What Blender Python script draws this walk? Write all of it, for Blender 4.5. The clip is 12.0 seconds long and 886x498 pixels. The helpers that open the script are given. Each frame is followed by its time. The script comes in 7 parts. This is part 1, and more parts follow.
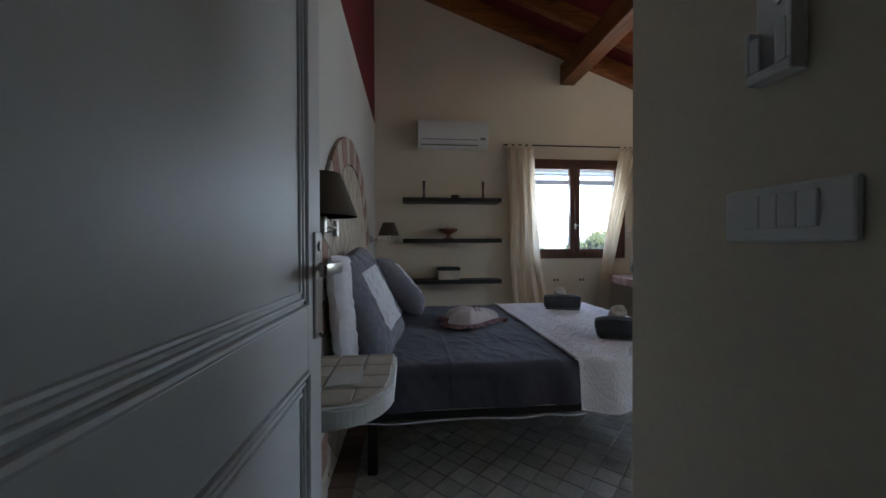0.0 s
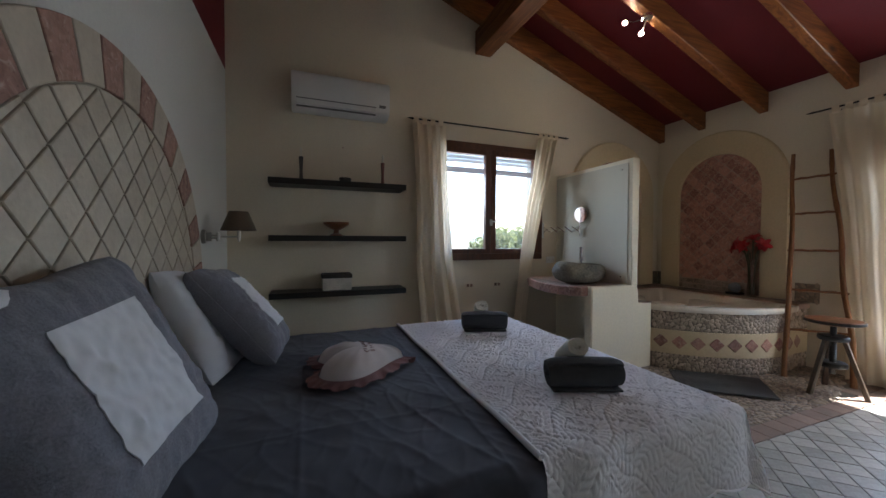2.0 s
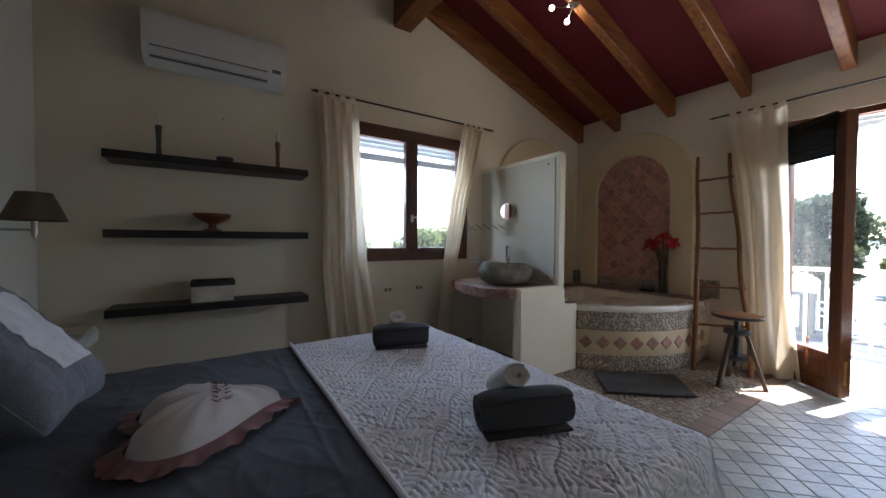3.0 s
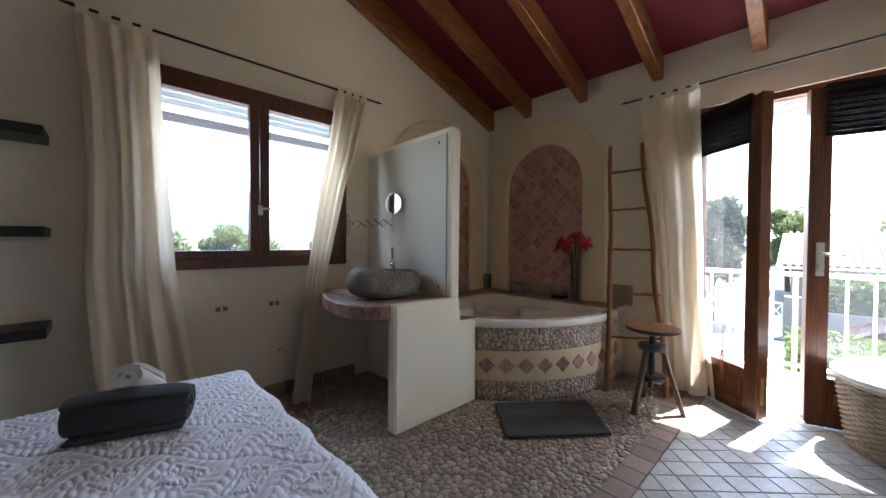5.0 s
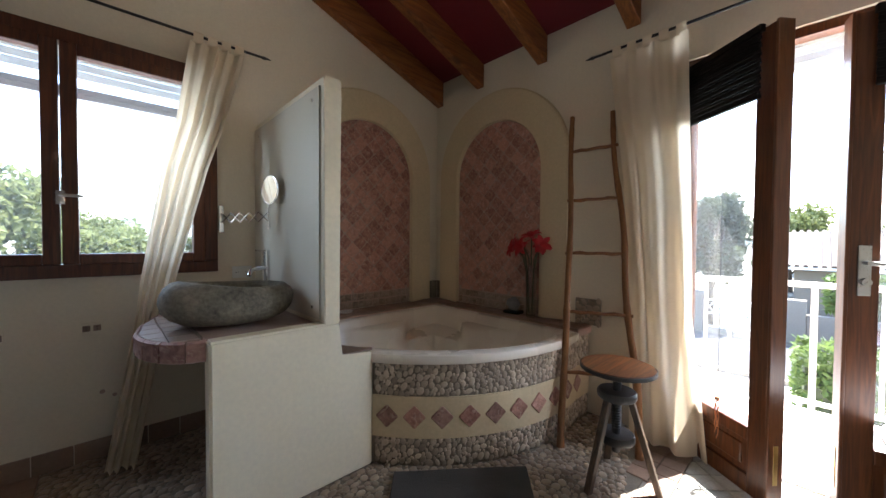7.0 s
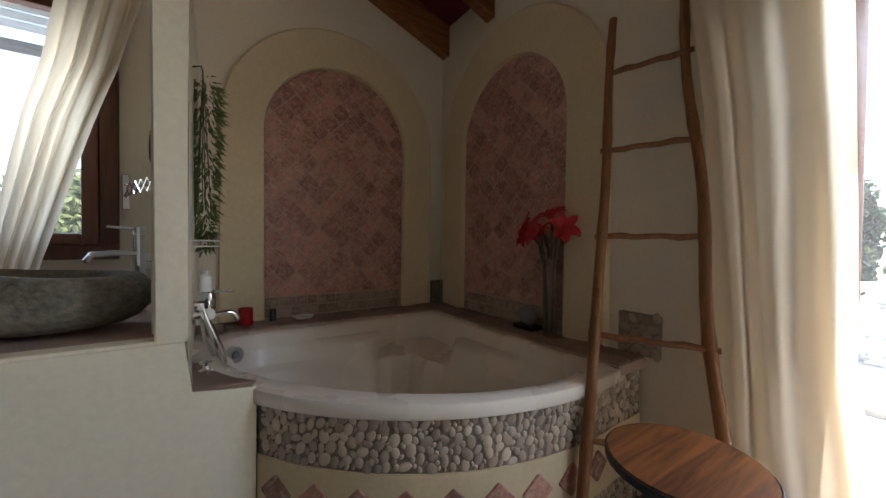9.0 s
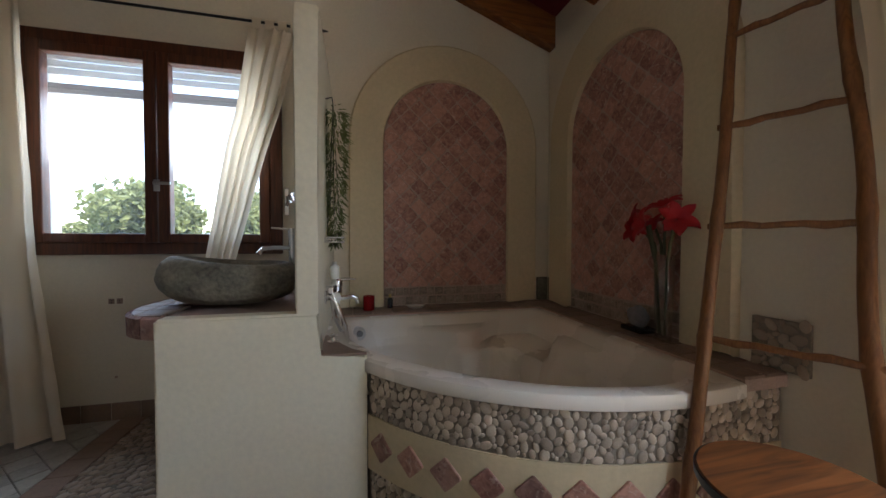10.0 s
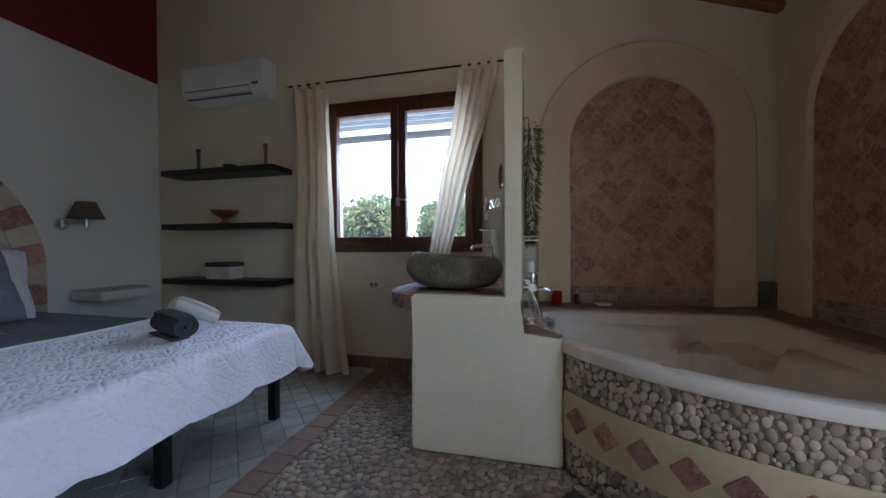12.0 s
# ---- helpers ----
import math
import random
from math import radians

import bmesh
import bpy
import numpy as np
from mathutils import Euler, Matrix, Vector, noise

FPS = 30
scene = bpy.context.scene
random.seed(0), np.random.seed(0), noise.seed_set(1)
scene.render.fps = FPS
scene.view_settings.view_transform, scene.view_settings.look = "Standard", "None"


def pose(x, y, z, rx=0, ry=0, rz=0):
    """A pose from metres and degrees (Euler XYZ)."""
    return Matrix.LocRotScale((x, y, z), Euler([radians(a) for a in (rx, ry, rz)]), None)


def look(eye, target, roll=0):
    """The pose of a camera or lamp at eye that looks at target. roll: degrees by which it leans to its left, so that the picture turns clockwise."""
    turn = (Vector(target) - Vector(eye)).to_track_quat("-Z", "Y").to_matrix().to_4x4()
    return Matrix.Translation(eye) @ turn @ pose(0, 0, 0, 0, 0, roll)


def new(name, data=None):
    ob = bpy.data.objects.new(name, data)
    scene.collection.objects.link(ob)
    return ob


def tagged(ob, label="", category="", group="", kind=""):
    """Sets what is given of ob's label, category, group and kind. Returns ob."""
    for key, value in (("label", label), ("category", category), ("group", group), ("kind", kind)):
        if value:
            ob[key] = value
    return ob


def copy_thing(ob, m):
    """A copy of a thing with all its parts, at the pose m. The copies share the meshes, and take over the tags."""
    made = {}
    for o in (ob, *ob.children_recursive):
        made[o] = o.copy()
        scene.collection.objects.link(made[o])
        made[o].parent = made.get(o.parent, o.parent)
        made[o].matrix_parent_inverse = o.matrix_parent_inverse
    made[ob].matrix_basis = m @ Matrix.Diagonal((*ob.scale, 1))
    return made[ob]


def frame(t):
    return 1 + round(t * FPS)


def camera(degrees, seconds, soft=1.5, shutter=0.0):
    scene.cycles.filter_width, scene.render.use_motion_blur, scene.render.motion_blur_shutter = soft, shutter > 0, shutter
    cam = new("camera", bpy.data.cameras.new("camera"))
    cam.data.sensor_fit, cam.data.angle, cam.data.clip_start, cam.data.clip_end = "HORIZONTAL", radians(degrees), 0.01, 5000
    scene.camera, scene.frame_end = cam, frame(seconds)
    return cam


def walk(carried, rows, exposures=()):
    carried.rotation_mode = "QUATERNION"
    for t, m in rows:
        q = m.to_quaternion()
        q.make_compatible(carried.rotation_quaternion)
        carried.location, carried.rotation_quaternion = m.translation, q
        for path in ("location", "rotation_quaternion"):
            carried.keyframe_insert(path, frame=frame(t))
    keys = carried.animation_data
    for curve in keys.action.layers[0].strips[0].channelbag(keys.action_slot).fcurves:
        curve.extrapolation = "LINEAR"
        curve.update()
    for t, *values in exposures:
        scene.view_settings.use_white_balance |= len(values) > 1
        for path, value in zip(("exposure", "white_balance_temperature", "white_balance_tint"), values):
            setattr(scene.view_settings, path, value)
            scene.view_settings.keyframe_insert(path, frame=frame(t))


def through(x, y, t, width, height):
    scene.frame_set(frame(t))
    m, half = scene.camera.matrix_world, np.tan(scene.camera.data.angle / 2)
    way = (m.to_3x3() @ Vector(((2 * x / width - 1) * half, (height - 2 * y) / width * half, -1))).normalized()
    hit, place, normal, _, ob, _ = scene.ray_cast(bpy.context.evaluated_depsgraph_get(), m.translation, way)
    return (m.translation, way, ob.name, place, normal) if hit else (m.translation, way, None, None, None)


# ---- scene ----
cam = camera(102.7, 12.0)
PATH = [
    (0, (0.406, 0.276, 1.171), (0.601, 2.266, 1.152), -0.2),
    (0.5, (0.413, 0.502, 1.186), (0.697, 2.481, 1.161), -0.3),
    (0.7, (0.45, 0.612, 1.191), (0.78, 2.584, 1.165), -0.1),
    (1, (0.497, 0.75, 1.199), (0.903, 2.708, 1.166), -0.2),
    (1.5, (0.564, 0.966, 1.201), (1.103, 2.892, 1.166), 0.1),
    (2, (0.641, 1.186, 1.216), (1.36, 3.051, 1.167), 0.2),
    (2.5, (0.754, 1.369, 1.213), (1.664, 3.15, 1.167), 0.1),
    (3, (0.9, 1.56, 1.195), (1.99, 3.237, 1.149), 0.3),
    (3.5, (1.077, 1.678, 1.176), (2.283, 3.273, 1.126), 0.5),
    (5.5, (1.997, 1.941, 1.197), (3.39, 3.375, 1.157), 0.3),
    (6, (2.244, 1.968, 1.202), (3.639, 3.4, 1.154), 0.4),
    (6.5, (2.465, 1.978, 1.202), (3.856, 3.414, 1.154), 0.4),
    (7, (2.728, 2.019, 1.208), (4.104, 3.47, 1.161), 0.4),
    (9, (3.619, 2.316, 1.106), (4.727, 3.981, 1.066), 0.7),
    (9.5, (3.708, 2.285, 1.094), (4.471, 4.133, 1.056), 0.1),
    (10, (3.71, 2.187, 1.085), (4.193, 4.127, 1.039), 0.1),
    (10.5, (3.703, 2.092, 1.087), (3.959, 4.075, 1.04), -0.1),
    (11, (3.686, 2.013, 1.09), (3.707, 4.012, 1.046), -0.2),
    (11.5, (3.645, 1.966, 1.066), (3.42, 3.953, 1.042), -0.3),
    (12, (3.598, 1.916, 1.058), (3.132, 3.861, 1.033), -0.3),
]
EXPOSURES = [(0.0, 3.2, 5950, 10), (1.5, 3.06, 6150, 10), (3.5, 3.05, 6000, 10), (5.5, 3.38, 6100, 10), (7.0, 3.36, 6200, 10), (9.3, 3.0, 6350, 10), (10.5, 2.95, 6250, 10), (12.0, 2.8, 5600, 10)]
walk(cam, [(t, look(eye, target, roll)) for t, eye, target, roll in PATH], EXPOSURES)

# ---- world, sun, exposure ----
world = bpy.data.worlds.new("sky")
scene.world = world
world.use_nodes = True
wn = world.node_tree
sky = wn.nodes.new("ShaderNodeTexSky")
sky.sky_type = "NISHITA"
sky.sun_disc = False
sky.sun_elevation = radians(58)
sky.sun_rotation = radians(105)
wn.links.new(sky.outputs[0], wn.nodes["Background"].inputs[0])
wn.nodes["Background"].inputs[1].default_value = 0.15


def lamp(name, kind, m, energy, color=(1, 1, 1)):
    data = bpy.data.lights.new(name, kind)
    data.energy, data.color = energy, color
    ob = new(name, data)
    ob.matrix_world = m
    return ob


sun = lamp("sun", "SUN", look((0.52, -0.13, 1.0), (0, 0, 0)), 3.6, (1, 0.96, 0.90))
sun.data.angle = radians(0.53)
# sky light in the upper part of the two openings
for name, at, to, wide, high, watts in (("door_skylight", (5.45, 1.965, 1.89), (1.2, 1.965, 0.9), 1.12, 0.36, 3.6), ("window_skylight", (2.557, 4.95, 1.77), (2.557, 2.9, 1.4), 1.2, 0.38, 1.9)):
    glow = lamp(name, "AREA", look(at, to), watts, (0.76, 0.88, 1.0))
    glow.data.shape, glow.data.size, glow.data.size_y = "RECTANGLE", wide, high
# ---- materials ----


def material(name, color, rough=0.6, metal=0.0, vary=0.12, grain=40.0, broad=2.5, bump=0.15, coords="Object", dark=None, random=0.0, stretch=None, spec=0.5, **extra):
    """A surface with two scales of variation, a fine relief and, for pieces, a shade of its own for each one."""
    m = bpy.data.materials.new(name)
    m.use_nodes = True
    n, l = m.node_tree.nodes, m.node_tree.links
    shader = n["Principled BSDF"]
    shader.inputs["Metallic"].default_value = metal
    shader.inputs["Specular IOR Level"].default_value = spec
    where = n.new("ShaderNodeTexCoord").outputs[coords]
    if stretch:
        mapping = n.new("ShaderNodeMapping")
        mapping.inputs["Scale"].default_value = stretch
        l.new(where, mapping.inputs[0])
        where = mapping.outputs[0]
    fine, wide = n.new("ShaderNodeTexNoise"), n.new("ShaderNodeTexNoise")
    fine.inputs["Scale"].default_value, wide.inputs["Scale"].default_value = grain, broad
    fine.inputs["Detail"].default_value, wide.inputs["Detail"].default_value = 6, 3
    for node in (fine, wide):
        l.new(where, node.inputs["Vector"])
    mix = n.new("ShaderNodeMath")
    mix.operation = "ADD"
    l.new(fine.outputs[0], mix.inputs[0])
    l.new(wide.outputs[0], mix.inputs[1])
    value = mix.outputs[0]
    if random:
        info = n.new("ShaderNodeObjectInfo")
        isle = n.new("ShaderNodeNewGeometry")
        both = n.new("ShaderNodeMath")
        both.operation = "ADD"
        l.new(info.outputs["Random"], both.inputs[0])
        l.new(isle.outputs["Random Per Island"], both.inputs[1])
        one = n.new("ShaderNodeMath")
        one.operation = "FRACT"
        l.new(both.outputs[0], one.inputs[0])
        scaled = n.new("ShaderNodeMath")
        scaled.operation = "MULTIPLY_ADD"
        l.new(one.outputs[0], scaled.inputs[0])
        scaled.inputs[1].default_value = random
        l.new(value, scaled.inputs[2])
        value = scaled.outputs[0]
    ramp = n.new("ShaderNodeMapRange")
    ramp.inputs["From Min"].default_value, ramp.inputs["From Max"].default_value = 0.6, 1.4 + random
    l.new(value, ramp.inputs[0])
    blend = n.new("ShaderNodeMix")
    blend.data_type = "RGBA"
    low = dark or tuple(c * (1 - 2 * vary) for c in color)
    high = tuple(min(1, c * (1 + vary)) for c in color)
    blend.inputs["A"].default_value, blend.inputs["B"].default_value = (*low, 1), (*high, 1)
    l.new(ramp.outputs[0], blend.inputs["Factor"])
    l.new(blend.outputs["Result"], shader.inputs["Base Color"])
    rr = n.new("ShaderNodeMapRange")
    spread = 0.02 if metal else 0.08
    rr.inputs["To Min"].default_value, rr.inputs["To Max"].default_value = max(0.02, rough - spread), min(1, rough + spread)
    l.new(fine.outputs[0], rr.inputs[0])
    l.new(rr.outputs[0], shader.inputs["Roughness"])
    if bump:
        b = n.new("ShaderNodeBump")
        b.inputs["Strength"].default_value, b.inputs["Distance"].default_value = bump, 0.004
        l.new(fine.outputs[0], b.inputs["Height"])
        l.new(b.outputs[0], shader.inputs["Normal"])
    for key, v in extra.items():
        shader.inputs[key].default_value = v
    return m


def wood(name, color, dark, axis, rough=0.45, scale=1.0, knots=True):
    """Timber with grain along one axis and dark knots."""
    m = bpy.data.materials.new(name)
    m.use_nodes = True
    n, l = m.node_tree.nodes, m.node_tree.links
    shader = n["Principled BSDF"]
    mapping = n.new("ShaderNodeMapping")
    s = [14 * scale, 14 * scale, 14 * scale]
    s[axis] = 1.1 * scale
    mapping.inputs["Scale"].default_value = s
    l.new(n.new("ShaderNodeTexCoord").outputs["Object"], mapping.inputs[0])
    grain, wide = n.new("ShaderNodeTexNoise"), n.new("ShaderNodeTexNoise")
    grain.inputs["Scale"].default_value, grain.inputs["Detail"].default_value, grain.inputs["Distortion"].default_value = 2.2, 8, 1.2
    wide.inputs["Scale"].default_value = 0.35
    l.new(mapping.outputs[0], grain.inputs["Vector"])
    l.new(mapping.outputs[0], wide.inputs["Vector"])
    info = n.new("ShaderNodeObjectInfo")
    tone = n.new("ShaderNodeMath")
    tone.operation = "MULTIPLY_ADD"
    l.new(info.outputs["Random"], tone.inputs[0])
    tone.inputs[1].default_value = 0.12
    l.new(grain.outputs[0], tone.inputs[2])
    ramp = n.new("ShaderNodeMapRange")
    ramp.inputs["From Min"].default_value, ramp.inputs["From Max"].default_value = 0.38, 0.72
    l.new(tone.outputs[0], ramp.inputs[0])
    blend = n.new("ShaderNodeMix")
    blend.data_type = "RGBA"
    blend.inputs["A"].default_value, blend.inputs["B"].default_value = (*dark, 1), (*color, 1)
    l.new(ramp.outputs[0], blend.inputs["Factor"])
    result = blend.outputs["Result"]
    if knots:
        spots = n.new("ShaderNodeTexVoronoi")
        spots.inputs["Scale"].default_value = 0.5
        sq = n.new("ShaderNodeMapping")
        q = [7 * scale] * 3
        q[axis] = 3.6 * scale
        sq.inputs["Scale"].default_value = q
        l.new(n.new("ShaderNodeTexCoord").outputs["Object"], sq.inputs[0])
        l.new(sq.outputs[0], spots.inputs["Vector"])
        near = n.new("ShaderNodeMapRange")
        near.inputs["From Min"].default_value, near.inputs["From Max"].default_value = 0.05, 0.16
        l.new(spots.outputs["Distance"], near.inputs[0])
        kn = n.new("ShaderNodeMix")
        kn.data_type = "RGBA"
        kn.inputs["A"].default_value = (*(c * 0.35 for c in dark), 1)
        l.new(near.outputs[0], kn.inputs["Factor"])
        l.new(result, kn.inputs["B"])
        result = kn.outputs["Result"]
    l.new(result, shader.inputs["Base Color"])
    shader.inputs["Roughness"].default_value = rough
    b = n.new("ShaderNodeBump")
    b.inputs["Strength"].default_value, b.inputs["Distance"].default_value = 0.2, 0.003
    l.new(grain.outputs[0], b.inputs["Height"])
    l.new(b.outputs[0], shader.inputs["Normal"])
    return m


def mottled(name, mid, dark, pale, scale, rough=0.55):
    """Tumbled stone: cloudy patches, dark pits and pale veins, with a tone of its own for each piece."""
    m = bpy.data.materials.new(name)
    m.use_nodes = True
    n, l = m.node_tree.nodes, m.node_tree.links
    shader = n["Principled BSDF"]
    where = n.new("ShaderNodeTexCoord").outputs["Object"]
    cloud, vein, pits = n.new("ShaderNodeTexNoise"), n.new("ShaderNodeTexNoise"), n.new("ShaderNodeTexNoise")
    for node, k, detail, warp in ((cloud, scale, 5, 0.8), (vein, scale * 0.8, 4, 2.5), (pits, scale * 3.2, 3, 0.3)):
        node.inputs["Scale"].default_value, node.inputs["Detail"].default_value, node.inputs["Distortion"].default_value = k, detail, warp
        l.new(where, node.inputs["Vector"])
    info, isle = n.new("ShaderNodeObjectInfo"), n.new("ShaderNodeNewGeometry")
    both, one, tone = n.new("ShaderNodeMath"), n.new("ShaderNodeMath"), n.new("ShaderNodeMath")
    both.operation, one.operation, tone.operation = "ADD", "FRACT", "MULTIPLY_ADD"
    l.new(info.outputs["Random"], both.inputs[0])
    l.new(isle.outputs["Random Per Island"], both.inputs[1])
    l.new(both.outputs[0], one.inputs[0])
    l.new(one.outputs[0], tone.inputs[0])
    tone.inputs[1].default_value = 0.34
    l.new(cloud.outputs[0], tone.inputs[2])
    value = tone.outputs[0]
    result = None
    for source, low, high, a, b in ((value, 0.42, 0.86, dark, mid), (vein.outputs[0], 0.56, 0.74, None, pale), (pits.outputs[0], 0.66, 0.74, None, tuple(c * 0.6 for c in dark))):
        span, blend = n.new("ShaderNodeMapRange"), n.new("ShaderNodeMix")
        span.inputs["From Min"].default_value, span.inputs["From Max"].default_value = low, high
        if a is None:
            span.inputs["To Max"].default_value = 0.75
        l.new(source, span.inputs[0])
        blend.data_type = "RGBA"
        blend.inputs["B"].default_value = (*b, 1)
        if a is None:
            l.new(result, blend.inputs["A"])
        else:
            blend.inputs["A"].default_value = (*a, 1)
        l.new(span.outputs[0], blend.inputs["Factor"])
        result = blend.outputs["Result"]
    l.new(result, shader.inputs["Base Color"])
    shader.inputs["Roughness"].default_value = rough
    relief_node = n.new("ShaderNodeBump")
    relief_node.inputs["Strength"].default_value, relief_node.inputs["Distance"].default_value = 0.7, 0.005
    l.new(vein.outputs[0], relief_node.inputs["Height"])
    l.new(relief_node.outputs[0], shader.inputs["Normal"])
    return m


def glass_mat(name, tint=(1, 1, 1), rough=0.0, glare=0.0):
    m = bpy.data.materials.new(name)
    m.use_nodes = True
    n, l = m.node_tree.nodes, m.node_tree.links
    thin, gloss, mix, fres, power = n.new("ShaderNodeBsdfTransparent"), n.new("ShaderNodeBsdfGlossy"), n.new("ShaderNodeMixShader"), n.new("ShaderNodeLayerWeight"), n.new("ShaderNodeMath")
    thin.inputs[0].default_value = (*tint, 1)
    gloss.inputs["Roughness"].default_value = rough
    power.operation = "POWER"
    power.inputs[1].default_value = 4.0
    l.new(fres.outputs["Facing"], power.inputs[0])
    base = n.new("ShaderNodeMath")
    base.operation = "MULTIPLY_ADD"
    base.inputs[1].default_value, base.inputs[2].default_value = 0.9, 0.03
    l.new(power.outputs[0], base.inputs[0])
    l.new(base.outputs[0], mix.inputs[0])
    l.new(thin.outputs[0], mix.inputs[1])
    l.new(gloss.outputs[0], mix.inputs[2])
    # pale translucent film mixed in to imitate veiling glare over the outdoor view
    if glare:
        film, veil = n.new("ShaderNodeBsdfTranslucent"), n.new("ShaderNodeMixShader")
        film.inputs[0].default_value = (0.8, 0.82, 0.85, 1)
        veil.inputs[0].default_value = glare
        l.new(mix.outputs[0], veil.inputs[1])
        l.new(film.outputs[0], veil.inputs[2])
        mix = veil
    l.new(mix.outputs[0], n["Material Output"].inputs[0])
    return m


def cloth_mat(name, color, through=0.0, weave=700.0, vary=0.08, bump=0.2, rough=0.9):
    m = material(name, color, rough, 0, vary, weave, 5.0, bump, spec=0.15)
    n, l = m.node_tree.nodes, m.node_tree.links
    shader = n["Principled BSDF"]
    shader.inputs["Sheen Weight"].default_value = 0.15
    if through:
        back, mix = n.new("ShaderNodeBsdfTranslucent"), n.new("ShaderNodeMixShader")
        back.inputs[0].default_value = (*color, 1)
        mix.inputs[0].default_value = through
        l.new(shader.outputs[0], mix.inputs[1])
        l.new(back.outputs[0], mix.inputs[2])
        l.new(mix.outputs[0], n["Material Output"].inputs[0])
    return m


M = {}
M["plaster"] = material("cream_plaster", (0.71, 0.63, 0.50), 0.85, 0, 0.04, 60, 1.4, 0.25)
M["plaster_white"] = material("white_plaster", (0.69, 0.69, 0.66), 0.85, 0, 0.04, 60, 1.4, 0.25)
M["band"] = material("ochre_plaster", (0.66, 0.54, 0.35), 0.85, 0, 0.06, 45, 2.0, 0.3)
M["halfwall"] = material("half_wall_plaster", (0.83, 0.75, 0.58), 0.8, 0, 0.05, 45, 2.0, 0.3)
M["red"] = material("red_paint", (0.15, 0.008, 0.014), 0.7, 0, 0.08, 50, 2.0, 0.15)
M["beam"] = wood("stained_pine_x", (0.30, 0.105, 0.025), (0.14, 0.04, 0.01), 0, 0.5)
M["beam_y"] = wood("stained_pine_y", (0.30, 0.105, 0.025), (0.14, 0.04, 0.01), 1, 0.5)
M["frame"] = wood("dark_window_wood", (0.115, 0.033, 0.012), (0.05, 0.014, 0.006), 2, 0.4, 1.6, False)
M["doorwood"] = wood("varnished_door_wood", (0.16, 0.052, 0.016), (0.08, 0.025, 0.009), 2, 0.35, 1.6, False)
M["bamboo"] = wood("brown_bamboo", (0.24, 0.10, 0.03), (0.14, 0.05, 0.015), 2, 0.45, 2.5, False)
M["seatwood"] = wood("worn_seat_wood", (0.24, 0.085, 0.025), (0.07, 0.022, 0.008), 0, 0.35, 1.4, False)
M["bowlwood"] = wood("turned_bowl_wood", (0.22, 0.07, 0.02), (0.09, 0.025, 0.01), 0, 0.3, 2, False)
M["ironwood"] = material("blackened_wood", (0.035, 0.033, 0.033), 0.5, 0, 0.3, 60, 8, 0.3)
M["legwood"] = wood("grey_stool_leg_wood", (0.10, 0.065, 0.04), (0.035, 0.025, 0.02), 2, 0.5, 2, False)
M["black"] = material("black_shelf_lacquer", (0.012, 0.010, 0.009), 0.45, 0, 0.3, 80, 4, 0.1)
M["blackmetal"] = material("black_metal", (0.012, 0.012, 0.013), 0.4, 0.2, 0.2, 80, 6, 0.1)
M["steel"] = material("brushed_steel", (0.55, 0.53, 0.50), 0.28, 1.0, 0.02, 200, 6, 0.0)
M["chrome"] = material("chrome", (0.78, 0.78, 0.80), 0.08, 1.0, 0.02, 40, 6, 0.0)
M["whiteplastic"] = material("white_plastic", (0.74, 0.74, 0.72), 0.35, 0, 0.02, 40, 4, 0.0)
M["greyplastic"] = material("grey_plastic", (0.16, 0.16, 0.16), 0.4, 0, 0.05, 40, 4, 0.0)
M["paintdoor"] = material("pale_grey_door_paint", (0.50, 0.51, 0.50), 0.46, 0, 0.03, 90, 2, 0.06)
M["tile"] = material("pale_floor_tile", (0.45, 0.43, 0.385), 0.38, 0, 0.16, 70, 14, 0.35, random=0.6, dark=(0.21, 0.20, 0.18))
M["grout"] = material("grey_grout", (0.27, 0.25, 0.22), 0.9, 0, 0.2, 120, 5, 0.4)
M["terracotta"] = material("terracotta_tile", (0.27, 0.18, 0.135), 0.55, 0, 0.2, 60, 9, 0.4, random=0.9, dark=(0.13, 0.085, 0.062))
M["pink"] = mottled("pink_marble_tile", (0.54, 0.285, 0.21), (0.25, 0.105, 0.085), (0.68, 0.50, 0.41), 30.0)
M["courses"] = mottled("grey_rose_course_stone", (0.38, 0.29, 0.23), (0.18, 0.13, 0.10), (0.52, 0.45, 0.37), 30.0, 0.7)
M["greystone"] = material("grey_ornament_stone", (0.20, 0.20, 0.21), 0.6, 0, 0.2, 40, 8, 0.3)
M["creamtile"] = material("cream_travertine_tile", (0.55, 0.49, 0.40), 0.55, 0, 0.12, 45, 12, 0.4, random=0.5, dark=(0.38, 0.32, 0.25))
M["pinkblock"] = mottled("rose_travertine_block", (0.42, 0.24, 0.19), (0.20, 0.10, 0.08), (0.56, 0.43, 0.35), 26.0, 0.7)
M["pinkgrout"] = material("pink_mortar", (0.47, 0.335, 0.27), 0.9, 0, 0.15, 120, 6, 0.4)
M["hbgrout"] = material("beige_mortar", (0.42, 0.375, 0.31), 0.9, 0, 0.15, 120, 6, 0.4)
M["pebble"] = material("river_pebble", (0.60, 0.49, 0.38), 0.36, 0, 0.2, 30, 8, 0.12, random=1.3, dark=(0.20, 0.15, 0.115))
M["pebblegrout"] = material("pebble_mortar", (0.25, 0.21, 0.165), 0.9, 0, 0.2, 150, 6, 0.4)
M["floorpebble"] = material("brown_river_pebble", (0.39, 0.30, 0.22), 0.4, 0, 0.2, 30, 8, 0.12, random=1.1, dark=(0.14, 0.105, 0.08))
M["floormortar"] = material("brown_mortar", (0.20, 0.17, 0.135), 0.9, 0, 0.2, 150, 6, 0.4)
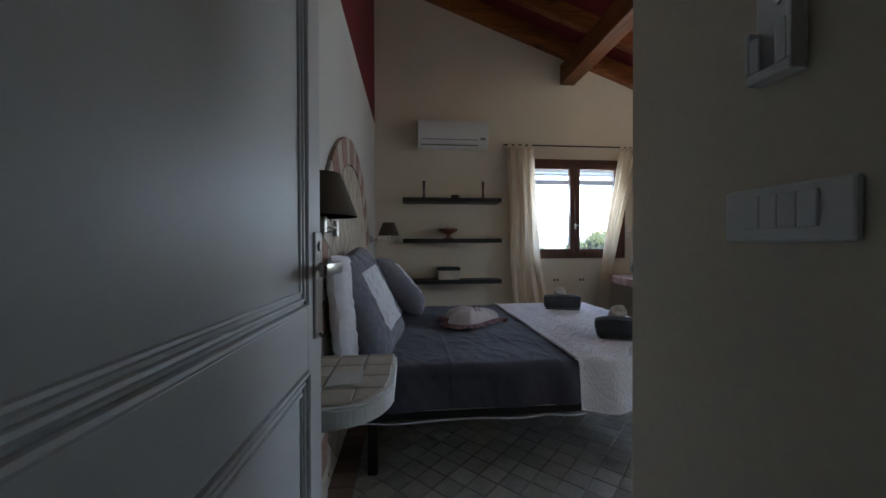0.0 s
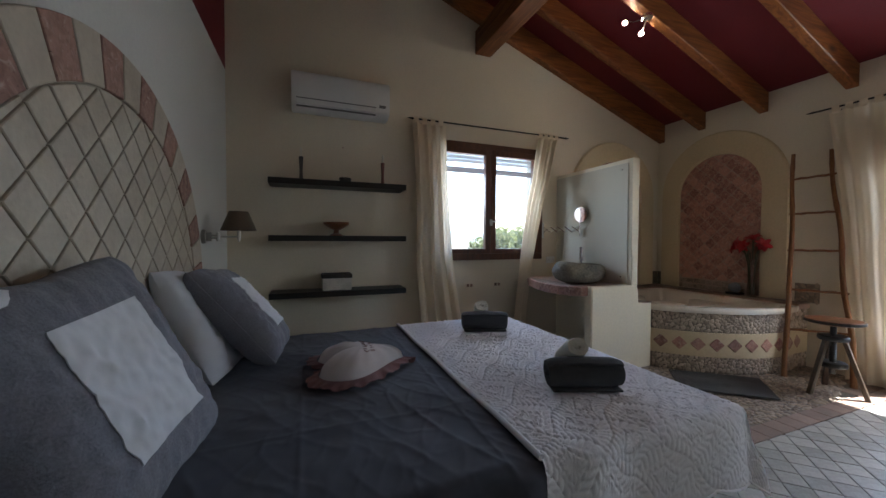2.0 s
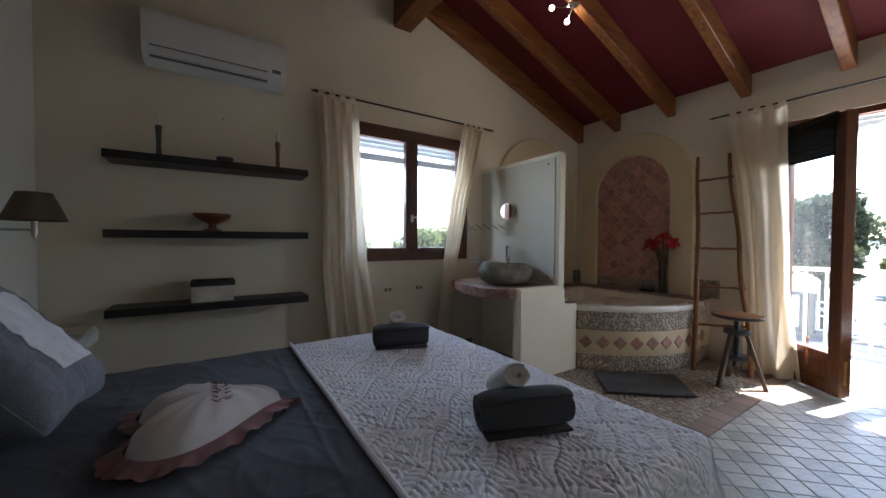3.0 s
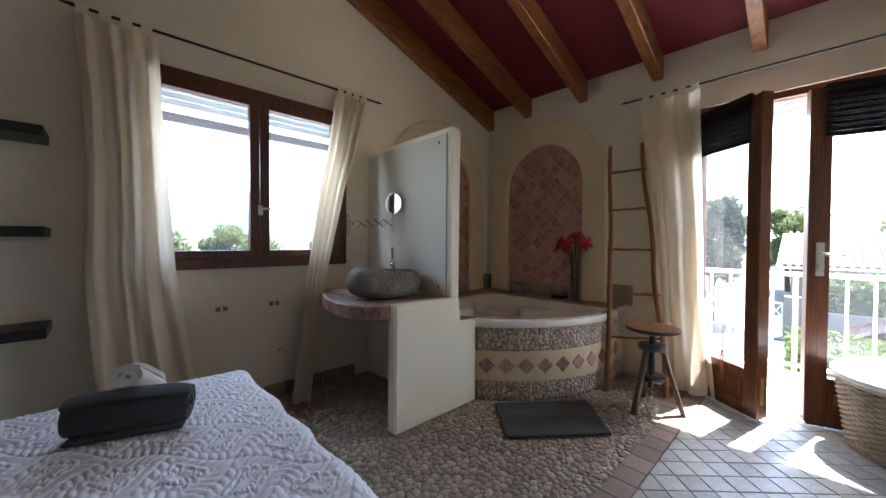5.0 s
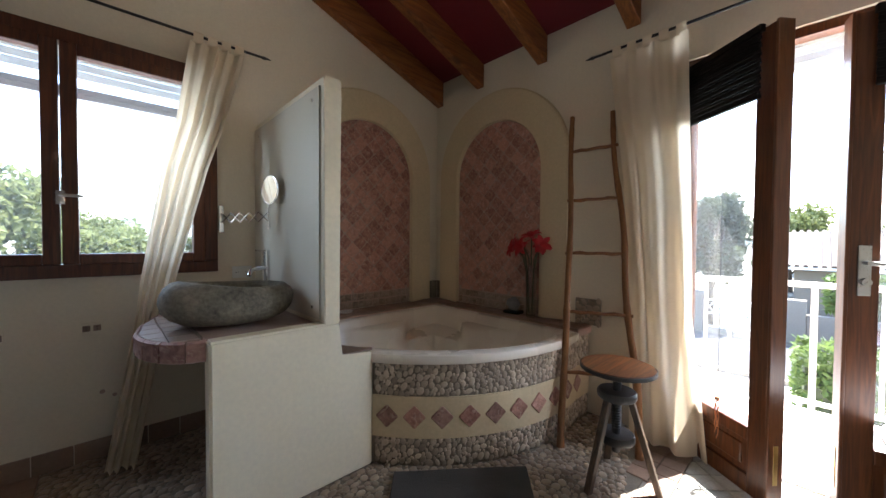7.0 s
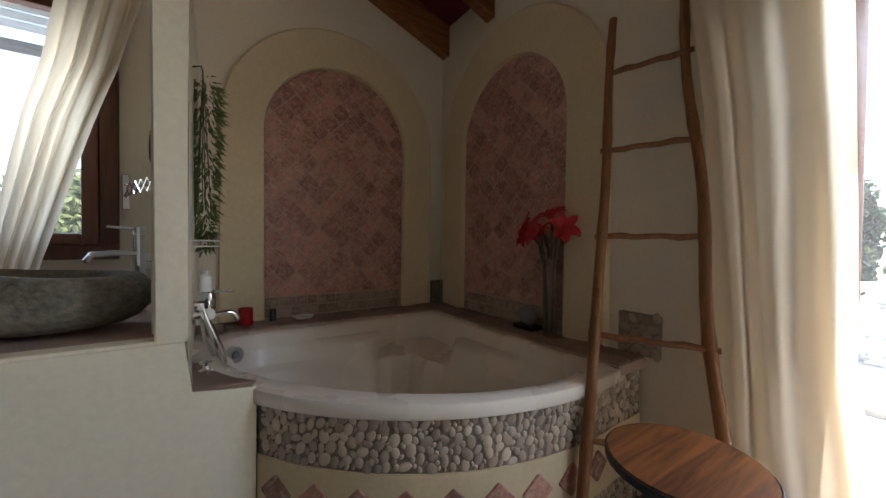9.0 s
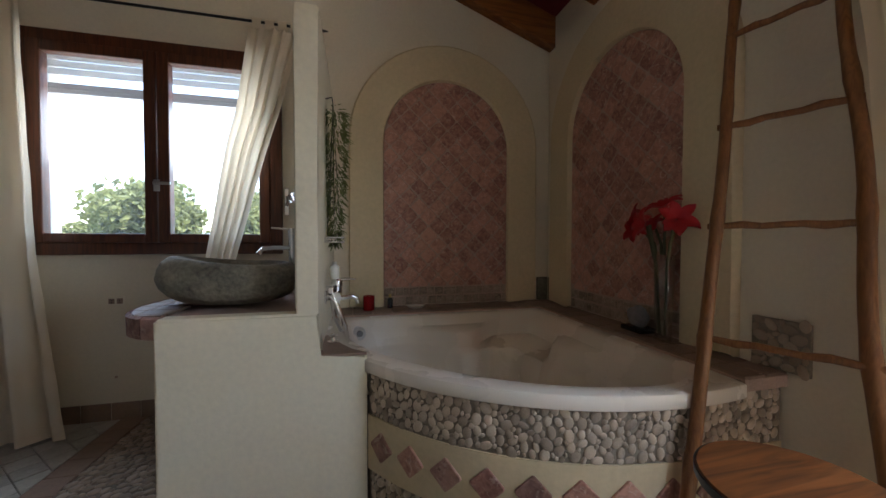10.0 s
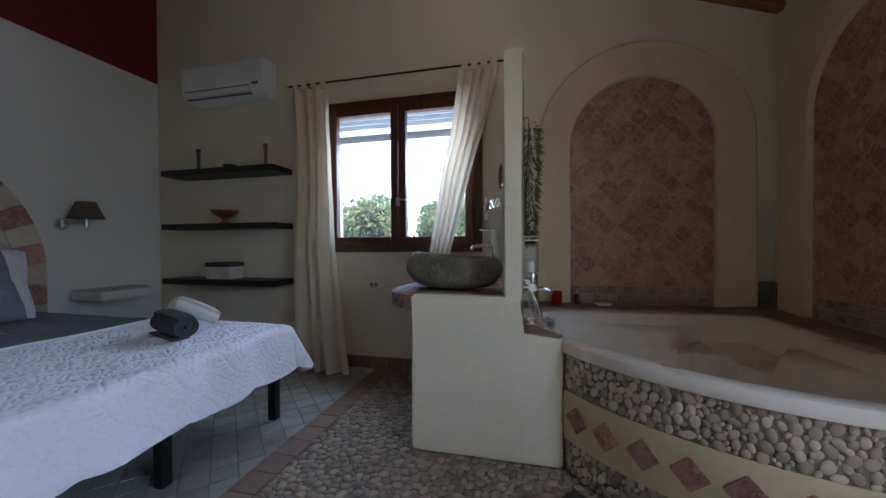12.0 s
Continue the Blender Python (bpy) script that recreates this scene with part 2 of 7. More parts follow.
M["shutgrey"] = material("grey_shutter_rail", (0.42, 0.42, 0.43), 0.4, 0, 0.05, 40, 4, 0.0)
M["tub"] = material("white_acrylic", (0.77, 0.70, 0.61), 0.27, 0, 0.008, 2.0, 0.7, 0.0)
M["stone"] = material("dark_river_stone", (0.20, 0.175, 0.13), 0.78, 0, 0.35, 55, 9, 1.0, dark=(0.06, 0.052, 0.04))
M["sheet"] = cloth_mat("charcoal_cotton", (0.080, 0.081, 0.104), 0, 900, 0.1, 0.15)
M["quilt"] = cloth_mat("lilac_white_quilt", (0.88, 0.87, 0.93), 0, 500, 0.04, 0.25)
M["linen"] = cloth_mat("white_linen", (0.72, 0.73, 0.78), 0, 900, 0.04, 0.2)
M["greypillow"] = cloth_mat("grey_embossed_cotton", (0.22, 0.22, 0.26), 0, 160, 0.15, 0.6)
M["mattress"] = cloth_mat("white_mattress_cover", (0.55, 0.55, 0.56), 0, 500, 0.05, 0.2)
M["darktowel"] = cloth_mat("charcoal_terry", (0.075, 0.075, 0.083), 0, 350, 0.3, 1.0)
M["whitetowel"] = cloth_mat("cream_terry", (0.74, 0.70, 0.63), 0, 350, 0.08, 1.0)
M["mat"] = cloth_mat("grey_bath_mat", (0.058, 0.053, 0.050), 0, 260, 0.3, 1.0)
M["heart"] = cloth_mat("white_heart_linen", (0.66, 0.60, 0.60), 0, 700, 0.05, 0.2)
M["ruffle"] = cloth_mat("mauve_ruffle", (0.24, 0.12, 0.12), 0, 700, 0.12, 0.25)
M["curtain"] = cloth_mat("cream_curtain", (0.79, 0.68, 0.525), 0.36, 600, 0.04, 0.15)
M["shade"] = cloth_mat("taupe_lampshade", (0.115, 0.09, 0.065), 0, 500, 0.1, 0.3)
M["blind"] = material("dark_bamboo_blind", (0.013, 0.009, 0.007), 0.7, 0, 0.4, 30, 8, 0.3, random=0.6, spec=0.2)
M["wicker"] = material("pale_wicker", (0.36, 0.29, 0.20), 0.6, 0, 0.2, 70, 9, 0.3, random=0.6, dark=(0.16, 0.12, 0.08))
M["cushion"] = cloth_mat("white_cushion", (0.62, 0.62, 0.63), 0, 700, 0.05, 0.2)
# slight film on the panes stands in for bright haze outside
M["pane"] = glass_mat("window_glass", glare=0.018)
M["vaseglass"] = glass_mat("smoked_vase_glass", (0.90, 0.89, 0.87), 0.02)
M["mirror"] = material("mirror_silver", (0.88, 0.88, 0.88), 0.02, 1.0, 0.0, 10, 2, 0.0)
M["panel"] = material("grey_green_panel", (0.60, 0.55, 0.44), 0.6, 0, 0.03, 90, 1.5, 0.05)
M["petal"] = material("red_petal", (0.42, 0.006, 0.012), 0.5, 0, 0.2, 30, 9, 0.2, random=0.5)
M["redglass"] = material("red_candle_glass", (0.30, 0.006, 0.01), 0.15, 0, 0.1, 30, 9, 0.0)
M["leaf"] = cloth_mat("green_leaf", (0.12, 0.165, 0.045), 0.35, 20, 0.25, 0.1, 0.6)
M["treeleaf"] = cloth_mat("grey_green_tree_leaf", (0.072, 0.086, 0.045), 0.45, 20, 0.25, 0.1, 0.7)
M["vineleaf"] = cloth_mat("olive_garland_leaf", (0.17, 0.20, 0.07), 0.25, 30, 0.3, 0.1, 0.6)
M["gardenleaf"] = cloth_mat("sunny_garden_leaf", (0.13, 0.15, 0.055), 0.45, 20, 0.2, 0.1, 0.7)
M["stem"] = material("green_stem", (0.05, 0.06, 0.02), 0.5, 0, 0.2, 40, 9, 0.2)
M["alu"] = cloth_mat("white_shutter_slat", (0.78, 0.78, 0.77), 0.5, 60, 0.02, 0.0, 0.4)
M["whitepaint"] = material("white_rail_paint", (0.78, 0.78, 0.77), 0.4, 0, 0.03, 60, 4, 0.05)
M["balcony"] = material("pale_balcony_tile", (0.72, 0.67, 0.58), 0.7, 0, 0.08, 60, 4, 0.2)
M["render"] = material("beige_house_render", (0.21, 0.18, 0.145), 0.9, 0, 0.06, 20, 1, 0.2)
M["rooftile"] = material("clay_roof_tile", (0.11, 0.085, 0.07), 0.8, 0, 0.2, 20, 3, 0.3, random=0.5)
M["asphalt"] = material("asphalt", (0.05, 0.05, 0.052), 0.9, 0, 0.2, 60, 0.5, 0.3)
M["earth"] = material("dry_ground", (0.13, 0.12, 0.09), 0.95, 0, 0.2, 6, 0.3, 0.4)
M["bark"] = material("tree_bark", (0.09, 0.065, 0.045), 0.9, 0, 0.3, 20, 4, 0.6)
# hill green lightened and greyed: distance haze is put into the base colour
M["hill"] = material("haze_tinted_wooded_hill", (0.13, 0.16, 0.16), 1.0, 0, 0.2, 0.3, 0.02, 0.0)
M["carred"] = material("dark_red_car_paint", (0.03, 0.006, 0.010), 0.25, 0, 0.05, 20, 4, 0.0)
M["cardark"] = material("dark_car_glass", (0.015, 0.017, 0.02), 0.08, 0, 0.1, 20, 4, 0.0)
M["rubber"] = material("black_rubber", (0.015, 0.015, 0.015), 0.8, 0, 0.1, 20, 4, 0.1)
M["cord"] = material("orange_blind_cord", (0.45, 0.16, 0.06), 0.8, 0, 0.1, 200, 20, 0.2)
M["brass"] = material("brass", (0.55, 0.40, 0.16), 0.3, 1.0, 0.08, 60, 6, 0.05)
M["ceramic"] = material("white_ceramic", (0.70, 0.68, 0.64), 0.2, 0, 0.03, 40, 6, 0.0)
M["basket"] = material("white_woven_basket", (0.66, 0.62, 0.56), 0.8, 0, 0.15, 150, 12, 0.5)
M["candlegrey"] = material("grey_candlestick", (0.06, 0.055, 0.055), 0.5, 0, 0.2, 60, 9, 0.2)
M["candlerose"] = material("rose_candlestick", (0.20, 0.075, 0.055), 0.5, 0, 0.2, 60, 9, 0.2)
M["wax"] = material("white_wax", (0.70, 0.66, 0.58), 0.5, 0, 0.04, 30, 9, 0.0)
bulb_mat = bpy.data.materials.new("lit_bulb")
bulb_mat.use_nodes = True
bulb_mat.node_tree.nodes["Principled BSDF"].inputs["Emission Color"].default_value = (1, 0.86, 0.62, 1)
bulb_mat.node_tree.nodes["Principled BSDF"].inputs["Emission Strength"].default_value = 40
M["bulb"] = bulb_mat

# ---- mesh tools ----


def finish(name, bm, mat, smooth=False):
    bmesh.ops.recalc_face_normals(bm, faces=bm.faces)
    me = bpy.data.meshes.new(name)
    bm.to_mesh(me)
    bm.free()
    for one in mat if isinstance(mat, (list, tuple)) else [mat]:
        me.materials.append(M[one])
    if smooth:
        for p in me.polygons:
            p.use_smooth = True
        me.set_sharp_from_angle(angle=radians(40))
    return me


def part(name, bm, mat, parent, label="", smooth=False):
    ob = new(name, finish(name, bm, mat, smooth))
    ob.parent = parent
    top = parent
    while top.parent:
        top = top.parent
    ob.matrix_parent_inverse = Matrix.Translation(-top.location) if parent is top else Matrix()
    return tagged(ob, label)


def solo(name, bm, mat, label, category, group="", kind="", smooth=False):
    return tagged(new(name, finish(name, bm, mat, smooth)), label, category, group, kind)


def thing(name, at, label, category, group="", kind=""):
    ob = new(name)
    ob.location = at
    ob.empty_display_size = 0.05
    return tagged(ob, label, category, group, kind)


def box(x0, x1, y0, y1, z0, z1, bevel=0.0, seg=2, bm=None):
    bm = bm or bmesh.new()
    made = bmesh.ops.create_cube(bm, size=1)["verts"]
    for v in made:
        v.co = Vector((x0 + (v.co.x + 0.5) * (x1 - x0), y0 + (v.co.y + 0.5) * (y1 - y0), z0 + (v.co.z + 0.5) * (z1 - z0)))
    if bevel:
        edges = {e for v in made for e in v.link_edges}
        bmesh.ops.bevel(bm, geom=list(edges), offset=bevel, segments=seg, profile=0.5, affect="EDGES")
    return bm


def rod(p0, p1, r0, r1=None, seg=12, bm=None):
    bm = bm or bmesh.new()
    p0, p1 = Vector(p0), Vector(p1)
    d = p1 - p0
    m = Matrix.Translation((p0 + p1) / 2) @ d.to_track_quat("Z", "Y").to_matrix().to_4x4()
    bmesh.ops.create_cone(bm, cap_ends=True, segments=seg, radius1=r0, radius2=r0 if r1 is None else r1, depth=d.length, matrix=m)
    return bm


def tube(points, radius, seg=8, bm=None):
    """A round bar along points; radius a number or one for each point."""
    bm = bm or bmesh.new()
    points = [Vector(p) for p in points]
    rings = []
    side = None
    for i, p in enumerate(points):
        d = (points[min(i + 1, len(points) - 1)] - points[max(i - 1, 0)]).normalized()
        if side is None:
            side = d.orthogonal().normalized()
        side = (side - d * side.dot(d)).normalized()
        other = d.cross(side)
        r = radius if isinstance(radius, (int, float)) else radius[i]
        rings.append([bm.verts.new(p + r * (math.cos(a) * side + math.sin(a) * other)) for a in (k * 2 * math.pi / seg for k in range(seg))])
    for a, b in zip(rings, rings[1:]):
        for k in range(seg):
            bm.faces.new((a[k], a[(k + 1) % seg], b[(k + 1) % seg], b[k]))
    bm.faces.new(rings[0])
    bm.faces.new(rings[-1])
    return bm


def lathe(profile, at=(0, 0, 0), seg=24, bm=None, squash=1.0):
    """A turned shape from (radius, height) pairs."""
    bm = bm or bmesh.new()
    rings = [[bm.verts.new((at[0] + max(r, 1e-4) * math.cos(a), at[1] + squash * max(r, 1e-4) * math.sin(a), at[2] + z)) for a in (k * 2 * math.pi / seg for k in range(seg))] for r, z in profile]
    for a, b in zip(rings, rings[1:]):
        for k in range(seg):
            bm.faces.new((a[k], a[(k + 1) % seg], b[(k + 1) % seg], b[k]))
    bm.faces.new(rings[0])
    bm.faces.new(rings[-1])
    return bm


def sheet(nu, nv, f, thick=0.0, bm=None):
    """A surface f(u, v), u and v from 0 to 1, with a back side at a distance of thick."""
    bm = bm or bmesh.new()
    grid = [[bm.verts.new(f(i / nu, j / nv)) for j in range(nv + 1)] for i in range(nu + 1)]
    faces = [bm.faces.new((grid[i][j], grid[i + 1][j], grid[i + 1][j + 1], grid[i][j + 1])) for i in range(nu) for j in range(nv)]
    if thick:
        bmesh.ops.recalc_face_normals(bm, faces=faces)
        bmesh.ops.solidify(bm, geom=faces, thickness=thick)
    return bm


def prism(poly, lift, bm=None):
    """A slab: the polygon of 3D points and its copy moved by lift."""
    bm = bm or bmesh.new()
    lift = Vector(lift)
    a = [bm.verts.new(p) for p in poly]
    b = [bm.verts.new(Vector(p) + lift) for p in poly]
    bm.faces.new(a)
    bm.faces.new(list(reversed(b)))
    for i in range(len(a)):
        bm.faces.new((a[i], a[(i + 1) % len(a)], b[(i + 1) % len(a)], b[i]))
    return bm


def clip_to(poly, hull):
    """The part of a 2D polygon inside a convex 2D outline that turns left."""
    for i in range(len(hull)):
        (ax, ay), (bx, by) = hull[i], hull[(i + 1) % len(hull)]
        out = []
        for j in range(len(poly)):
            p, q = poly[j], poly[(j + 1) % len(poly)]
            dp = (bx - ax) * (p[1] - ay) - (by - ay) * (p[0] - ax)
            dq = (bx - ax) * (q[1] - ay) - (by - ay) * (q[0] - ax)
            if dp >= 0:
                out.append(p)
            if dp * dq < 0:
                s = dp / (dp - dq)
                out.append((p[0] + s * (q[0] - p[0]), p[1] + s * (q[1] - p[1])))
        poly = out
        if len(poly) < 3:
            return []
    return poly


def area2(poly):
    return 0.5 * abs(sum(p[0] * q[1] - q[0] * p[1] for p, q in zip(poly, poly[1:] + poly[:1])))


def inset(poly, d):
    cx, cy = sum(p[0] for p in poly) / len(poly), sum(p[1] for p in poly) / len(poly)
    out = []
    for x, y in poly:
        r = math.hypot(x - cx, y - cy) or 1
        k = max(0.3, 1 - d / r)
        out.append((cx + (x - cx) * k, cy + (y - cy) * k))
    return out


def slab2d(bm, poly, place, depth, edge=0.003):
    """A tile: the outline at depth 0 and a slightly smaller face at full depth. place(u, v, w) gives the 3D point."""
    a = [bm.verts.new(place(u, v, 0)) for u, v in poly]
    b = [bm.verts.new(place(u, v, depth - edge * 0.6)) for u, v in poly]
    c = [bm.verts.new(place(u, v, depth)) for u, v in inset(poly, edge)]
    n = len(poly)
    for i in range(n):
        j = (i + 1) % n
        bm.faces.new((a[i], a[j], b[j], b[i]))
        bm.faces.new((b[i], b[j], c[j], c[i]))
    bm.faces.new(c)
    return bm


def blocks(a0, a1, holes, z0, z1):
    """Rectangles that fill a wall from a0 to a1 and z0 to z1 round its holes (a, b, low, high)."""
    out, at = [], a0
    for a, b, low, high in sorted(holes):
        out += [(at, a, z0, z1), (a, b, z0, low), (a, b, high, z1)]
        at = b
    out.append((at, a1, z0, z1))
    return [r for r in out if r[1] - r[0] > 1e-4 and r[3] - r[2] > 1e-4]


def arch_outline(c, half, spring, low, seg=28):
    """A round-headed outline that turns left, in (across, up)."""
    return [(c - half, low), (c + half, low)] + [(c + half * math.cos(a), spring + half * math.sin(a)) for a in (k * math.pi / seg for k in range(seg + 1))]


# ---- the room ----
XE, YN, YS = 5.2, 4.72, 1.0
SLOPE, EAVE = 0.363, 2.79


def roof(x):
    return EAVE + SLOPE * (XE - x)


tagged(part("wall_west", box(-0.3, 0, -1.6, YN + 0.3, -0.25, 2.67), "plaster_white", thing("wall_west", (0, 0, 0), "white plastered wall behind the bed", "wall", kind="structure")))
solo("wall_west_upper", box(-0.3, 0.0, -1.6, YN + 0.3, 2.67, 4.9), "red", "dark red painted upper wall band", "wall", kind="structure")

north = thing("wall_north", (0, 0, 0), "cream plastered gable wall with a window", "wall", kind="structure")
WIN = (1.865, 3.25, 1.0, 2.28)
bm = bmesh.new()
for a, b, low, high in blocks(0, XE + 0.3, [WIN], -0.25, 2.6):
    box(a, b, YN, YN + 0.3, low, high, bm=bm)
prism([(0, YN, 2.6), (XE + 0.3, YN, 2.6), (XE + 0.3, YN, roof(XE + 0.3) + 0.1), (0, YN, roof(0) + 0.1)], (0, 0.3, 0), bm)
part("masonry", bm, "plaster", north)

east = thing("wall_east", (0, 0, 0), "cream plastered wall with balcony doors", "wall", kind="structure")
DOOR = (1.33, 2.60, 0.0, 2.27)
bm = bmesh.new()
for a, b, low, high in blocks(-0.5, YN, [DOOR], -0.25, EAVE + 0.1):
    box(XE, XE + 0.3, a, b, low, high, bm=bm)
part("masonry", bm, "plaster", east)

south = thing("wall_south", (0, 0, 0), "cream plastered wall and door recess", "wall", kind="structure")
bm = box(0.89, XE, YS - 0.12, YS, -0.25, 4.7)
box(0.89, 1.01, 0.36, YS - 0.12, -0.25, 4.7, bm=bm)
box(1.01, 2.4, 0.24, 0.36, -0.25, 4.7, bm=bm)
box(0.0, 0.89, 0.24, 0.36, 2.09, 4.9, bm=bm)
box(0.0, 0.10, 0.24, 0.36, -0.25, 2.09, bm=bm)
box(0.93, 1.01, 0.24, 0.36, -0.25, 2.09, bm=bm)
part("masonry", bm, "plaster", south)
hall = thing("wall_hallway", (0, 0, 0), "plain plastered hallway walls", "wall", kind="structure")
bm = box(-0.0, 2.4, -1.6, -1.5, -0.25, 2.6)
box(2.3, 2.4, -1.5, 0.24, -0.25, 2.6, bm=bm)
box(0.0, 2.4, -1.6, 0.24, 2.6, 2.7, bm=bm)
part("masonry", bm, "plaster", hall)

# boarded red ceiling between the rafters
bm = prism([(-0.3, -0.0, roof(-0.3)), (XE + 0.3, 0.0, roof(XE + 0.3)), (XE + 0.3, YN + 0.3, roof(XE + 0.3)), (-0.3, YN + 0.3, roof(-0.3))], (0, 0, 0.12))
solo("ceiling", bm, "red", "dark red painted sloping ceiling", "ceiling", kind="structure")


eave = thing("roof_eave", (XE + 0.5, 2.2, roof(XE + 0.5)), "roof overhang shading the balcony doors", "eave", kind="structure")
part("soffit", prism([(XE + 0.3, -0.5, roof(XE + 0.3)), (5.74, -0.5, roof(5.74)), (5.74, YN + 0.3, roof(5.74)), (XE + 0.3, YN + 0.3, roof(XE + 0.3))], (0, 0, 0.12)), "whitepaint", eave)


def rafter(y, half=0.043, drop=0.205):
    drop += 0.03 if y > 4.5 else 0.0
    x0, x1 = 0.0, XE
    ob = thing("ceiling_rafter", (x1, y, roof(x1) - drop), "stained pine rafter with dark knots under red ceiling", "beam", "rafters", "structure")
    bm = bmesh.new()
    prism([(x0, y - half, roof(x0) - drop), (x1, y - half, roof(x1) - drop), (x1, y - half, roof(x1) - 0.002), (x0, y - half, roof(x0) - 0.002)], (0, 2 * half, 0), bm)
    bmesh.ops.bevel(bm, geom=list(bm.edges), offset=0.006, segments=1, affect="EDGES")
    part("timber", bm, "beam", ob)


for y in (4.672, 4.145, 3.515, 2.857, 2.20, 1.54):
    rafter(y)
purlin = thing("ceiling_purlin", (2.47, 3, 3.22), "heavy stained pine purlin crossing under the rafters", "beam", kind="structure")
part("timber", box(2.37, 2.56, 0.0, YN, 3.245, 3.50, 0.008), "beam_y", purlin)

# floor: slab, tiles come last
floor = thing("floor", (0, 0, 0), "tiled floor with a pebble mosaic zone", "floor", kind="structure")
part("slab", box(-0.3, XE + 0.3, -1.6, YN + 0.3, -0.25, -0.008), "grout", floor)

# skirting of terracotta tiles along the window wall
skirt = thing("baseboard", (0, 0, 0), "terracotta tile skirting along the wall", "baseboard", kind="structure")
SKIRT_TILE = finish("skirting_tile", box(-0.074, 0.074, -0.008, 0, 0.0, 0.105, 0.002, 1), "terracotta")
for k in range(24):
    x = 0.08 + 0.152 * k
    if x < 3.42:
        ob = new("skirting_tile", SKIRT_TILE)
        ob.parent = skirt
        ob.location = (x, YN, 0.0)

# ---- window ----
window = thing("window_1", (2.557, YN, 1.0), "dark brown wooden double casement window, closed", "window", kind="structure")
wx0, wx1, wz0, wz1 = WIN
fy0, fy1 = YN - 0.03, YN + 0.05
bm = box(wx0, wx1, fy0, fy1, wz1 - 0.065, wz1, 0.004)
for x0, x1 in ((wx0, wx0 + 0.07), (wx1 - 0.07, wx1)):
    box(x0, x1, fy0, fy1, wz0 + 0.07, wz1 - 0.065, 0.004, bm=bm)
box(wx0, wx1, fy0, fy1, wz0, wz0 + 0.07, 0.004, bm=bm)
part("window_frame", bm, "frame", window)
mid = (wx0 + wx1) / 2
for x0, x1 in ((wx0 + 0.07, mid - 0.003), (mid + 0.003, wx1 - 0.07)):
    bm = bmesh.new()
    z0, z1 = wz0 + 0.07, wz1 - 0.065
    y0, y1 = fy0 - 0.012, fy0 + 0.05
    for a, b, c, d in ((x0, x0 + 0.063, z0, z1), (x1 - 0.063, x1, z0, z1), (x0 + 0.063, x1 - 0.063, z0, z0 + 0.055), (x0 + 0.063, x1 - 0.063, z1 - 0.062, z1)):
        box(a, b, y0, y1, c, d, 0.006, bm=bm)
    sash = part("sash", bm, "frame", window)
    pane = part("pane", box(x0 + 0.058, x1 - 0.058, y0 + 0.03, y0 + 0.034, z0 + 0.05, z1 - 0.056), "pane", sash)
    pane.visible_shadow = False
bm = box(mid - 0.016, mid + 0.016, fy0 - 0.022, fy0 - 0.012, 1.38, 1.45, 0.003)
rod((mid, fy0 - 0.02, 1.425), (mid, fy0 - 0.045, 1.425), 0.008, bm=bm)
box(mid - 0.008, mid + 0.085, fy0 - 0.052, fy0 - 0.04, 1.417, 1.433, 0.004, bm=bm)
part("window_handle", bm, "steel", window, "steel casement handle", True)
part("window_sill", box(wx0 - 0.02, wx1 + 0.02, YN + 0.05, YN + 0.33, wz0 - 0.03, wz0 + 0.0, 0.004), "whitepaint", window)
shutter = thing("roller_shutter", (2.557, YN + 0.2, 2.29), "white roller shutter raised above window", "shutter")
for k in range(6):
    z = 2.325 - k * 0.045
    part("slat", box(wx0 + 0.02, wx1 - 0.02, YN + 0.16, YN + 0.172, z, z + 0.0415, 0.004), "alu", shutter)
part("bottom_rail", box(wx0 + 0.02, wx1 - 0.02, YN + 0.155, YN + 0.18, 1.985, 2.016, 0.004), "shutgrey", shutter)
part("bottom_slat", box(wx0 + 0.02, wx1 - 0.02, YN + 0.16, YN + 0.174, 2.018, 2.05, 0.004), "shutgrey", shutter)
for x in (wx0 + 0.01, wx1 - 0.035):
    part("guide_rail", box(x, x + 0.025, YN + 0.15, YN + 0.185, wz0, wz1), "alu", shutter)


# ---- balcony doors ----
frame_e = thing("door_frame_balcony", (XE, 1.97, 0), "brown wooden balcony door frame in the wall", "door frame", kind="structure")
dy0, dy1, _, dz1 = DOOR
bm = box(XE + 0.02, XE + 0.10, dy0, dy0 + 0.05, 0.0, dz1 - 0.05, 0.004)
box(XE + 0.02, XE + 0.10, dy1 - 0.05, dy1, 0.0, dz1 - 0.05, 0.004, bm=bm)
box(XE + 0.02, XE + 0.10, dy0, dy1, dz1 - 0.05, dz1, 0.004, bm=bm)
part("jamb", bm, "doorwood", frame_e)
part("threshold", box(XE - 0.0, XE + 0.3, dy0, dy1, -0.02, 0.012, 0.004), "balcony", frame_e)
shut_e = thing("roller_shutter", (XE + 0.2, 1.97, 2.27), "white roller shutter box above balcony doors", "shutter")
part("bottom_rail", box(XE + 0.16, XE + 0.19, dy0 + 0.02, dy1 - 0.02, 2.11, 2.15, 0.004), "alu", shut_e)
for k in range(3):
    part("slat", box(XE + 0.165, XE + 0.18, dy0 + 0.02, dy1 - 0.02, 2.152 + k * 0.04, 2.188 + k * 0.04, 0.003), "alu", shut_e)


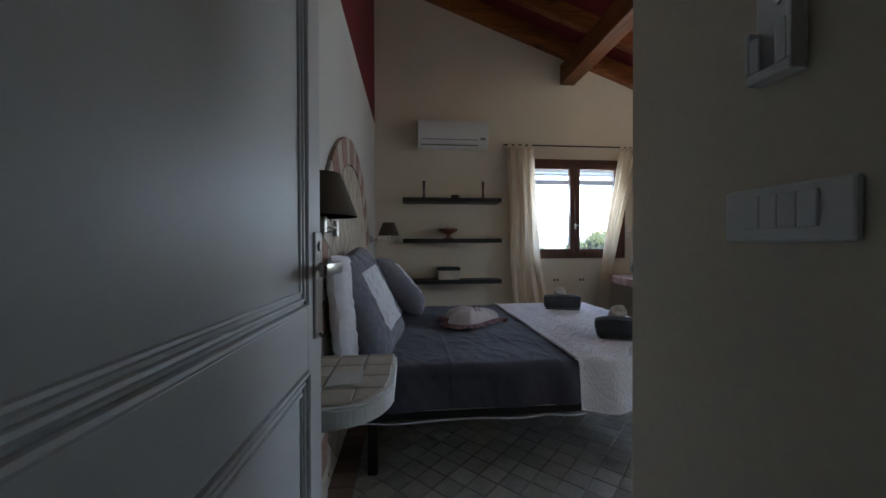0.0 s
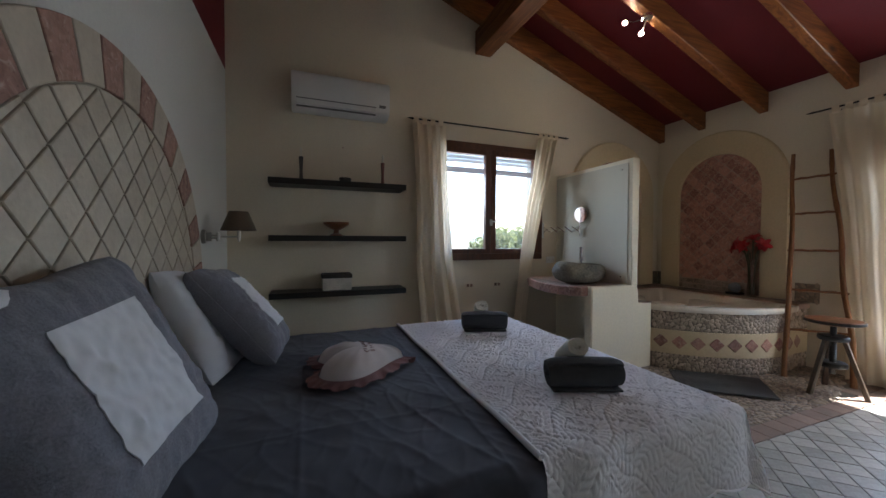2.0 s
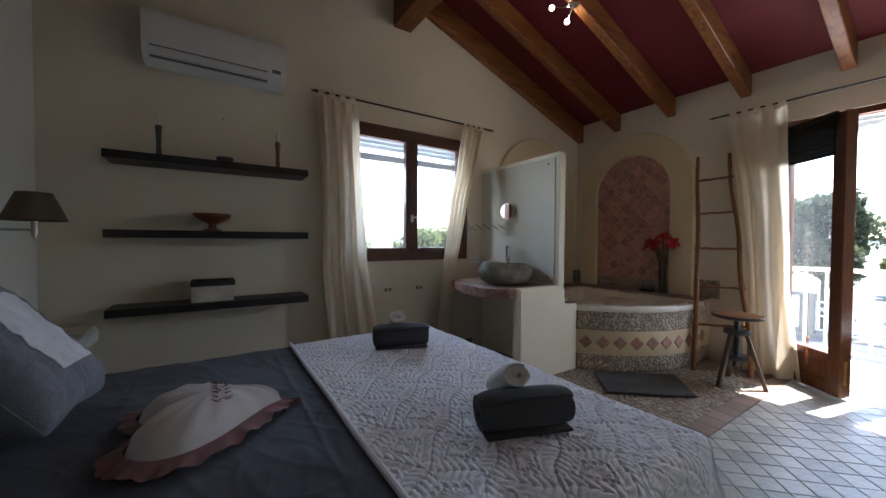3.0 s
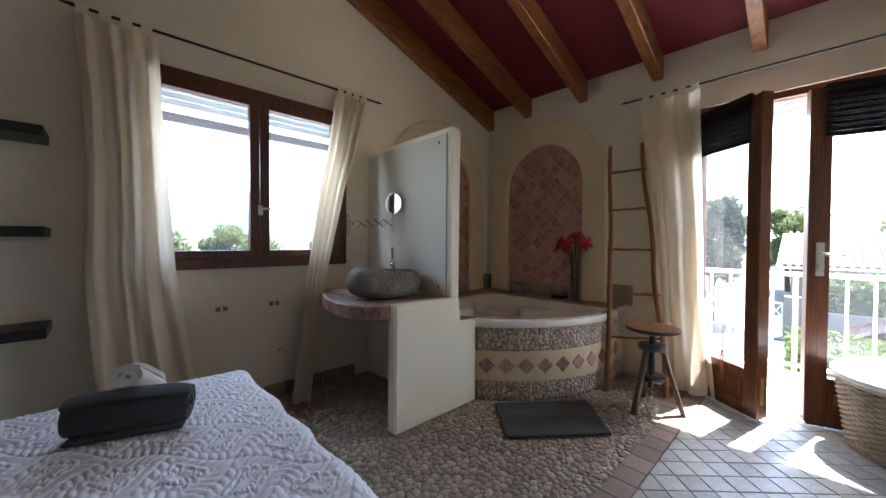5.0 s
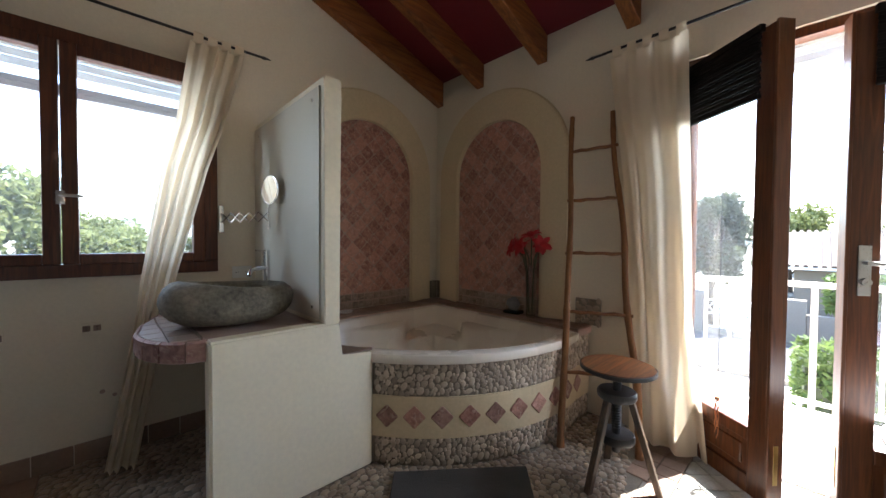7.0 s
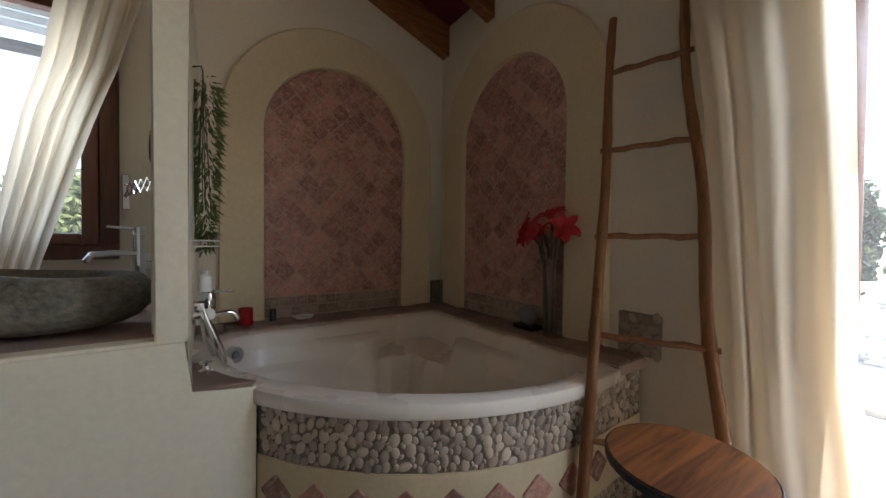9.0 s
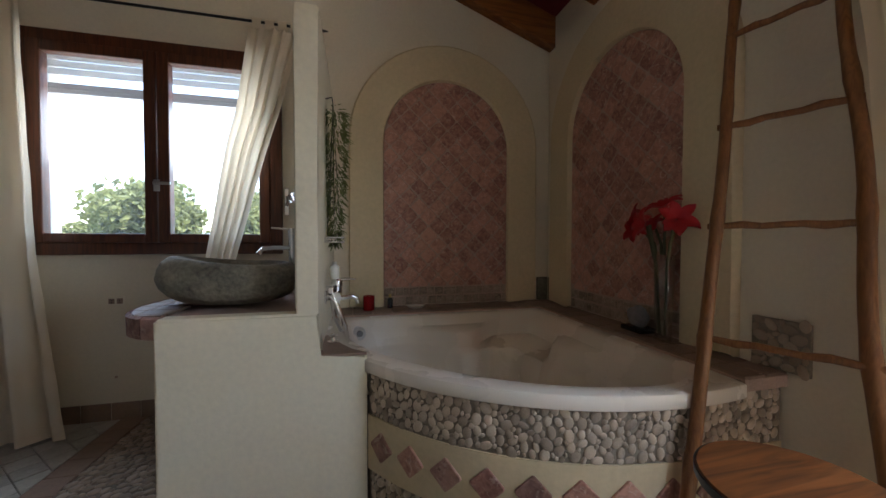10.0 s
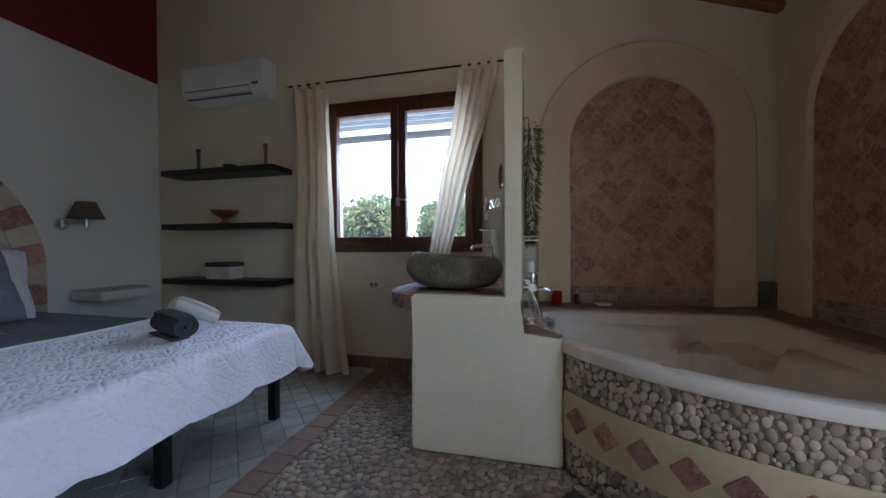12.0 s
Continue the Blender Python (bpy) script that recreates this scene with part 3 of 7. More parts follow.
def door_leaf(hinge_y, sign, angle, lever, w=0.605):
    """A glazed leaf built along -y from its hinge, then turned about it. sign: the way it runs from its hinge."""
    ob = thing("balcony_door_leaf", (0, 0, 0), "open glazed wooden balcony door with lower panel" + (" and steel lever" if lever else ""), "door", "balcony doors")
    h, t = 2.19, 0.055
    def yy(a, b):
        return (a, b) if sign > 0 else (-b, -a)
    bm = bmesh.new()
    for a, b, c, d in ((0, 0.095, 0.012, h), (w - 0.095, w, 0.012, h), (0.095, w - 0.095, 0.012, 0.10), (0.095, w - 0.095, 0.265, 0.33), (0.095, w - 0.095, h - 0.11, h)):
        box(-t / 2, t / 2, *yy(a, b), c, d, 0.005, bm=bm)
    part("leaf_frame", bm, "doorwood", ob)
    bm = box(-0.012, 0.012, *yy(0.095, w - 0.095), 0.10, 0.265)
    box(-0.02, 0.02, *yy(0.13, w - 0.13), 0.13, 0.235, 0.008, bm=bm)
    part("lower_panel", bm, "doorwood", ob)
    pane = part("pane", box(-0.003, 0.003, *yy(0.085, w - 0.085), 0.32, h - 0.10), "pane", ob)
    pane.visible_shadow = False
    # the meeting edge: a moulded strip with a lock plate
    part("edge_strip", box(-t / 2 - 0.012, t / 2 + 0.012, *yy(w, w + 0.014), 0.03, h, 0.004), "doorwood", ob)
    part("lock_plate", box(-0.011, 0.011, *yy(w + 0.014, w + 0.0165), 0.12, 0.30, 0.001), "brass", ob)
    blind = part("blind", box(-t / 2 - 0.034, -t / 2 - 0.006, *yy(0.03, w - 0.05), 2.165, 2.20, 0.004), "blind", ob, "dark bamboo blind rolled up")
    for k in range(22):
        z = 2.16 - k * 0.0125
        part("blind_slat", box(-t / 2 - 0.03 + 0.004 * math.sin(k * 2.1), -t / 2 - 0.022 + 0.004 * math.sin(k * 2.1), *yy(0.035, w - 0.055), z - 0.0115, z), "blind", blind)
    part("blind_bar", box(-t / 2 - 0.036, -t / 2 - 0.012, *yy(0.035, w - 0.055), 1.866, 1.888, 0.006), "blind", blind)
    wy = sign * (0.045 if not lever else 0.09)
    low = 1.32 if not lever else 1.70
    part("blind_wand", tube([(-t / 2 - 0.04, wy, 1.87), (-t / 2 - 0.042, wy, low + 0.1), (-t / 2 - 0.042, wy, low)], [0.003, 0.0055, 0.006], 8), "blackmetal", blind, "", True)
    cy = 0.36 if not lever else 0.12
    a = sign * cy
    part("blind_cord", tube([(-t / 2 - 0.045, a, 1.87), (-t / 2 - 0.04, a + 0.003, 1.2), (-t / 2 - 0.042, a, 0.42 if not lever else 1.5)], 0.0016, 5), "ironwood", blind)
    if not lever:
        for k in range(4):
            pts = [(-t / 2 - 0.045, a + 0.012 * math.sin(k * 2 + q * 0.9), 0.42 - q * 0.03 - k * 0.004) for q in range(8 - k)]
            part("cord_end", tube(pts, 0.0022, 5), "cord", blind)
        lathe_at = (-t / 2 - 0.045, a, 0.405)
        part("cord_knot", lathe([(0, 0), (0.012, 0.006), (0.012, 0.018), (0, 0.024)], lathe_at, 10), "cord", blind)
    if lever:
        ly = sign * (w - 0.048)
        bm = box(-t / 2 - 0.006, -t / 2, ly - 0.02, ly + 0.02, 0.985, 1.20, 0.002)
        part("lever_plate", bm, "steel", ob, "brushed steel lock plate")
        bm = rod((-t / 2 - 0.005, ly, 1.125), (-t / 2 - 0.05, ly, 1.125), 0.009)
        tube([(-t / 2 - 0.048, ly, 1.125), (-t / 2 - 0.05, ly - sign * 0.06, 1.124), (-t / 2 - 0.048, ly - sign * 0.125, 1.12)], [0.009, 0.008, 0.006], bm=bm)
        part("lever_handle", bm, "steel", ob, "brushed steel lever", True)
        bm = rod((-t / 2 - 0.004, ly, 1.045), (-t / 2 - 0.03, ly, 1.045), 0.016)
        part("thumb_turn", bm, "steel", ob, "", True)
    for z in (0.25, 1.1, 1.95):
        part("hinge", rod((-t / 2 - 0.004, 0, z), (-t / 2 - 0.004, 0, z + 0.08), 0.007), "brass", ob)
    for c in ob.children:
        c.matrix_parent_inverse = Matrix()
    ob.matrix_world = pose(XE + 0.05, hinge_y, 0, 0, 0, angle)
    return ob


door_leaf(2.59, -1, -38, False, 0.575)
door_leaf(1.345, 1, 16, True, 0.61)

# ---- entrance door ----


def entrance_door():
    ob = thing("door_1", (0, 0, 0), "pale grey painted panelled door standing open", "door", kind="structure")
    w, h, t = 0.90, 2.04, 0.04
    bm = box(-t / 2 + 0.006, t / 2 - 0.006, 0, w, 0.01, h)
    for a, b, c, d in ((0, 0.115, 0.01, h), (w - 0.105, w, 0.01, h), (0.115, w - 0.105, 0.01, 0.16), (0.115, w - 0.105, 0.89, 1.03), (0.115, w - 0.105, h - 0.115, h)):
        box(-t / 2, t / 2, a, b, c, d, 0.003, bm=bm)
    part("leaf", bm, "paintdoor", ob)
    for low, high in ((0.16, 0.89), (1.03, h - 0.115)):
        bm = bmesh.new()
        for side in (-1, 1):
            x = side * (t / 2 - 0.005)
            y0, y1 = 0.115, w - 0.105
            for k, (r, out) in enumerate(((0.008, 0.004), (0.007, 0.0), (0.006, -0.001))):
                e = 0.006 + 0.017 * k
                tube([(x + side * out, y0 + e, low + e), (x + side * out, y1 - e, low + e), (x + side * out, y1 - e, high - e), (x + side * out, y0 + e, high - e), (x + side * out, y0 + e, low + e)], r, 8, bm)
        part("moulding", bm, "paintdoor", ob, "", True)
    ly = w - 0.04
    part("lock_plate", box(t / 2, t / 2 + 0.008, ly - 0.029, ly + 0.029, 0.95, 1.205, 0.003), "steel", ob, "brushed steel lock plate")
    bm = rod((t / 2 + 0.005, ly, 1.120), (t / 2 + 0.055, ly, 1.120), 0.010)
    box(t / 2 + 0.045, t / 2 + 0.062, ly - 0.138, ly + 0.014, 1.105, 1.134, 0.005, bm=bm)
    part("lever_handle", bm, "steel", ob, "brushed steel lever", True)
    part("key_hole", rod((t / 2 + 0.008, ly, 1.17), (t / 2 + 0.012, ly, 1.17), 0.012), "steel", ob)
    part("key_hole", rod((t / 2 + 0.008, ly, 0.955), (t / 2 + 0.011, ly, 0.955), 0.004), "ironwood", ob)
    for z in (0.25, 1.75):
        part("hinge", rod((t / 2 + 0.004, 0.0, z), (t / 2 + 0.004, 0.0, z + 0.09), 0.008), "steel", ob)
    for c in ob.children:
        c.matrix_parent_inverse = Matrix()
    ob.matrix_world = pose(0.137, 0.31, 0, 0, 0, -1.6)


entrance_door()
switch = thing("light_switch", (0.89, 0.686, 1.211), "white four-rocker light switch plate on wall", "switch")
part("plate", box(0.880, 0.89, 0.607, 0.765, 1.174, 1.248, 0.004), "whiteplastic", switch)
for k in range(4):
    part("rocker", box(0.876, 0.882, 0.642 + 0.023 * k, 0.664 + 0.023 * k, 1.192, 1.237, 0.002), "whiteplastic", switch)
holder = thing("wall_holder", (0.89, 0.685, 1.427), "white plastic remote holder on wall", "holder")
bm = box(0.866, 0.886, 0.662, 0.722, 1.385, 1.40, 0.003)
box(0.884, 0.89, 0.662, 0.722, 1.385, 1.51, 0.002, bm=bm)
box(0.866, 0.884, 0.662, 0.669, 1.40, 1.477, 0.002, bm=bm)
box(0.866, 0.884, 0.715, 0.722, 1.40, 1.457, 0.002, bm=bm)
box(0.866, 0.870, 0.669, 0.682, 1.40, 1.452, 0.001, bm=bm)
box(0.866, 0.870, 0.703, 0.715, 1.40, 1.445, 0.001, bm=bm)
part("cradle", bm, "whiteplastic", holder)
part("screw", rod((0.8842, 0.692, 1.485), (0.880, 0.692, 1.485), 0.004, seg=10), "steel", holder)

# ---- wall fittings ----


def air_conditioner():
    ob = thing("air_conditioner", (0.955, YN, 2.38), "white split air conditioner mounted high on wall", "air conditioner")
    x0, x1 = 0.525, 1.385
    prof = [(YN - 0.0, 2.375), (YN - 0.10, 2.37), (YN - 0.165, 2.395), (YN - 0.195, 2.44), (YN - 0.20, 2.64), (YN - 0.175, 2.685), (YN - 0.13, 2.70), (YN, 2.70)]
    bm = prism([(x0, y, z) for y, z in prof], (x1 - x0, 0, 0))
    bmesh.ops.bevel(bm, geom=list(bm.edges), offset=0.006, segments=2, affect="EDGES")
    part("casing", bm, "whiteplastic", ob, "", True)
    part("flap", box(x0 + 0.04, x1 - 0.13, YN - 0.198, YN - 0.17, 2.402, 2.446, 0.006), "whiteplastic", ob)
    part("air_slot", box(x0 + 0.04, x1 - 0.13, YN - 0.2035, YN - 0.19, 2.447, 2.453), "greyplastic", ob)
    part("air_slot", box(x0 + 0.04, x1 - 0.13, YN - 0.172, YN - 0.15, 2.388, 2.3965), "greyplastic", ob)
    part("display", box(x1 - 0.10, x1 - 0.04, YN - 0.203, YN - 0.19, 2.45, 2.475, 0.002), "greyplastic", ob)


air_conditioner()


def shelf(z):
    ob = thing("wall_shelf", (0.95, YN, z), "black floating wall shelf holding small ornaments", "shelf", "floating shelves")
    part("board", box(0.343, 1.53, YN - 0.255, YN, z - 0.05, z, 0.003), "black", ob)


for z in (1.742, 1.255, 0.76):
    shelf(z)


def candlestick(x, z, stick, name):
    ob = thing("candlestick", (x, YN - 0.1, z), name + " turned candlestick with white candle on black shelf", "candlestick", "candlesticks")
    prof = [(0.022, 0), (0.025, 0.01), (0.016, 0.035), (0.013, 0.10), (0.015, 0.14), (0.018, 0.19), (0.020, 0.215), (0.016, 0.22)]
    part("stick", lathe(prof, (x, YN - 0.1, z), 16), stick, ob, "", True)
    part("candle", lathe([(0.010, 0.218), (0.009, 0.295), (0.003, 0.30)], (x, YN - 0.1, z), 10), "wax", ob, "white wax candle", True)


candlestick(0.60, 1.742, "candlegrey", "grey")
candlestick(1.335, 1.742, "candlerose", "rose")
dish = thing("glass_bowl", (0.98, YN - 0.13, 1.742), "small dark glass bowl on black shelf", "bowl")
part("body", lathe([(0.0, 0.0), (0.028, 0), (0.032, 0.006), (0.05, 0.02), (0.056, 0.045), (0.052, 0.045), (0.046, 0.022), (0.02, 0.012), (0.0, 0.012)], (0.98, YN - 0.13, 1.742), 20), "candlegrey", dish, "", True)
bowl = thing("wooden_bowl", (0.90, YN - 0.11, 1.255), "footed dark wooden bowl on black shelf", "bowl")
part("body", lathe([(0.0, 0.0), (0.058, 0.0), (0.058, 0.010), (0.026, 0.026), (0.024, 0.05), (0.06, 0.068), (0.112, 0.102), (0.118, 0.124), (0.111, 0.124), (0.10, 0.11), (0.05, 0.085), (0.0, 0.08)], (0.90, YN - 0.11, 1.255), 28), "bowlwood", bowl, "", True)
basket = thing("storage_basket", (0.90, YN - 0.11, 0.755), "white woven basket with dark fabric lining on shelf", "basket")
bm = bmesh.new()
for x0, x1, y0, y1 in ((0.775, 1.025, YN - 0.20, YN - 0.188), (0.775, 1.025, YN - 0.052, YN - 0.04), (0.775, 0.787, YN - 0.188, YN - 0.052), (1.013, 1.025, YN - 0.188, YN - 0.052)):
    box(x0, x1, y0, y1, 0.76, 0.875, 0.003, bm=bm)
box(0.787, 1.013, YN - 0.188, YN - 0.052, 0.76, 0.768, bm=bm)
part("body", bm, "basket", basket)
for k in range(7):
    part("weave_band", tube([(x, y, 0.768 + k * 0.0155) for x, y in ((0.776, YN - 0.199), (1.024, YN - 0.199), (1.024, YN - 0.041), (0.776, YN - 0.041), (0.776, YN - 0.199))], 0.0058, 6), "basket", basket, "", True)
bm = bmesh.new()
for x0, x1, y0, y1 in ((0.766, 1.034, YN - 0.208, YN - 0.185), (0.766, 1.034, YN - 0.055, YN - 0.032), (0.766, 0.79, YN - 0.185, YN - 0.055), (1.01, 1.034, YN - 0.185, YN - 0.055)):
    box(x0, x1, y0, y1, 0.868, 0.908, 0.009, bm=bm)
part("lining", bm, "mat", basket, "charcoal fabric lining")


def wall_lamp(my, ax, ay, az, wide):
    """A swing-arm lamp on the bed wall. my: its mount; ax, ay: the shade's middle."""
    ob = thing("wall_lamp", (0, my, 1.235), "brushed steel swing-arm wall lamp with taupe shade", "wall lamp", "bedside wall lamps")
    part("mount", rod((0.0, my, 1.235), (0.022, my, 1.235), 0.048, 0.044, 24), "steel", ob, "", True)
    bm = box(0.02, 0.055, my - 0.012, my + 0.012, 1.205, 1.265, 0.004)
    part("bracket", bm, "steel", ob)
    ex, ey = (0.146, my - 0.115) if my < 2.5 else (0.10, my - 0.05)
    bm = tube([(0.045, my, 1.242), (ex, ey, 1.242)], 0.006)
    tube([(0.045, my, 1.225), (ex, ey, 1.225)], 0.006, bm=bm)
    rod((ex, ey, 1.205), (ex, ey, 1.262), 0.011, bm=bm)
    tube([(ex, ey, 1.235), (ax, ay, 1.235)], 0.006, bm=bm)
    part("swing_arm", bm, "steel", ob, "", True)
    bm = rod((ax, ay, 1.215), (ax, ay, 1.285), 0.013)
    rod((ax, ay, 1.20), (ax, ay, 1.215), 0.007, bm=bm)
    part("lamp_holder", bm, "steel", ob, "", True)
    b, t = az, az + 0.132
    bm = lathe([(wide, b), (wide * 0.53, t), (wide * 0.53 - 0.003, t), (wide - 0.003, b)], (ax, ay, 0), 36)
    part("shade", bm, "shade", ob, "taupe fabric cone shade", True)


wall_lamp(1.70, 0.144, 1.40, 1.262, 0.105)
wall_lamp(3.945, 0.205, 3.985, 1.278, 0.112)


def nightstand(y0, y1, near):
    ob = thing("nightstand", (0, (y0 + y1) / 2, 0.63), "white plaster wall-hung nightstand with tiled top", "nightstand", "nightstands")
    d, r = 0.355, 0.19
    out = [(0.0, y0), (0.0, y1), (d, y1)] if near else [(0.0, y1), (0.0, y0), (d, y0)]
    cy = y0 + r if near else y1 - r
    for k in range(9):
        a = k * math.pi / 2 / 8
        out.append((d - r + r * math.cos(a), cy - r * math.sin(a) if near else cy + r * math.sin(a)))
    bm = prism([(x, y, 0.628) for x, y in out], (0, 0, 0.065))
    bmesh.ops.bevel(bm, geom=[e for e in bm.edges], offset=0.008, segments=2, affect="EDGES")
    part("slab", bm, "plaster_white", ob)
    hull = inset(out, 0.022)
    if sum(p[0] * q[1] - q[0] * p[1] for p, q in zip(hull, hull[1:] + hull[:1])) < 0:
        hull.reverse()
    for i in range(-1, 4):
        for j in range(-1, 6):
            x, y = i * 0.113 + 0.012, y0 + j * 0.113 + 0.02
            p = clip_to([(x, y), (x + 0.107, y), (x + 0.107, y + 0.107), (x, y + 0.107)], hull)
            if len(p) > 2 and area2(p) > 2e-4:
                part("tile", slab2d(bmesh.new(), p, lambda u, v, w: (u, v, 0.692 + w), 0.012, 0.005), "creamtile", ob)


nightstand(1.33, 1.84, True)
nightstand(3.975, 4.46, False)
note = thing("folded_card", (0.18, 1.52, 0.704), "small white folded card on tiled nightstand", "card")
bm = prism([(0.13, 1.47, 0.7045), (0.245, 1.47, 0.7045), (0.245, 1.60, 0.7045), (0.13, 1.60, 0.7045)], (0, 0, 0.0012))
prism([(0.13, 1.47, 0.7065), (0.24, 1.475, 0.712), (0.24, 1.605, 0.712), (0.13, 1.60, 0.7065)], (0, 0, 0.001), bm)
part("leaf", bm, "ceramic", note)
sock = thing("wall_socket", (0, 1.665, 0.80), "white wall socket plate above nightstand", "socket")
part("plate", box(0, 0.008, 1.60, 1.725, 0.765, 0.845, 0.003), "whiteplastic", sock)
part("module", box(0.008, 0.011, 1.64, 1.685, 0.782, 0.828, 0.002), "whiteplastic", sock)
for k, x in enumerate((2.318, 2.663)):
    ob = thing("wall_outlet", (x, YN, 0.72), "pale wall outlet plate with two sockets below window", "outlet", "wall outlets")
    part("plate", box(x - 0.042, x + 0.042, YN - 0.006, YN, 0.69, 0.75, 0.002), "plaster", ob)
    for dx in (-0.021, 0.021):
        part("socket", box(x + dx - 0.015, x + dx + 0.015, YN - 0.008, YN - 0.005, 0.704, 0.736, 0.002), "terracotta", ob)
        for dz in (-0.006, 0.006):
            part("pin_hole", rod((x + dx, YN - 0.0085, 0.72 + dz), (x + dx, YN - 0.007, 0.72 + dz), 0.0035, seg=8), "ironwood", ob)
for x, z, r in ((2.31, 0.26, 0.008), (2.70, 0.36, 0.012), (2.75, 0.33, 0.01), (0.973, 2.10, 0.007)):
    solo("wall_plug", lathe([(r, 0), (r * 0.9, 0.003), (r * 0.4, 0.0035)], (0, 0, 0), 12), "pinkgrout", "small plugged drill hole in plaster wall", "wall plug", "wall plugs").matrix_world = pose(x, YN, z, 90)
ob = thing("double_socket", (3.395, YN, 0.985), "white double socket beside stone basin", "socket")
part("plate", box(3.335, 3.455, YN - 0.009, YN, 0.945, 1.025, 0.003), "whiteplastic", ob)
for x in (3.365, 3.425):
    part("module", rod((x, YN - 0.012, 0.985), (x, YN - 0.008, 0.985), 0.02, seg=20), "whiteplastic", ob)
    for dx in (-0.007, 0.007):
        part("pin_hole", rod((x + dx, YN - 0.0128, 0.985), (x + dx, YN - 0.0115, 0.985), 0.003, seg=8), "ironwood", ob)

# ---- curtains ----


def curtain_rod(p0, p1, name):
    ob = thing("curtain_rod", ((p0[0] + p1[0]) / 2, (p0[1] + p1[1]) / 2, p0[2]), name, "curtain rod")
    part("pole", rod(p0, p1, 0.008), "blackmetal", ob, "", True)
    d = (Vector(p1) - Vector(p0)).normalized()
    for p, s in ((Vector(p0), -1), (Vector(p1), 1)):
        part("finial", rod(p, p + s * d * 0.05, 0.012, 0.003), "blackmetal", ob, "", True)
    for f in (0.07, 0.93):
        p = Vector(p0).lerp(Vector(p1), f)
        away = Vector((0, 1, 0)) if abs(d.x) > 0.5 else Vector((1, 0, 0))
        reach = (YN if abs(d.x) > 0.5 else XE) - (p.y if abs(d.x) > 0.5 else p.x)
        part("bracket", rod(p, p + away * reach, 0.006), "blackmetal", ob)


curtain_rod((1.63, YN - 0.12, 2.425), (3.50, YN - 0.12, 2.425), "black iron curtain rod above the window")
curtain_rod((XE - 0.13, 3.06, 2.42), (XE - 0.13, 0.98 + 0.1, 2.42), "black iron curtain rod above balcony doors")


def curtain(name, keys, axis, fixed, folds, depth, tabs, top, seed, lean=0.0):
    """A tab-top curtain. keys: rows of height, first edge, second edge; the cloth hangs along an axis at a fixed place on the other."""
    rng = random.Random(seed)
    ob = thing("curtain", (fixed if axis else keys[-1][1], keys[-1][1] if axis else fixed, 0), name, "curtain", "curtains")
    ph = [rng.uniform(0, 6.28) for _ in range(4)]

    def edge(z, k):
        zs = sorted(keys)
        for a, b in zip(zs, zs[1:]):
            if z <= b[0]:
                s = (z - a[0]) / (b[0] - a[0])
                return a[k] + (b[k] - a[k]) * s
        return zs[-1][k]

    z0, z1 = min(keys)[0], max(keys)[0]

    def f(u, v):
        z = z1 + (z0 - z1) * v
        a, b = edge(z, 1), edge(z, 2)
        w = u + 0.024 * math.sin(4 * v + ph[0]) + 0.03 * math.sin(9 * u + 3 * v + ph[1]) * (1 - abs(2 * u - 1))
        c = a + (b - a) * w
        amp = depth * (0.55 + 0.45 * v)
        o = amp * math.sin(2 * math.pi * folds * u + 1.3 * v + ph[2]) + 0.4 * amp * math.sin(2 * math.pi * folds * 0.43 * u + ph[3] + 1.5 * v) + 0.2 * amp * math.sin(2 * math.pi * folds * 2.3 * u + ph[3] + 2 * v)
        o -= lean * v * v
        o += 0.008 * noise.noise(Vector((u * 8, v * 11, seed)))
        return (fixed + o, c, z) if axis else (c, fixed + o, z)

    part("cloth", sheet(110, 70, f, 0.0), "curtain", ob, "", True)
    for k in range(tabs):
        u = (k + 0.5) / tabs
        c = edge(z1, 1) + (edge(z1, 2) - edge(z1, 1)) * u
        rodz = top

        def g(s, q, c=c):
            a = math.pi * 2 * s
            r = 0.016
            o = r * math.cos(a)
            z = rodz + r * math.sin(a) if math.sin(a) > 0 else rodz + (z1 - rodz - 0.01) * -math.sin(a)
            cc = c + (q - 0.5) * 0.05
            return (fixed + o, cc, z) if axis else (cc, fixed + o, z)

        part("tab", sheet(20, 2, g), "curtain", ob, "", True)


curtain("cream cotton tab-top curtain hanging beside window", [(2.385, 1.62, 1.97), (2.0, 1.65, 1.985), (1.6, 1.67, 2.01), (1.0, 1.665, 2.055), (0.5, 1.70, 2.13), (0.012, 1.745, 2.20)], 0, YN - 0.12, 3.4, 0.036, 4, 2.425, 3, 0.09)
curtain("cream cotton tab-top curtain swept aside beside basin", [(2.385, 3.10, 3.39), (1.9, 3.03, 3.27), (1.63, 2.965, 3.185), (1.0, 2.86, 3.02), (0.76, 2.83, 2.965), (0.4, 2.77, 2.90), (0.012, 2.70, 2.83)], 0, YN - 0.13, 4.3, 0.026, 4, 2.425, 5, 0.12)
curtain("cream cotton tab-top curtain beside balcony doors", [(2.38, 2.52, 2.95), (1.6, 2.505, 2.86), (0.8, 2.49, 2.81), (0.012, 2.40, 2.79)], 1, XE - 0.13, 2.8, 0.03, 5, 2.42, 7)

# ---- headboard ----
headboard = thing("headboard", (0.0, 2.82, 0), "arched tiled headboard with cream and rose blocks", "headboard")
HC, HZ, RO, RI = 2.82, 0.87, 1.02, 0.845
bm = prism([(0.0, u, v) for u, v in arch_outline(HC, RO - 0.004, HZ, 0.0, 40)], (0.012, 0, 0))
part("mortar", bm, "hbgrout", headboard)
hull = arch_outline(HC, RI, HZ, 0.02, 30)
S2 = 0.115 * math.sqrt(2)


def on_west(u, v, w):
    return (0.012 + w, u, v)


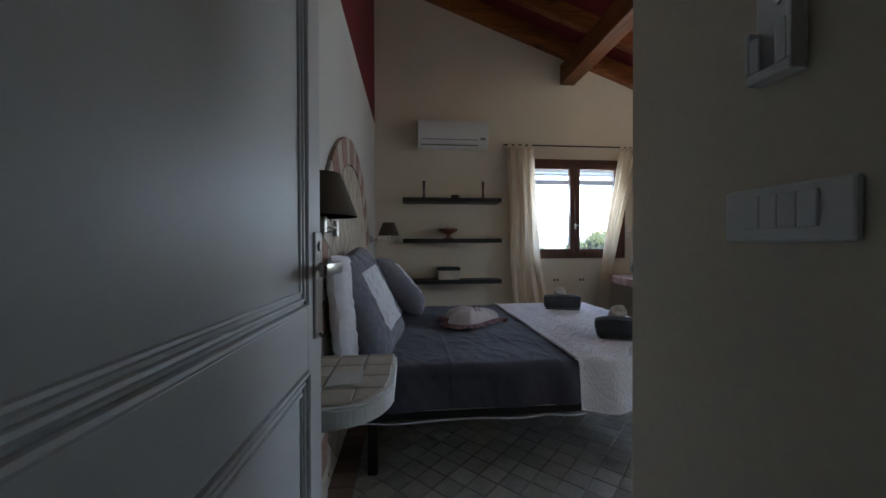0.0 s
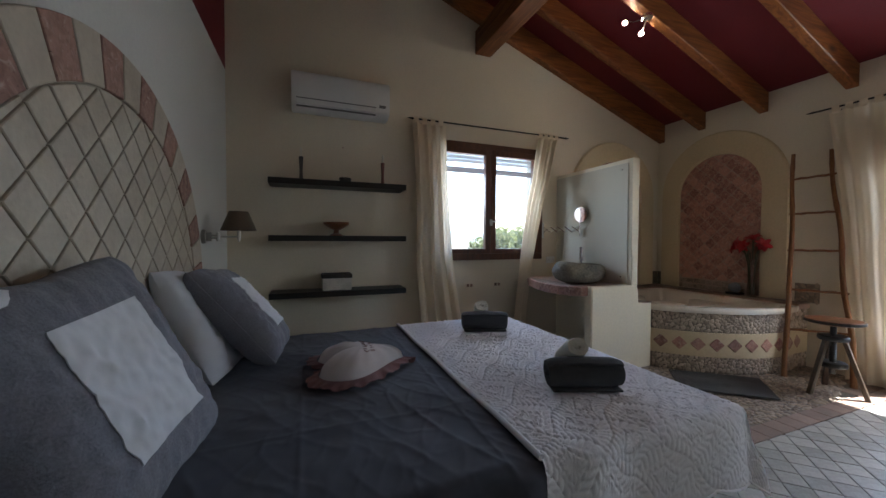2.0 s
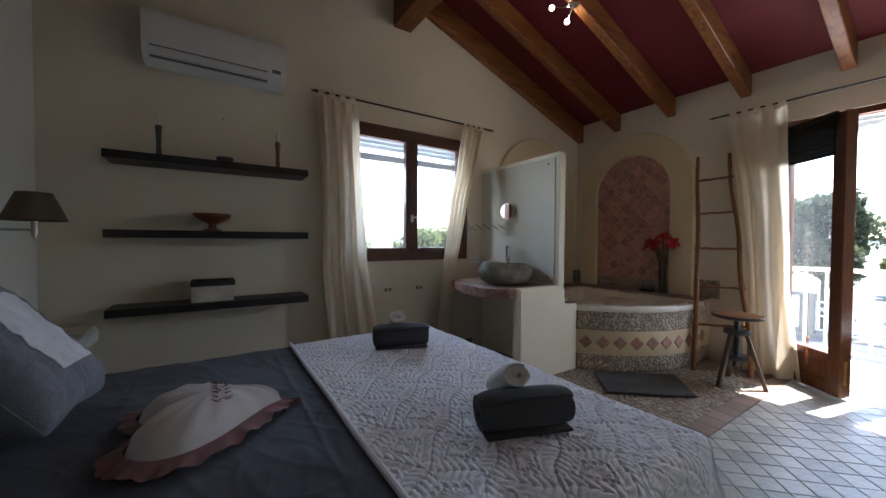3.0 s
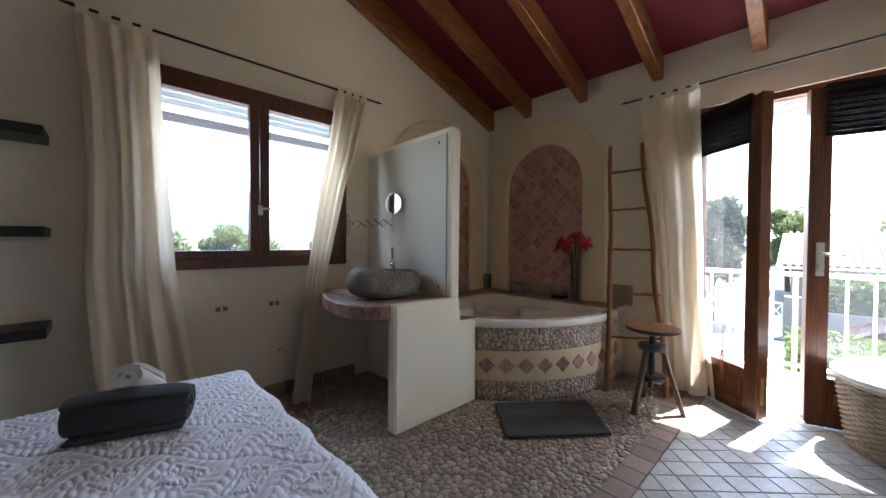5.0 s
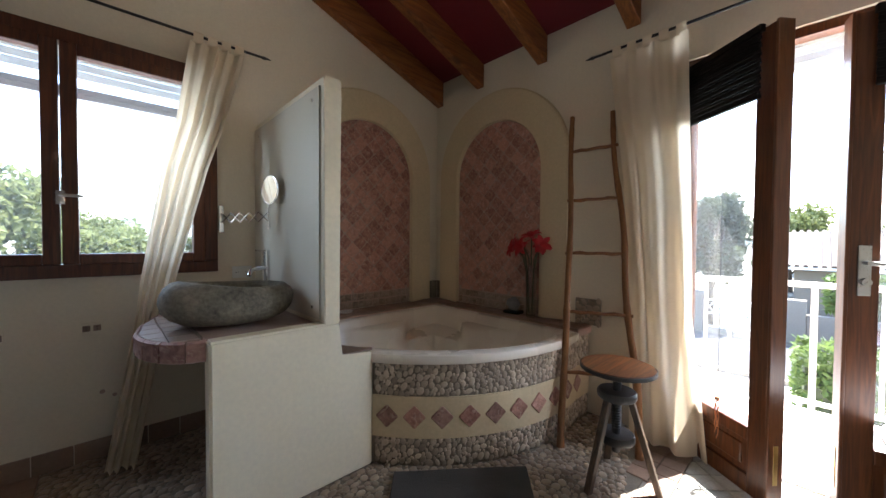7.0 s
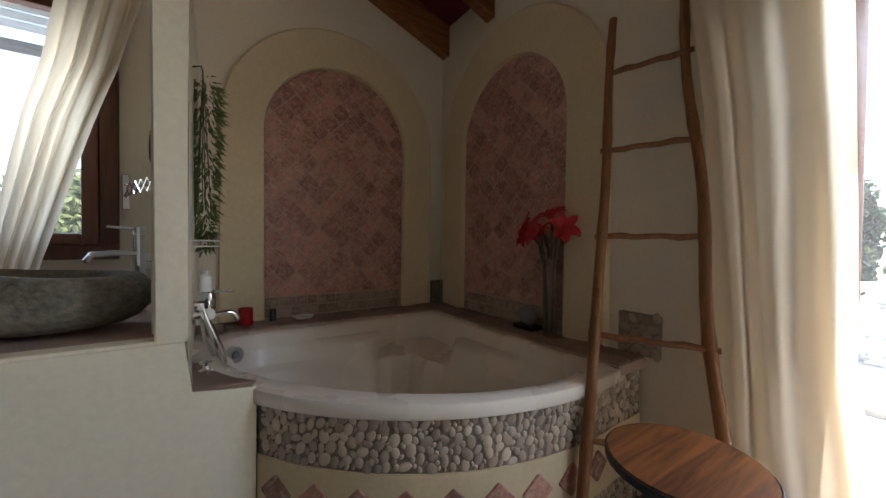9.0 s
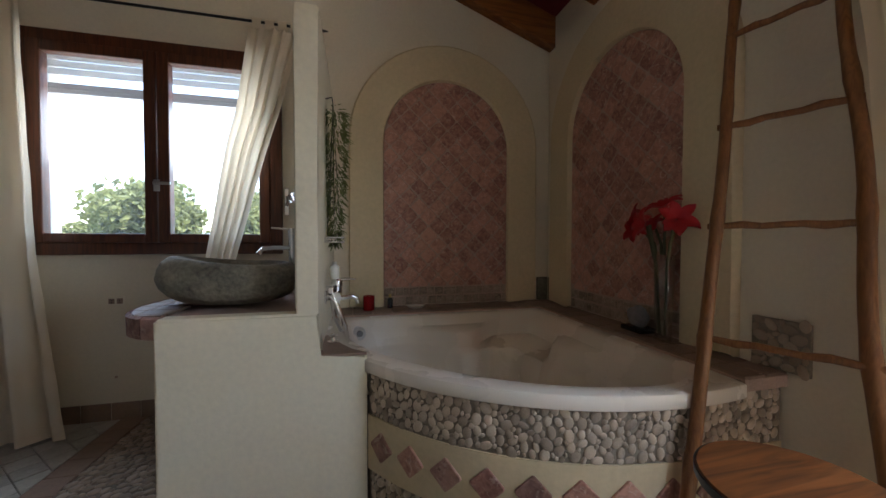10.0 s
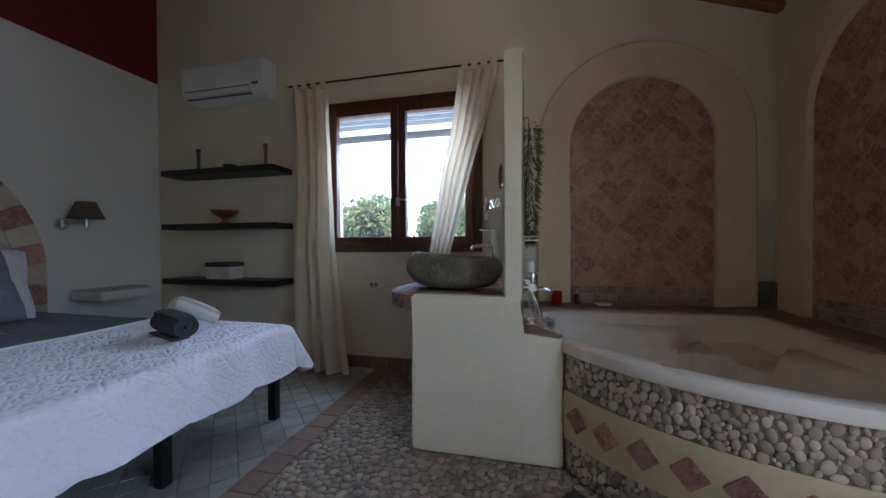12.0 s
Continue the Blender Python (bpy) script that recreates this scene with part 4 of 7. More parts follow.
def diamond_field(parent, hull, c, z, place, mat, depth, gap, rows, cols, side=S2, jitter=0.0, seed=1, worn=0.0):
    """Square tiles set on their points, cut to the outline."""
    rng = random.Random(seed)
    h = side / 2 - gap
    made = 0
    for i in range(-cols, cols + 1):
        for j in range(-rows, rows + 1):
            if (i + j) % 2:
                continue
            u, v = c + i * side / 2, z + j * side / 2
            tips = [(h + rng.uniform(-jitter, jitter), 0), (0, h + rng.uniform(-jitter, jitter)), (-h, 0), (0, -h)]
            if worn:
                # tumbled tiles have knocked-off corners of uneven size
                cut = []
                for k, (a, b) in enumerate(tips):
                    for q in (tips[k - 1], tips[(k + 1) % 4]):
                        f = worn * rng.uniform(0.5, 1.6)
                        cut.append((a + (q[0] - a) * f, b + (q[1] - b) * f))
                tips = cut
            p = clip_to([(u + a, v + b) for a, b in tips], hull)
            if len(p) > 2 and area2(p) > 4e-4:
                part("tile", slab2d(bmesh.new(), p, place, depth + rng.uniform(-0.001, 0.001), 0.004), mat, parent)
                made += 1
    return made


diamond_field(headboard, hull, HC, 0.81, on_west, "creamtile", 0.010, 0.005, 30, 26, seed=4)
arc, k = math.pi * RO + 2 * HZ, 0
step = 0.155
n = round(arc / step)
for k in range(n):
    s0, s1 = k * arc / n + 0.004, (k + 1) * arc / n - 0.004

    def at(s, r):
        if s < HZ:
            return HC - r, s
        if s > HZ + math.pi * RO:
            return HC + r, HZ - (s - HZ - math.pi * RO)
        a = math.pi - (s - HZ) / RO
        return HC + r * math.cos(a), HZ + r * math.sin(a)

    q = [at(s0 + (s1 - s0) * t / 4, RO) for t in range(5)] + [at(s1 - (s1 - s0) * t / 4, RI + 0.006) for t in range(5)]
    part("border_block", slab2d(bmesh.new(), q, on_west, 0.014, 0.004), "pinkblock" if k % 2 else "creamtile", headboard)

# ---- bed ----
BX0, BX1, BY0, BY1, TOP = 0.06, 2.235, 2.0, 3.80, 0.575
bed = thing("bed", (1.1, 2.9, 0), "double bed on black legs made up with dark linen", "bed")
part("mattress", box(BX0, BX1 - 0.05, BY0 + 0.03, BY1 - 0.03, 0.33, TOP - 0.025, 0.05, 4), "mattress", bed)
part("bed_base", box(BX0, BX1 - 0.12, BY0 + 0.07, BY1 - 0.05, 0.285, 0.34, 0.01), "blackmetal", bed)
for x0 in (0.22, 2.03):
    for y in (2.12, 3.135, 3.765):
        x = x0 + (0.06 if y > 3.5 and x0 > 1 else 0.0)
        part("leg", box(x - 0.025, x + 0.025, y - 0.025, y + 0.025, 0.0, 0.29, 0.004), "blackmetal", bed)


def hang(o, r=0.05, flare=0.10):
    """How far out and down a cloth goes that reaches o past an edge."""
    a = min(o / r, math.pi / 2)
    rest = max(0.0, o - r * math.pi / 2)
    return r * math.sin(a) + flare * rest, r * (1 - math.cos(a)) + rest


def drape(x0, x1, side, foot, lift, ripple, pattern, hem):
    """A cloth over the bed: points for (u, v) with x from x0 to x1 plus its fall at the foot."""
    wide = BY1 - BY0 + 2 * side

    def f(u, v):
        p, q = x0 + (x1 - x0 + foot) * u, BY0 - side + wide * v
        cut = hem(p, q)
        ox, oy = max(0.0, p - (BX1 - 0.055)), max(0.0, BY0 + 0.055 - q, q - (BY1 - 0.055))
        sy = -1 if q < (BY0 + BY1) / 2 else 1
        o = math.hypot(ox, oy)
        total = min(o, max(side, foot) + 0.01 + (0.08 * min(ox, oy) / o if o and sy < 0 else 0.0)) * cut
        both = min(ox, oy) / o if o else 0.0
        out, down = hang(total, flare=0.10 + (0.6 * both if sy > 0 else 0.22 * both))
        x = min(p, BX1 - 0.055) + (out * ox / o if o else 0)
        y = min(max(q, BY0 + 0.055), BY1 - 0.055) + (sy * out * oy / o if o else 0)
        z = TOP + lift - down
        wave = ripple * noise.noise(Vector((p * 4, q * 4, lift * 90))) + 0.4 * ripple * noise.noise(Vector((p * 13, q * 13, 3)))
        wave += pattern(p, q) * (1 - 0.45 * min(1.0, o / 0.1))
        fade = min(1.0, o / 0.1)
        fold = 0.012 * fade * math.sin(p * 17 + 2 * math.sin(p * 5)) if oy > ox else 0.014 * fade * math.sin(q * 15 + 2 * math.sin(q * 4))
        z += wave * (1 - fade)
        if oy >= ox:
            y += sy * (wave * fade + fold)
        else:
            x += wave * fade + fold
        return (x, y, max(z, 0.05))

    return f


def crease(p, q):
    w = 0.0
    for c in (0.62, 1.18):
        w += 0.004 * math.exp(-(((p - c) / 0.008) ** 2))
    w += 0.0035 * math.exp(-(((q - 2.42 - 0.02 * p) / 0.006) ** 2)) + 0.003 * math.exp(-(((q - 3.30) / 0.006) ** 2))
    ridge = 1 - abs(noise.noise(Vector((p * 5 + q * 2, q * 1.6, 5)))) * 2
    fine = 1 - abs(noise.noise(Vector((p * 11 - q * 4, q * 5, 9)))) * 2
    pull = 1 - abs(noise.noise(Vector((p * 9 + q * 7, q * 3 - p * 2, 21)))) * 2
    return 0.7 * w + 0.003 * max(0.0, ridge) ** 9 + 0.0022 * max(0.0, fine) ** 6 + 0.003 * max(0.0, pull) ** 10


sheet_bed = thing("bed_sheet", (0.7, 2.9, TOP), "charcoal cotton bedspread with soft creases over bed", "bedding")
part("cloth", sheet(180, 240, drape(BX0 + 0.01, 1.305, 0.225, -0.0, 0.0, 0.007, crease, lambda p, q: 1.0), 0.0), "sheet", sheet_bed, "", True)
part("hem", tube([(x, BY0 - 0.022 + 0.010 * math.sin(x * 17 + 2 * math.sin(x * 5)) * -1, 0.321) for x in np.linspace(BX0 + 0.02, 1.3, 30)], 0.004, 6), "linen", sheet_bed, "white hem")


def motif(p, q):
    """Raised quilting: plaited feather bands that wave between fields of sunburst stitching."""
    q2 = q + 0.018 * math.sin(p * 33)
    a, b = (p + q2) / 0.25, (p - q2) / 0.25
    fa, fb = a - math.floor(a), b - math.floor(b)
    da, db = min(fa, 1 - fa), min(fb, 1 - fb)
    edge = min(da, db)
    puff = 0.07 * noise.noise(Vector((p * 40, q * 40, 1.0)))
    if edge < 0.20:
        along, off = (b, fa if fa < 0.5 else fa - 1) if da < db else (a, fb if fb < 0.5 else fb - 1)
        rib = abs(math.sin(math.pi * (along * 6.5 + 4.2 * abs(off))))
        spine = math.exp(-((off / 0.018) ** 2))
        w = rib ** 0.6 * (1 - (abs(off) / 0.21) ** 4) - 0.9 * spine
    else:
        ang = math.atan2(fa - 0.5, fb - 0.5)
        rad = max(abs(fa - 0.5), abs(fb - 0.5)) / 0.3
        if rad < 0.62:
            w = abs(math.sin(7 * ang)) ** 0.6 * min(1.0, rad * 2.5) * 0.9
        elif rad < 0.74:
            w = 0.0
        else:
            w = abs(math.sin(math.pi * 6 * (fa + fb))) * 0.5 + abs(math.sin(math.pi * 6 * (fa - fb))) * 0.5
    return 0.0072 * (w - 0.5 + puff)


def scallop(p, q):
    s = q if p > BX1 - 0.055 else p
    return 0.90 + 0.10 * abs(math.cos(math.pi * s / 0.36))


quilt = thing("quilt", (1.7, 2.9, TOP), "pale lilac quilted coverlet with embossed leaf pattern", "bedding")
part("cloth", sheet(340, 460, drape(1.275, BX1, 0.29, 0.27, 0.011, 0.005, motif, scallop), 0.0), "quilt", quilt, "", True)
qf = drape(1.275, BX1, 0.29, 0.27, 0.011, 0.005, motif, scallop)
hem_q = [Vector(qf(k / 120, 0)) for k in range(121)] + [Vector(qf(1, k / 160)) for k in range(1, 161)] + [Vector(qf(1 - k / 120, 1)) for k in range(1, 121)]
part("hem", tube([p for p in hem_q], 0.0045, 6), "quilt", quilt, "", True)
part("rolled_edge", tube([(1.275, y, TOP + 0.011 + 0.003 * math.sin(y * 9)) for y in np.linspace(BY0 + 0.03, BY1 - 0.03, 40)], 0.010, 8), "quilt", quilt, "", True)


# ---- pillows ----


def relief(u, v, seed):
    """Creases that gather towards the seams, and the cloth's own pucker."""
    e = max(abs(u), abs(v))
    gather = noise.noise(Vector((math.atan2(v, u) * 9, e * 2, seed))) * e * e * (1 - e**6)
    ridge = max(0.0, 1 - 2.4 * abs(noise.noise(Vector((u * 2.5 + v, v * 2.5, seed + 7)))))
    return 0.007 * gather + 0.005 * ridge**3 * (1 - e**4) + 0.0022 * noise.noise(Vector((u * 24, v * 24, seed))) * (1 - e**8)


def pillow_mesh(w, h, t, seed, puff=0.42, n=64, wrinkle=0.02):
    """A soft pillow lying in its own xy plane, as one closed mesh."""
    bm = bmesh.new()
    rows = {}

    def height(u, v):
        e = max(0.0, (1 - u**4) * (1 - v**4)) ** puff
        return 0.5 * t * e

    for s in (1, -1):
        for i in range(n + 1):
            for j in range(n + 1):
                u, v = 2 * i / n - 1, 2 * j / n - 1
                rim = i in (0, n) or j in (0, n)
                if s < 0 and rim:
                    rows[s, i, j] = rows[1, i, j]
                    continue
                pin = 1 - 0.07 * (1 - abs(u)) ** 2 * abs(v) ** 3
                pin2 = 1 - 0.07 * (1 - abs(v)) ** 2 * abs(u) ** 3
                z = s * height(u, v) + wrinkle * t * noise.noise(Vector((u * 3, v * 3, seed + s))) * 1.2
                z += 0.35 * wrinkle * noise.noise(Vector((u * 9, v * 9, seed * 2 + s)))
                z += s * relief(u, v, seed)
                rows[s, i, j] = bm.verts.new((0.5 * w * u * pin2, 0.5 * h * v * pin, z))
        for i in range(n):
            for j in range(n):
                bm.faces.new([rows[s, a, b] for a, b in ((i, j), (i + 1, j), (i + 1, j + 1), (i, j + 1))][:: s])
    return bm, height


def pillow(name, label, m, w, h, t, mat, seed, panel=None):
    ob = thing(name, (0, 0, 0), label, "pillow", "bed pillows")
    bm, height = pillow_mesh(w, h, t, seed)
    part("cover", bm, mat, ob, "", True)
    if panel:
        u0, u1, v0, v1 = panel

        def f(a, b):
            u, v = u0 + (u1 - u0) * a, v0 + (v1 - v0) * b
            pin = 1 - 0.07 * (1 - abs(u)) ** 2 * abs(v) ** 3
            pin2 = 1 - 0.07 * (1 - abs(v)) ** 2 * abs(u) ** 3
            z = height(u, v) + 0.02 * t * noise.noise(Vector((u * 3, v * 3, seed + 1))) * 1.2 + 0.007 * noise.noise(Vector((u * 9, v * 9, seed * 2 + 1))) + relief(u, v, seed) + 0.004
            return (0.5 * w * u * pin2, 0.5 * h * v * pin, z)

        part("panel", sheet(44, 44, f, 0.003), "linen", ob, "white centre panel", True)
        rim = [(0.5 * w * 0.985 * u * (1 - 0.07 * (1 - abs(v)) ** 2 * abs(u) ** 3), 0.5 * h * 0.985 * v * (1 - 0.07 * (1 - abs(u)) ** 2 * abs(v) ** 3), 0.004) for u, v in [(-1 + 2 * k / 20, -1) for k in range(21)] + [(1, -1 + 2 * k / 20) for k in range(1, 21)] + [(1 - 2 * k / 20, 1) for k in range(1, 21)] + [(-1, 1 - 2 * k / 20) for k in range(1, 21)]]
        part("piping", tube(rim, 0.005, 6), "greypillow", ob, "", True)
    for c in ob.children:
        c.matrix_parent_inverse = Matrix()
    ob.matrix_world = m


def leaning(x, y, z, lean, spin, roll=0):
    """A pose in which a pillow's width runs along y, its height up, and its face looks into the room."""
    return Matrix.Translation((x, y, z)) @ Euler((0, 0, radians(spin))).to_matrix().to_4x4() @ Euler((0, radians(lean), 0)).to_matrix().to_4x4() @ Matrix(((0, 0, 1, 0), (1, 0, 0, 0), (0, 1, 0, 0), (0, 0, 0, 1))) @ pose(0, 0, 0, 0, 0, roll)


pillow("pillow", "white linen pillow standing against tiled headboard", leaning(0.095, 2.22, 0.855, -5, 0, 1), 0.72, 0.56, 0.12, "linen", 1)
pillow("pillow", "white linen pillow slumped against tiled headboard", leaning(0.19, 3.30, 0.81, -26, -4, -5), 0.70, 0.54, 0.17, "linen", 2)
pillow("pillow", "grey embossed pillow with white panel leaning upright", leaning(0.18, 2.245, 0.86, -24, -14, 8), 0.54, 0.60, 0.19, "greypillow", 3, (-0.46, 0.52, -0.56, 0.56))
pillow("pillow", "grey embossed pillow with white panel leaning sideways", leaning(0.335, 3.25, 0.835, -40, 1, -6), 0.50, 0.56, 0.20, "greypillow", 4, (-0.46, 0.50, -0.56, 0.58))


def heart_cushion():
    ob = thing("heart_cushion", (0.9, 2.96, TOP), "white heart-shaped cushion with mauve ruffle on bed", "cushion")
    cx, cy = 0.90, 2.96

    def rim(a):
        x, y = 16 * math.sin(a) ** 3, 13 * math.cos(a) - 5 * math.cos(2 * a) - 2 * math.cos(3 * a) - math.cos(4 * a)
        return Vector((-(y + 2.5) / 14.5 * 0.215, x / 16 * 0.22))

    n = 72
    bm = bmesh.new()
    rings = []
    for k in range(11):
        f = 1 - k / 11
        ring = []
        for i in range(n):
            p = rim(i * 2 * math.pi / n) * f
            pleat = (0.009 * math.sin(i * 1.57) + 0.006 * math.sin(i * 0.83 + 1)) * f**2
            h = 0.108 * max(0, 1 - f**2.6) ** 0.5 + pleat * (1 - f**8)
            ring.append(bm.verts.new((cx + p.x, cy + p.y, TOP + 0.012 + h)))
        rings.append(ring)
    for a, b in zip(rings, rings[1:]):
        for i in range(n):
            bm.faces.new((a[i], a[(i + 1) % n], b[(i + 1) % n], b[i]))
    bm.faces.new(rings[-1])
    bm.faces.new([bm.verts.new((v.co.x, v.co.y, TOP + 0.006)) for v in rings[0]])
    part("heart", bm, "heart", ob, "", True)

    def f(u, v):
        a = 2 * math.pi * u
        p = rim(a)
        d = p.normalized()
        w = 0.055 * v + 0.004 * v * math.sin(a * 47)
        z = TOP + 0.022 + v * (0.006 * math.sin(a * 19 + 2 * math.sin(3 * a)) + 0.003 * math.sin(a * 43 + math.sin(5 * a))) + 0.014 * (1 - v)
        return (cx + p.x + d.x * w, cy + p.y + d.y * w, max(z, TOP + 0.006))

    part("ruffle", sheet(300, 6, f, 0.002), "ruffle", ob, "mauve gathered ruffle", True)

    def top(px, py):
        p = Vector((px, py))
        best = min(range(n), key=lambda i: abs((math.atan2(p.y, p.x) - math.atan2(rim(i * 2 * math.pi / n).y, rim(i * 2 * math.pi / n).x) + math.pi) % (2 * math.pi) - math.pi))
        f = min(1.0, p.length / rim(best * 2 * math.pi / n).length)
        return (cx + px, cy + py, TOP + 0.0145 + 0.108 * max(0, 1 - f**2.6) ** 0.5)

    bm = bmesh.new()
    for k in range(5):
        y0 = -0.09 + 0.045 * k
        tube([top(0.02 + 0.012 * math.sin(y0 * 30 + j) - 0.02 * j / 4 * (k % 2 * 2 - 1), y0 + 0.035 * j / 4) for j in range(5)], 0.0014, 5, bm)
        for j in range(3):
            s = 0.018 * (1 if (k + j) % 2 else -1)
            tube([top(0.02 + 0.6 * s, y0 + 0.012 * j), top(0.02 + 1.5 * s, y0 + 0.012 * j + 0.010)], [0.0026, 0.001], 5, bm)
    part("embroidery", bm, "ruffle", ob, "dark mauve embroidered sprig", True)


heart_cushion()


def spiral(axis_len, r, turns, thick, squash, seed):
    """A rolled towel along its own x axis, resting at z = 0, with its free flap below."""
    pts = []
    steps = int(turns * 22)
    for k in range(steps + 1):
        a = -math.pi / 2 + 2 * math.pi * turns * k / steps
        rr = 0.012 + (r - 0.012) * k / steps
        pts.append((rr * math.cos(a), rr * math.sin(a) * squash))
    low = min(p[1] for p in pts)
    pts = [(y, z - low) for y, z in pts]

    def f(u, v):
        k = u * (len(pts) - 1)
        i = min(int(k), len(pts) - 2)
        s = k - i
        y = pts[i][0] * (1 - s) + pts[i + 1][0] * s
        z = pts[i][1] * (1 - s) + pts[i + 1][1] * s
        x = (v - 0.5) * axis_len * (1 + 0.03 * math.sin(u * 19 + seed))
        soft = 1 - 0.16 * abs(2 * v - 1) ** 5 * u
        y, z = y * soft, z * soft + 0.5 * (1 - soft) * r * squash
        return (x, y + 0.004 * noise.noise(Vector((x * 9, u * 20, seed))), z + 0.003 + 0.004 * noise.noise(Vector((x * 8, u * 14, seed + 4))))

    bm = sheet(len(pts) * 2, 14, f, thick)
    return bm


def towel_set(x, y, turn, seed):
    dark = thing("rolled_towel", (0, 0, 0), "charcoal rolled bath towel lying on quilt", "towel", "rolled towels")
    part("roll", spiral(0.31, 0.073, 3.6, 0.012, 0.93, seed), "darktowel", dark, "", True)
    part("flap", box(-0.145, 0.145, -0.062, 0.02, 0.0, 0.010, 0.0045), "darktowel", dark)
    for c in dark.children:
        c.matrix_parent_inverse = Matrix()
    dark.matrix_world = pose(x, y, TOP + 0.018, 0, 0, turn)
    white = thing("rolled_towel", (0, 0, 0), "cream rolled hand towel resting on charcoal towel", "towel", "rolled towels")
    part("roll", spiral(0.23, 0.062, 2.6, 0.013, 0.78, seed + 9), "whitetowel", white, "", True)
    for c in white.children:
        c.matrix_parent_inverse = Matrix()
    white.matrix_world = pose(x + 0.02, y + 0.085, TOP + 0.093, 0, 30, 66)


towel_set(1.74, 2.37, -20, 1)
towel_set(1.80, 3.38, -20, 2)
# ---- arched niches over the tub ----


def niche(name, c, half_out, half_in, top_out, top_in, place, seed):
    ob = thing(name, (0, 0, 0), "ochre plaster arch framing pink marble diamond tiles", "tiled niche", "tiled niches")
    low = 0.625
    inner = arch_outline(c, half_in, top_in - half_in, low, 28)
    outer = arch_outline(c, half_out, top_out - half_out, low, 28)
    bm = bmesh.new()
    n = len(inner)
    wob = lambda k: 0.005 * noise.noise(Vector((k * 0.6, seed, 0)))
    front_i = [bm.verts.new(place(u, v, 0.045)) for u, v in inset(inner, -0.006)]
    edge_i = [bm.verts.new(place(u, v, 0.034)) for u, v in inner]
    back_i = [bm.verts.new(place(u, v, 0.0)) for u, v in inner]
    front_o = [bm.verts.new(place(u, v, 0.045 + wob(k))) for k, (u, v) in enumerate(inset(outer, 0.012))]
    edge_o = [bm.verts.new(place(u, v, 0.034)) for u, v in outer]
    back_o = [bm.verts.new(place(u, v, 0.0)) for u, v in outer]
    for k in range(1, n):
        j = (k + 1) % n
        for a, b in ((back_i, edge_i), (edge_i, front_i), (front_i, front_o), (front_o, edge_o), (edge_o, back_o)):
            bm.faces.new((a[k], a[j], b[j], b[k]))
    part("arch_band", bm, "band", ob, "", True)
    bm = prism([place(u, v, 0.0) for u, v in inner], Vector(place(0, 0, 0.0085)) - Vector(place(0, 0, 0)))
    part("mortar", bm, "pinkgrout", ob)
    hull = arch_outline(c, half_in - 0.003, top_in - half_in, 0.755, 28)
    diamond_field(ob, hull, c, 1.40, lambda u, v, w: place(u, v, 0.004 + w), "pink", 0.007, 0.004, 26, 14, S2 * 0.86, 0.006, seed, 0.10)
    # a course of flat stones under the diamonds
    rng = random.Random(seed)
    for row in range(2):
        u = c - half_in + 0.006
        while u < c + half_in - 0.03:
            w = min(rng.uniform(0.05, 0.10), c + half_in - 0.006 - u)
            z0 = low + 0.004 + row * 0.063
            p = [(u, z0 + rng.uniform(0, 0.006)), (u + w - 0.006, z0 + rng.uniform(0, 0.006)), (u + w - 0.007, z0 + 0.058 - rng.uniform(0, 0.008)), (u + 0.002, z0 + 0.058 - rng.uniform(0, 0.008))]
            part("stone", slab2d(bmesh.new(), p, lambda a, b, d: place(a, b, 0.006 + d), 0.009, 0.006), "courses", ob)
            u += w
    return ob


niche("arched_niche", 4.372, 0.70, 0.467, 2.485, 2.235, lambda u, v, w: (u, YN - w, v), 11)
niche("arched_niche", 3.945, 0.68, 0.447, 2.495, 2.235, lambda u, v, w: (XE - w, u, v), 12)

# ---- half wall with partition ----
hw = thing("half_wall", (3.4, 3.69, 0), "cream plastered half wall stepping down to the tub", "half wall", kind="structure")
bm = prism([(3.012, 3.645, 0), (3.757, 3.645, 0), (3.757, 3.645, 0.622), (3.57, 3.645, 0.622), (3.57, 3.645, 0.80), (3.012, 3.645, 0.80)], (0, 0.085, 0))
bmesh.ops.bevel(bm, geom=list(bm.edges), offset=0.010, segments=2, affect="EDGES")
part("low_wall", bm, "halfwall", hw, "", True)
bm = prism([(3.487, 3.649, 0.79), (3.569, 3.649, 0.79), (3.569, 3.649, 1.93), (3.580, 3.649, 1.985), (3.575, 3.649, 1.996), (3.490, 3.649, 1.996), (3.486, 3.649, 1.985), (3.487, 3.649, 1.93)], (0, YN - 3.649, 0))
bmesh.ops.bevel(bm, geom=list(bm.edges), offset=0.006, segments=2, affect="EDGES")
part("partition", bm, "halfwall", hw, "tall thin partition", True)
part("lower_partition", box(3.49, 3.565, 3.73, YN, 0, 0.79), "halfwall", hw)
board = thing("splash_panel", (3.485, 4.2, 1.36), "smooth grey-green splash panel screwed to partition", "panel")
part("board", box(3.478, 3.486, 3.69, YN - 0.005, 0.815, 1.955, 0.001), "panel", board)
for y, z in ((3.76, 1.90), (4.62, 1.90), (3.76, 0.87), (4.62, 0.87)):
    part("screw", rod((3.472, y, z), (3.479, y, z), 0.008, seg=14), "chrome", board)

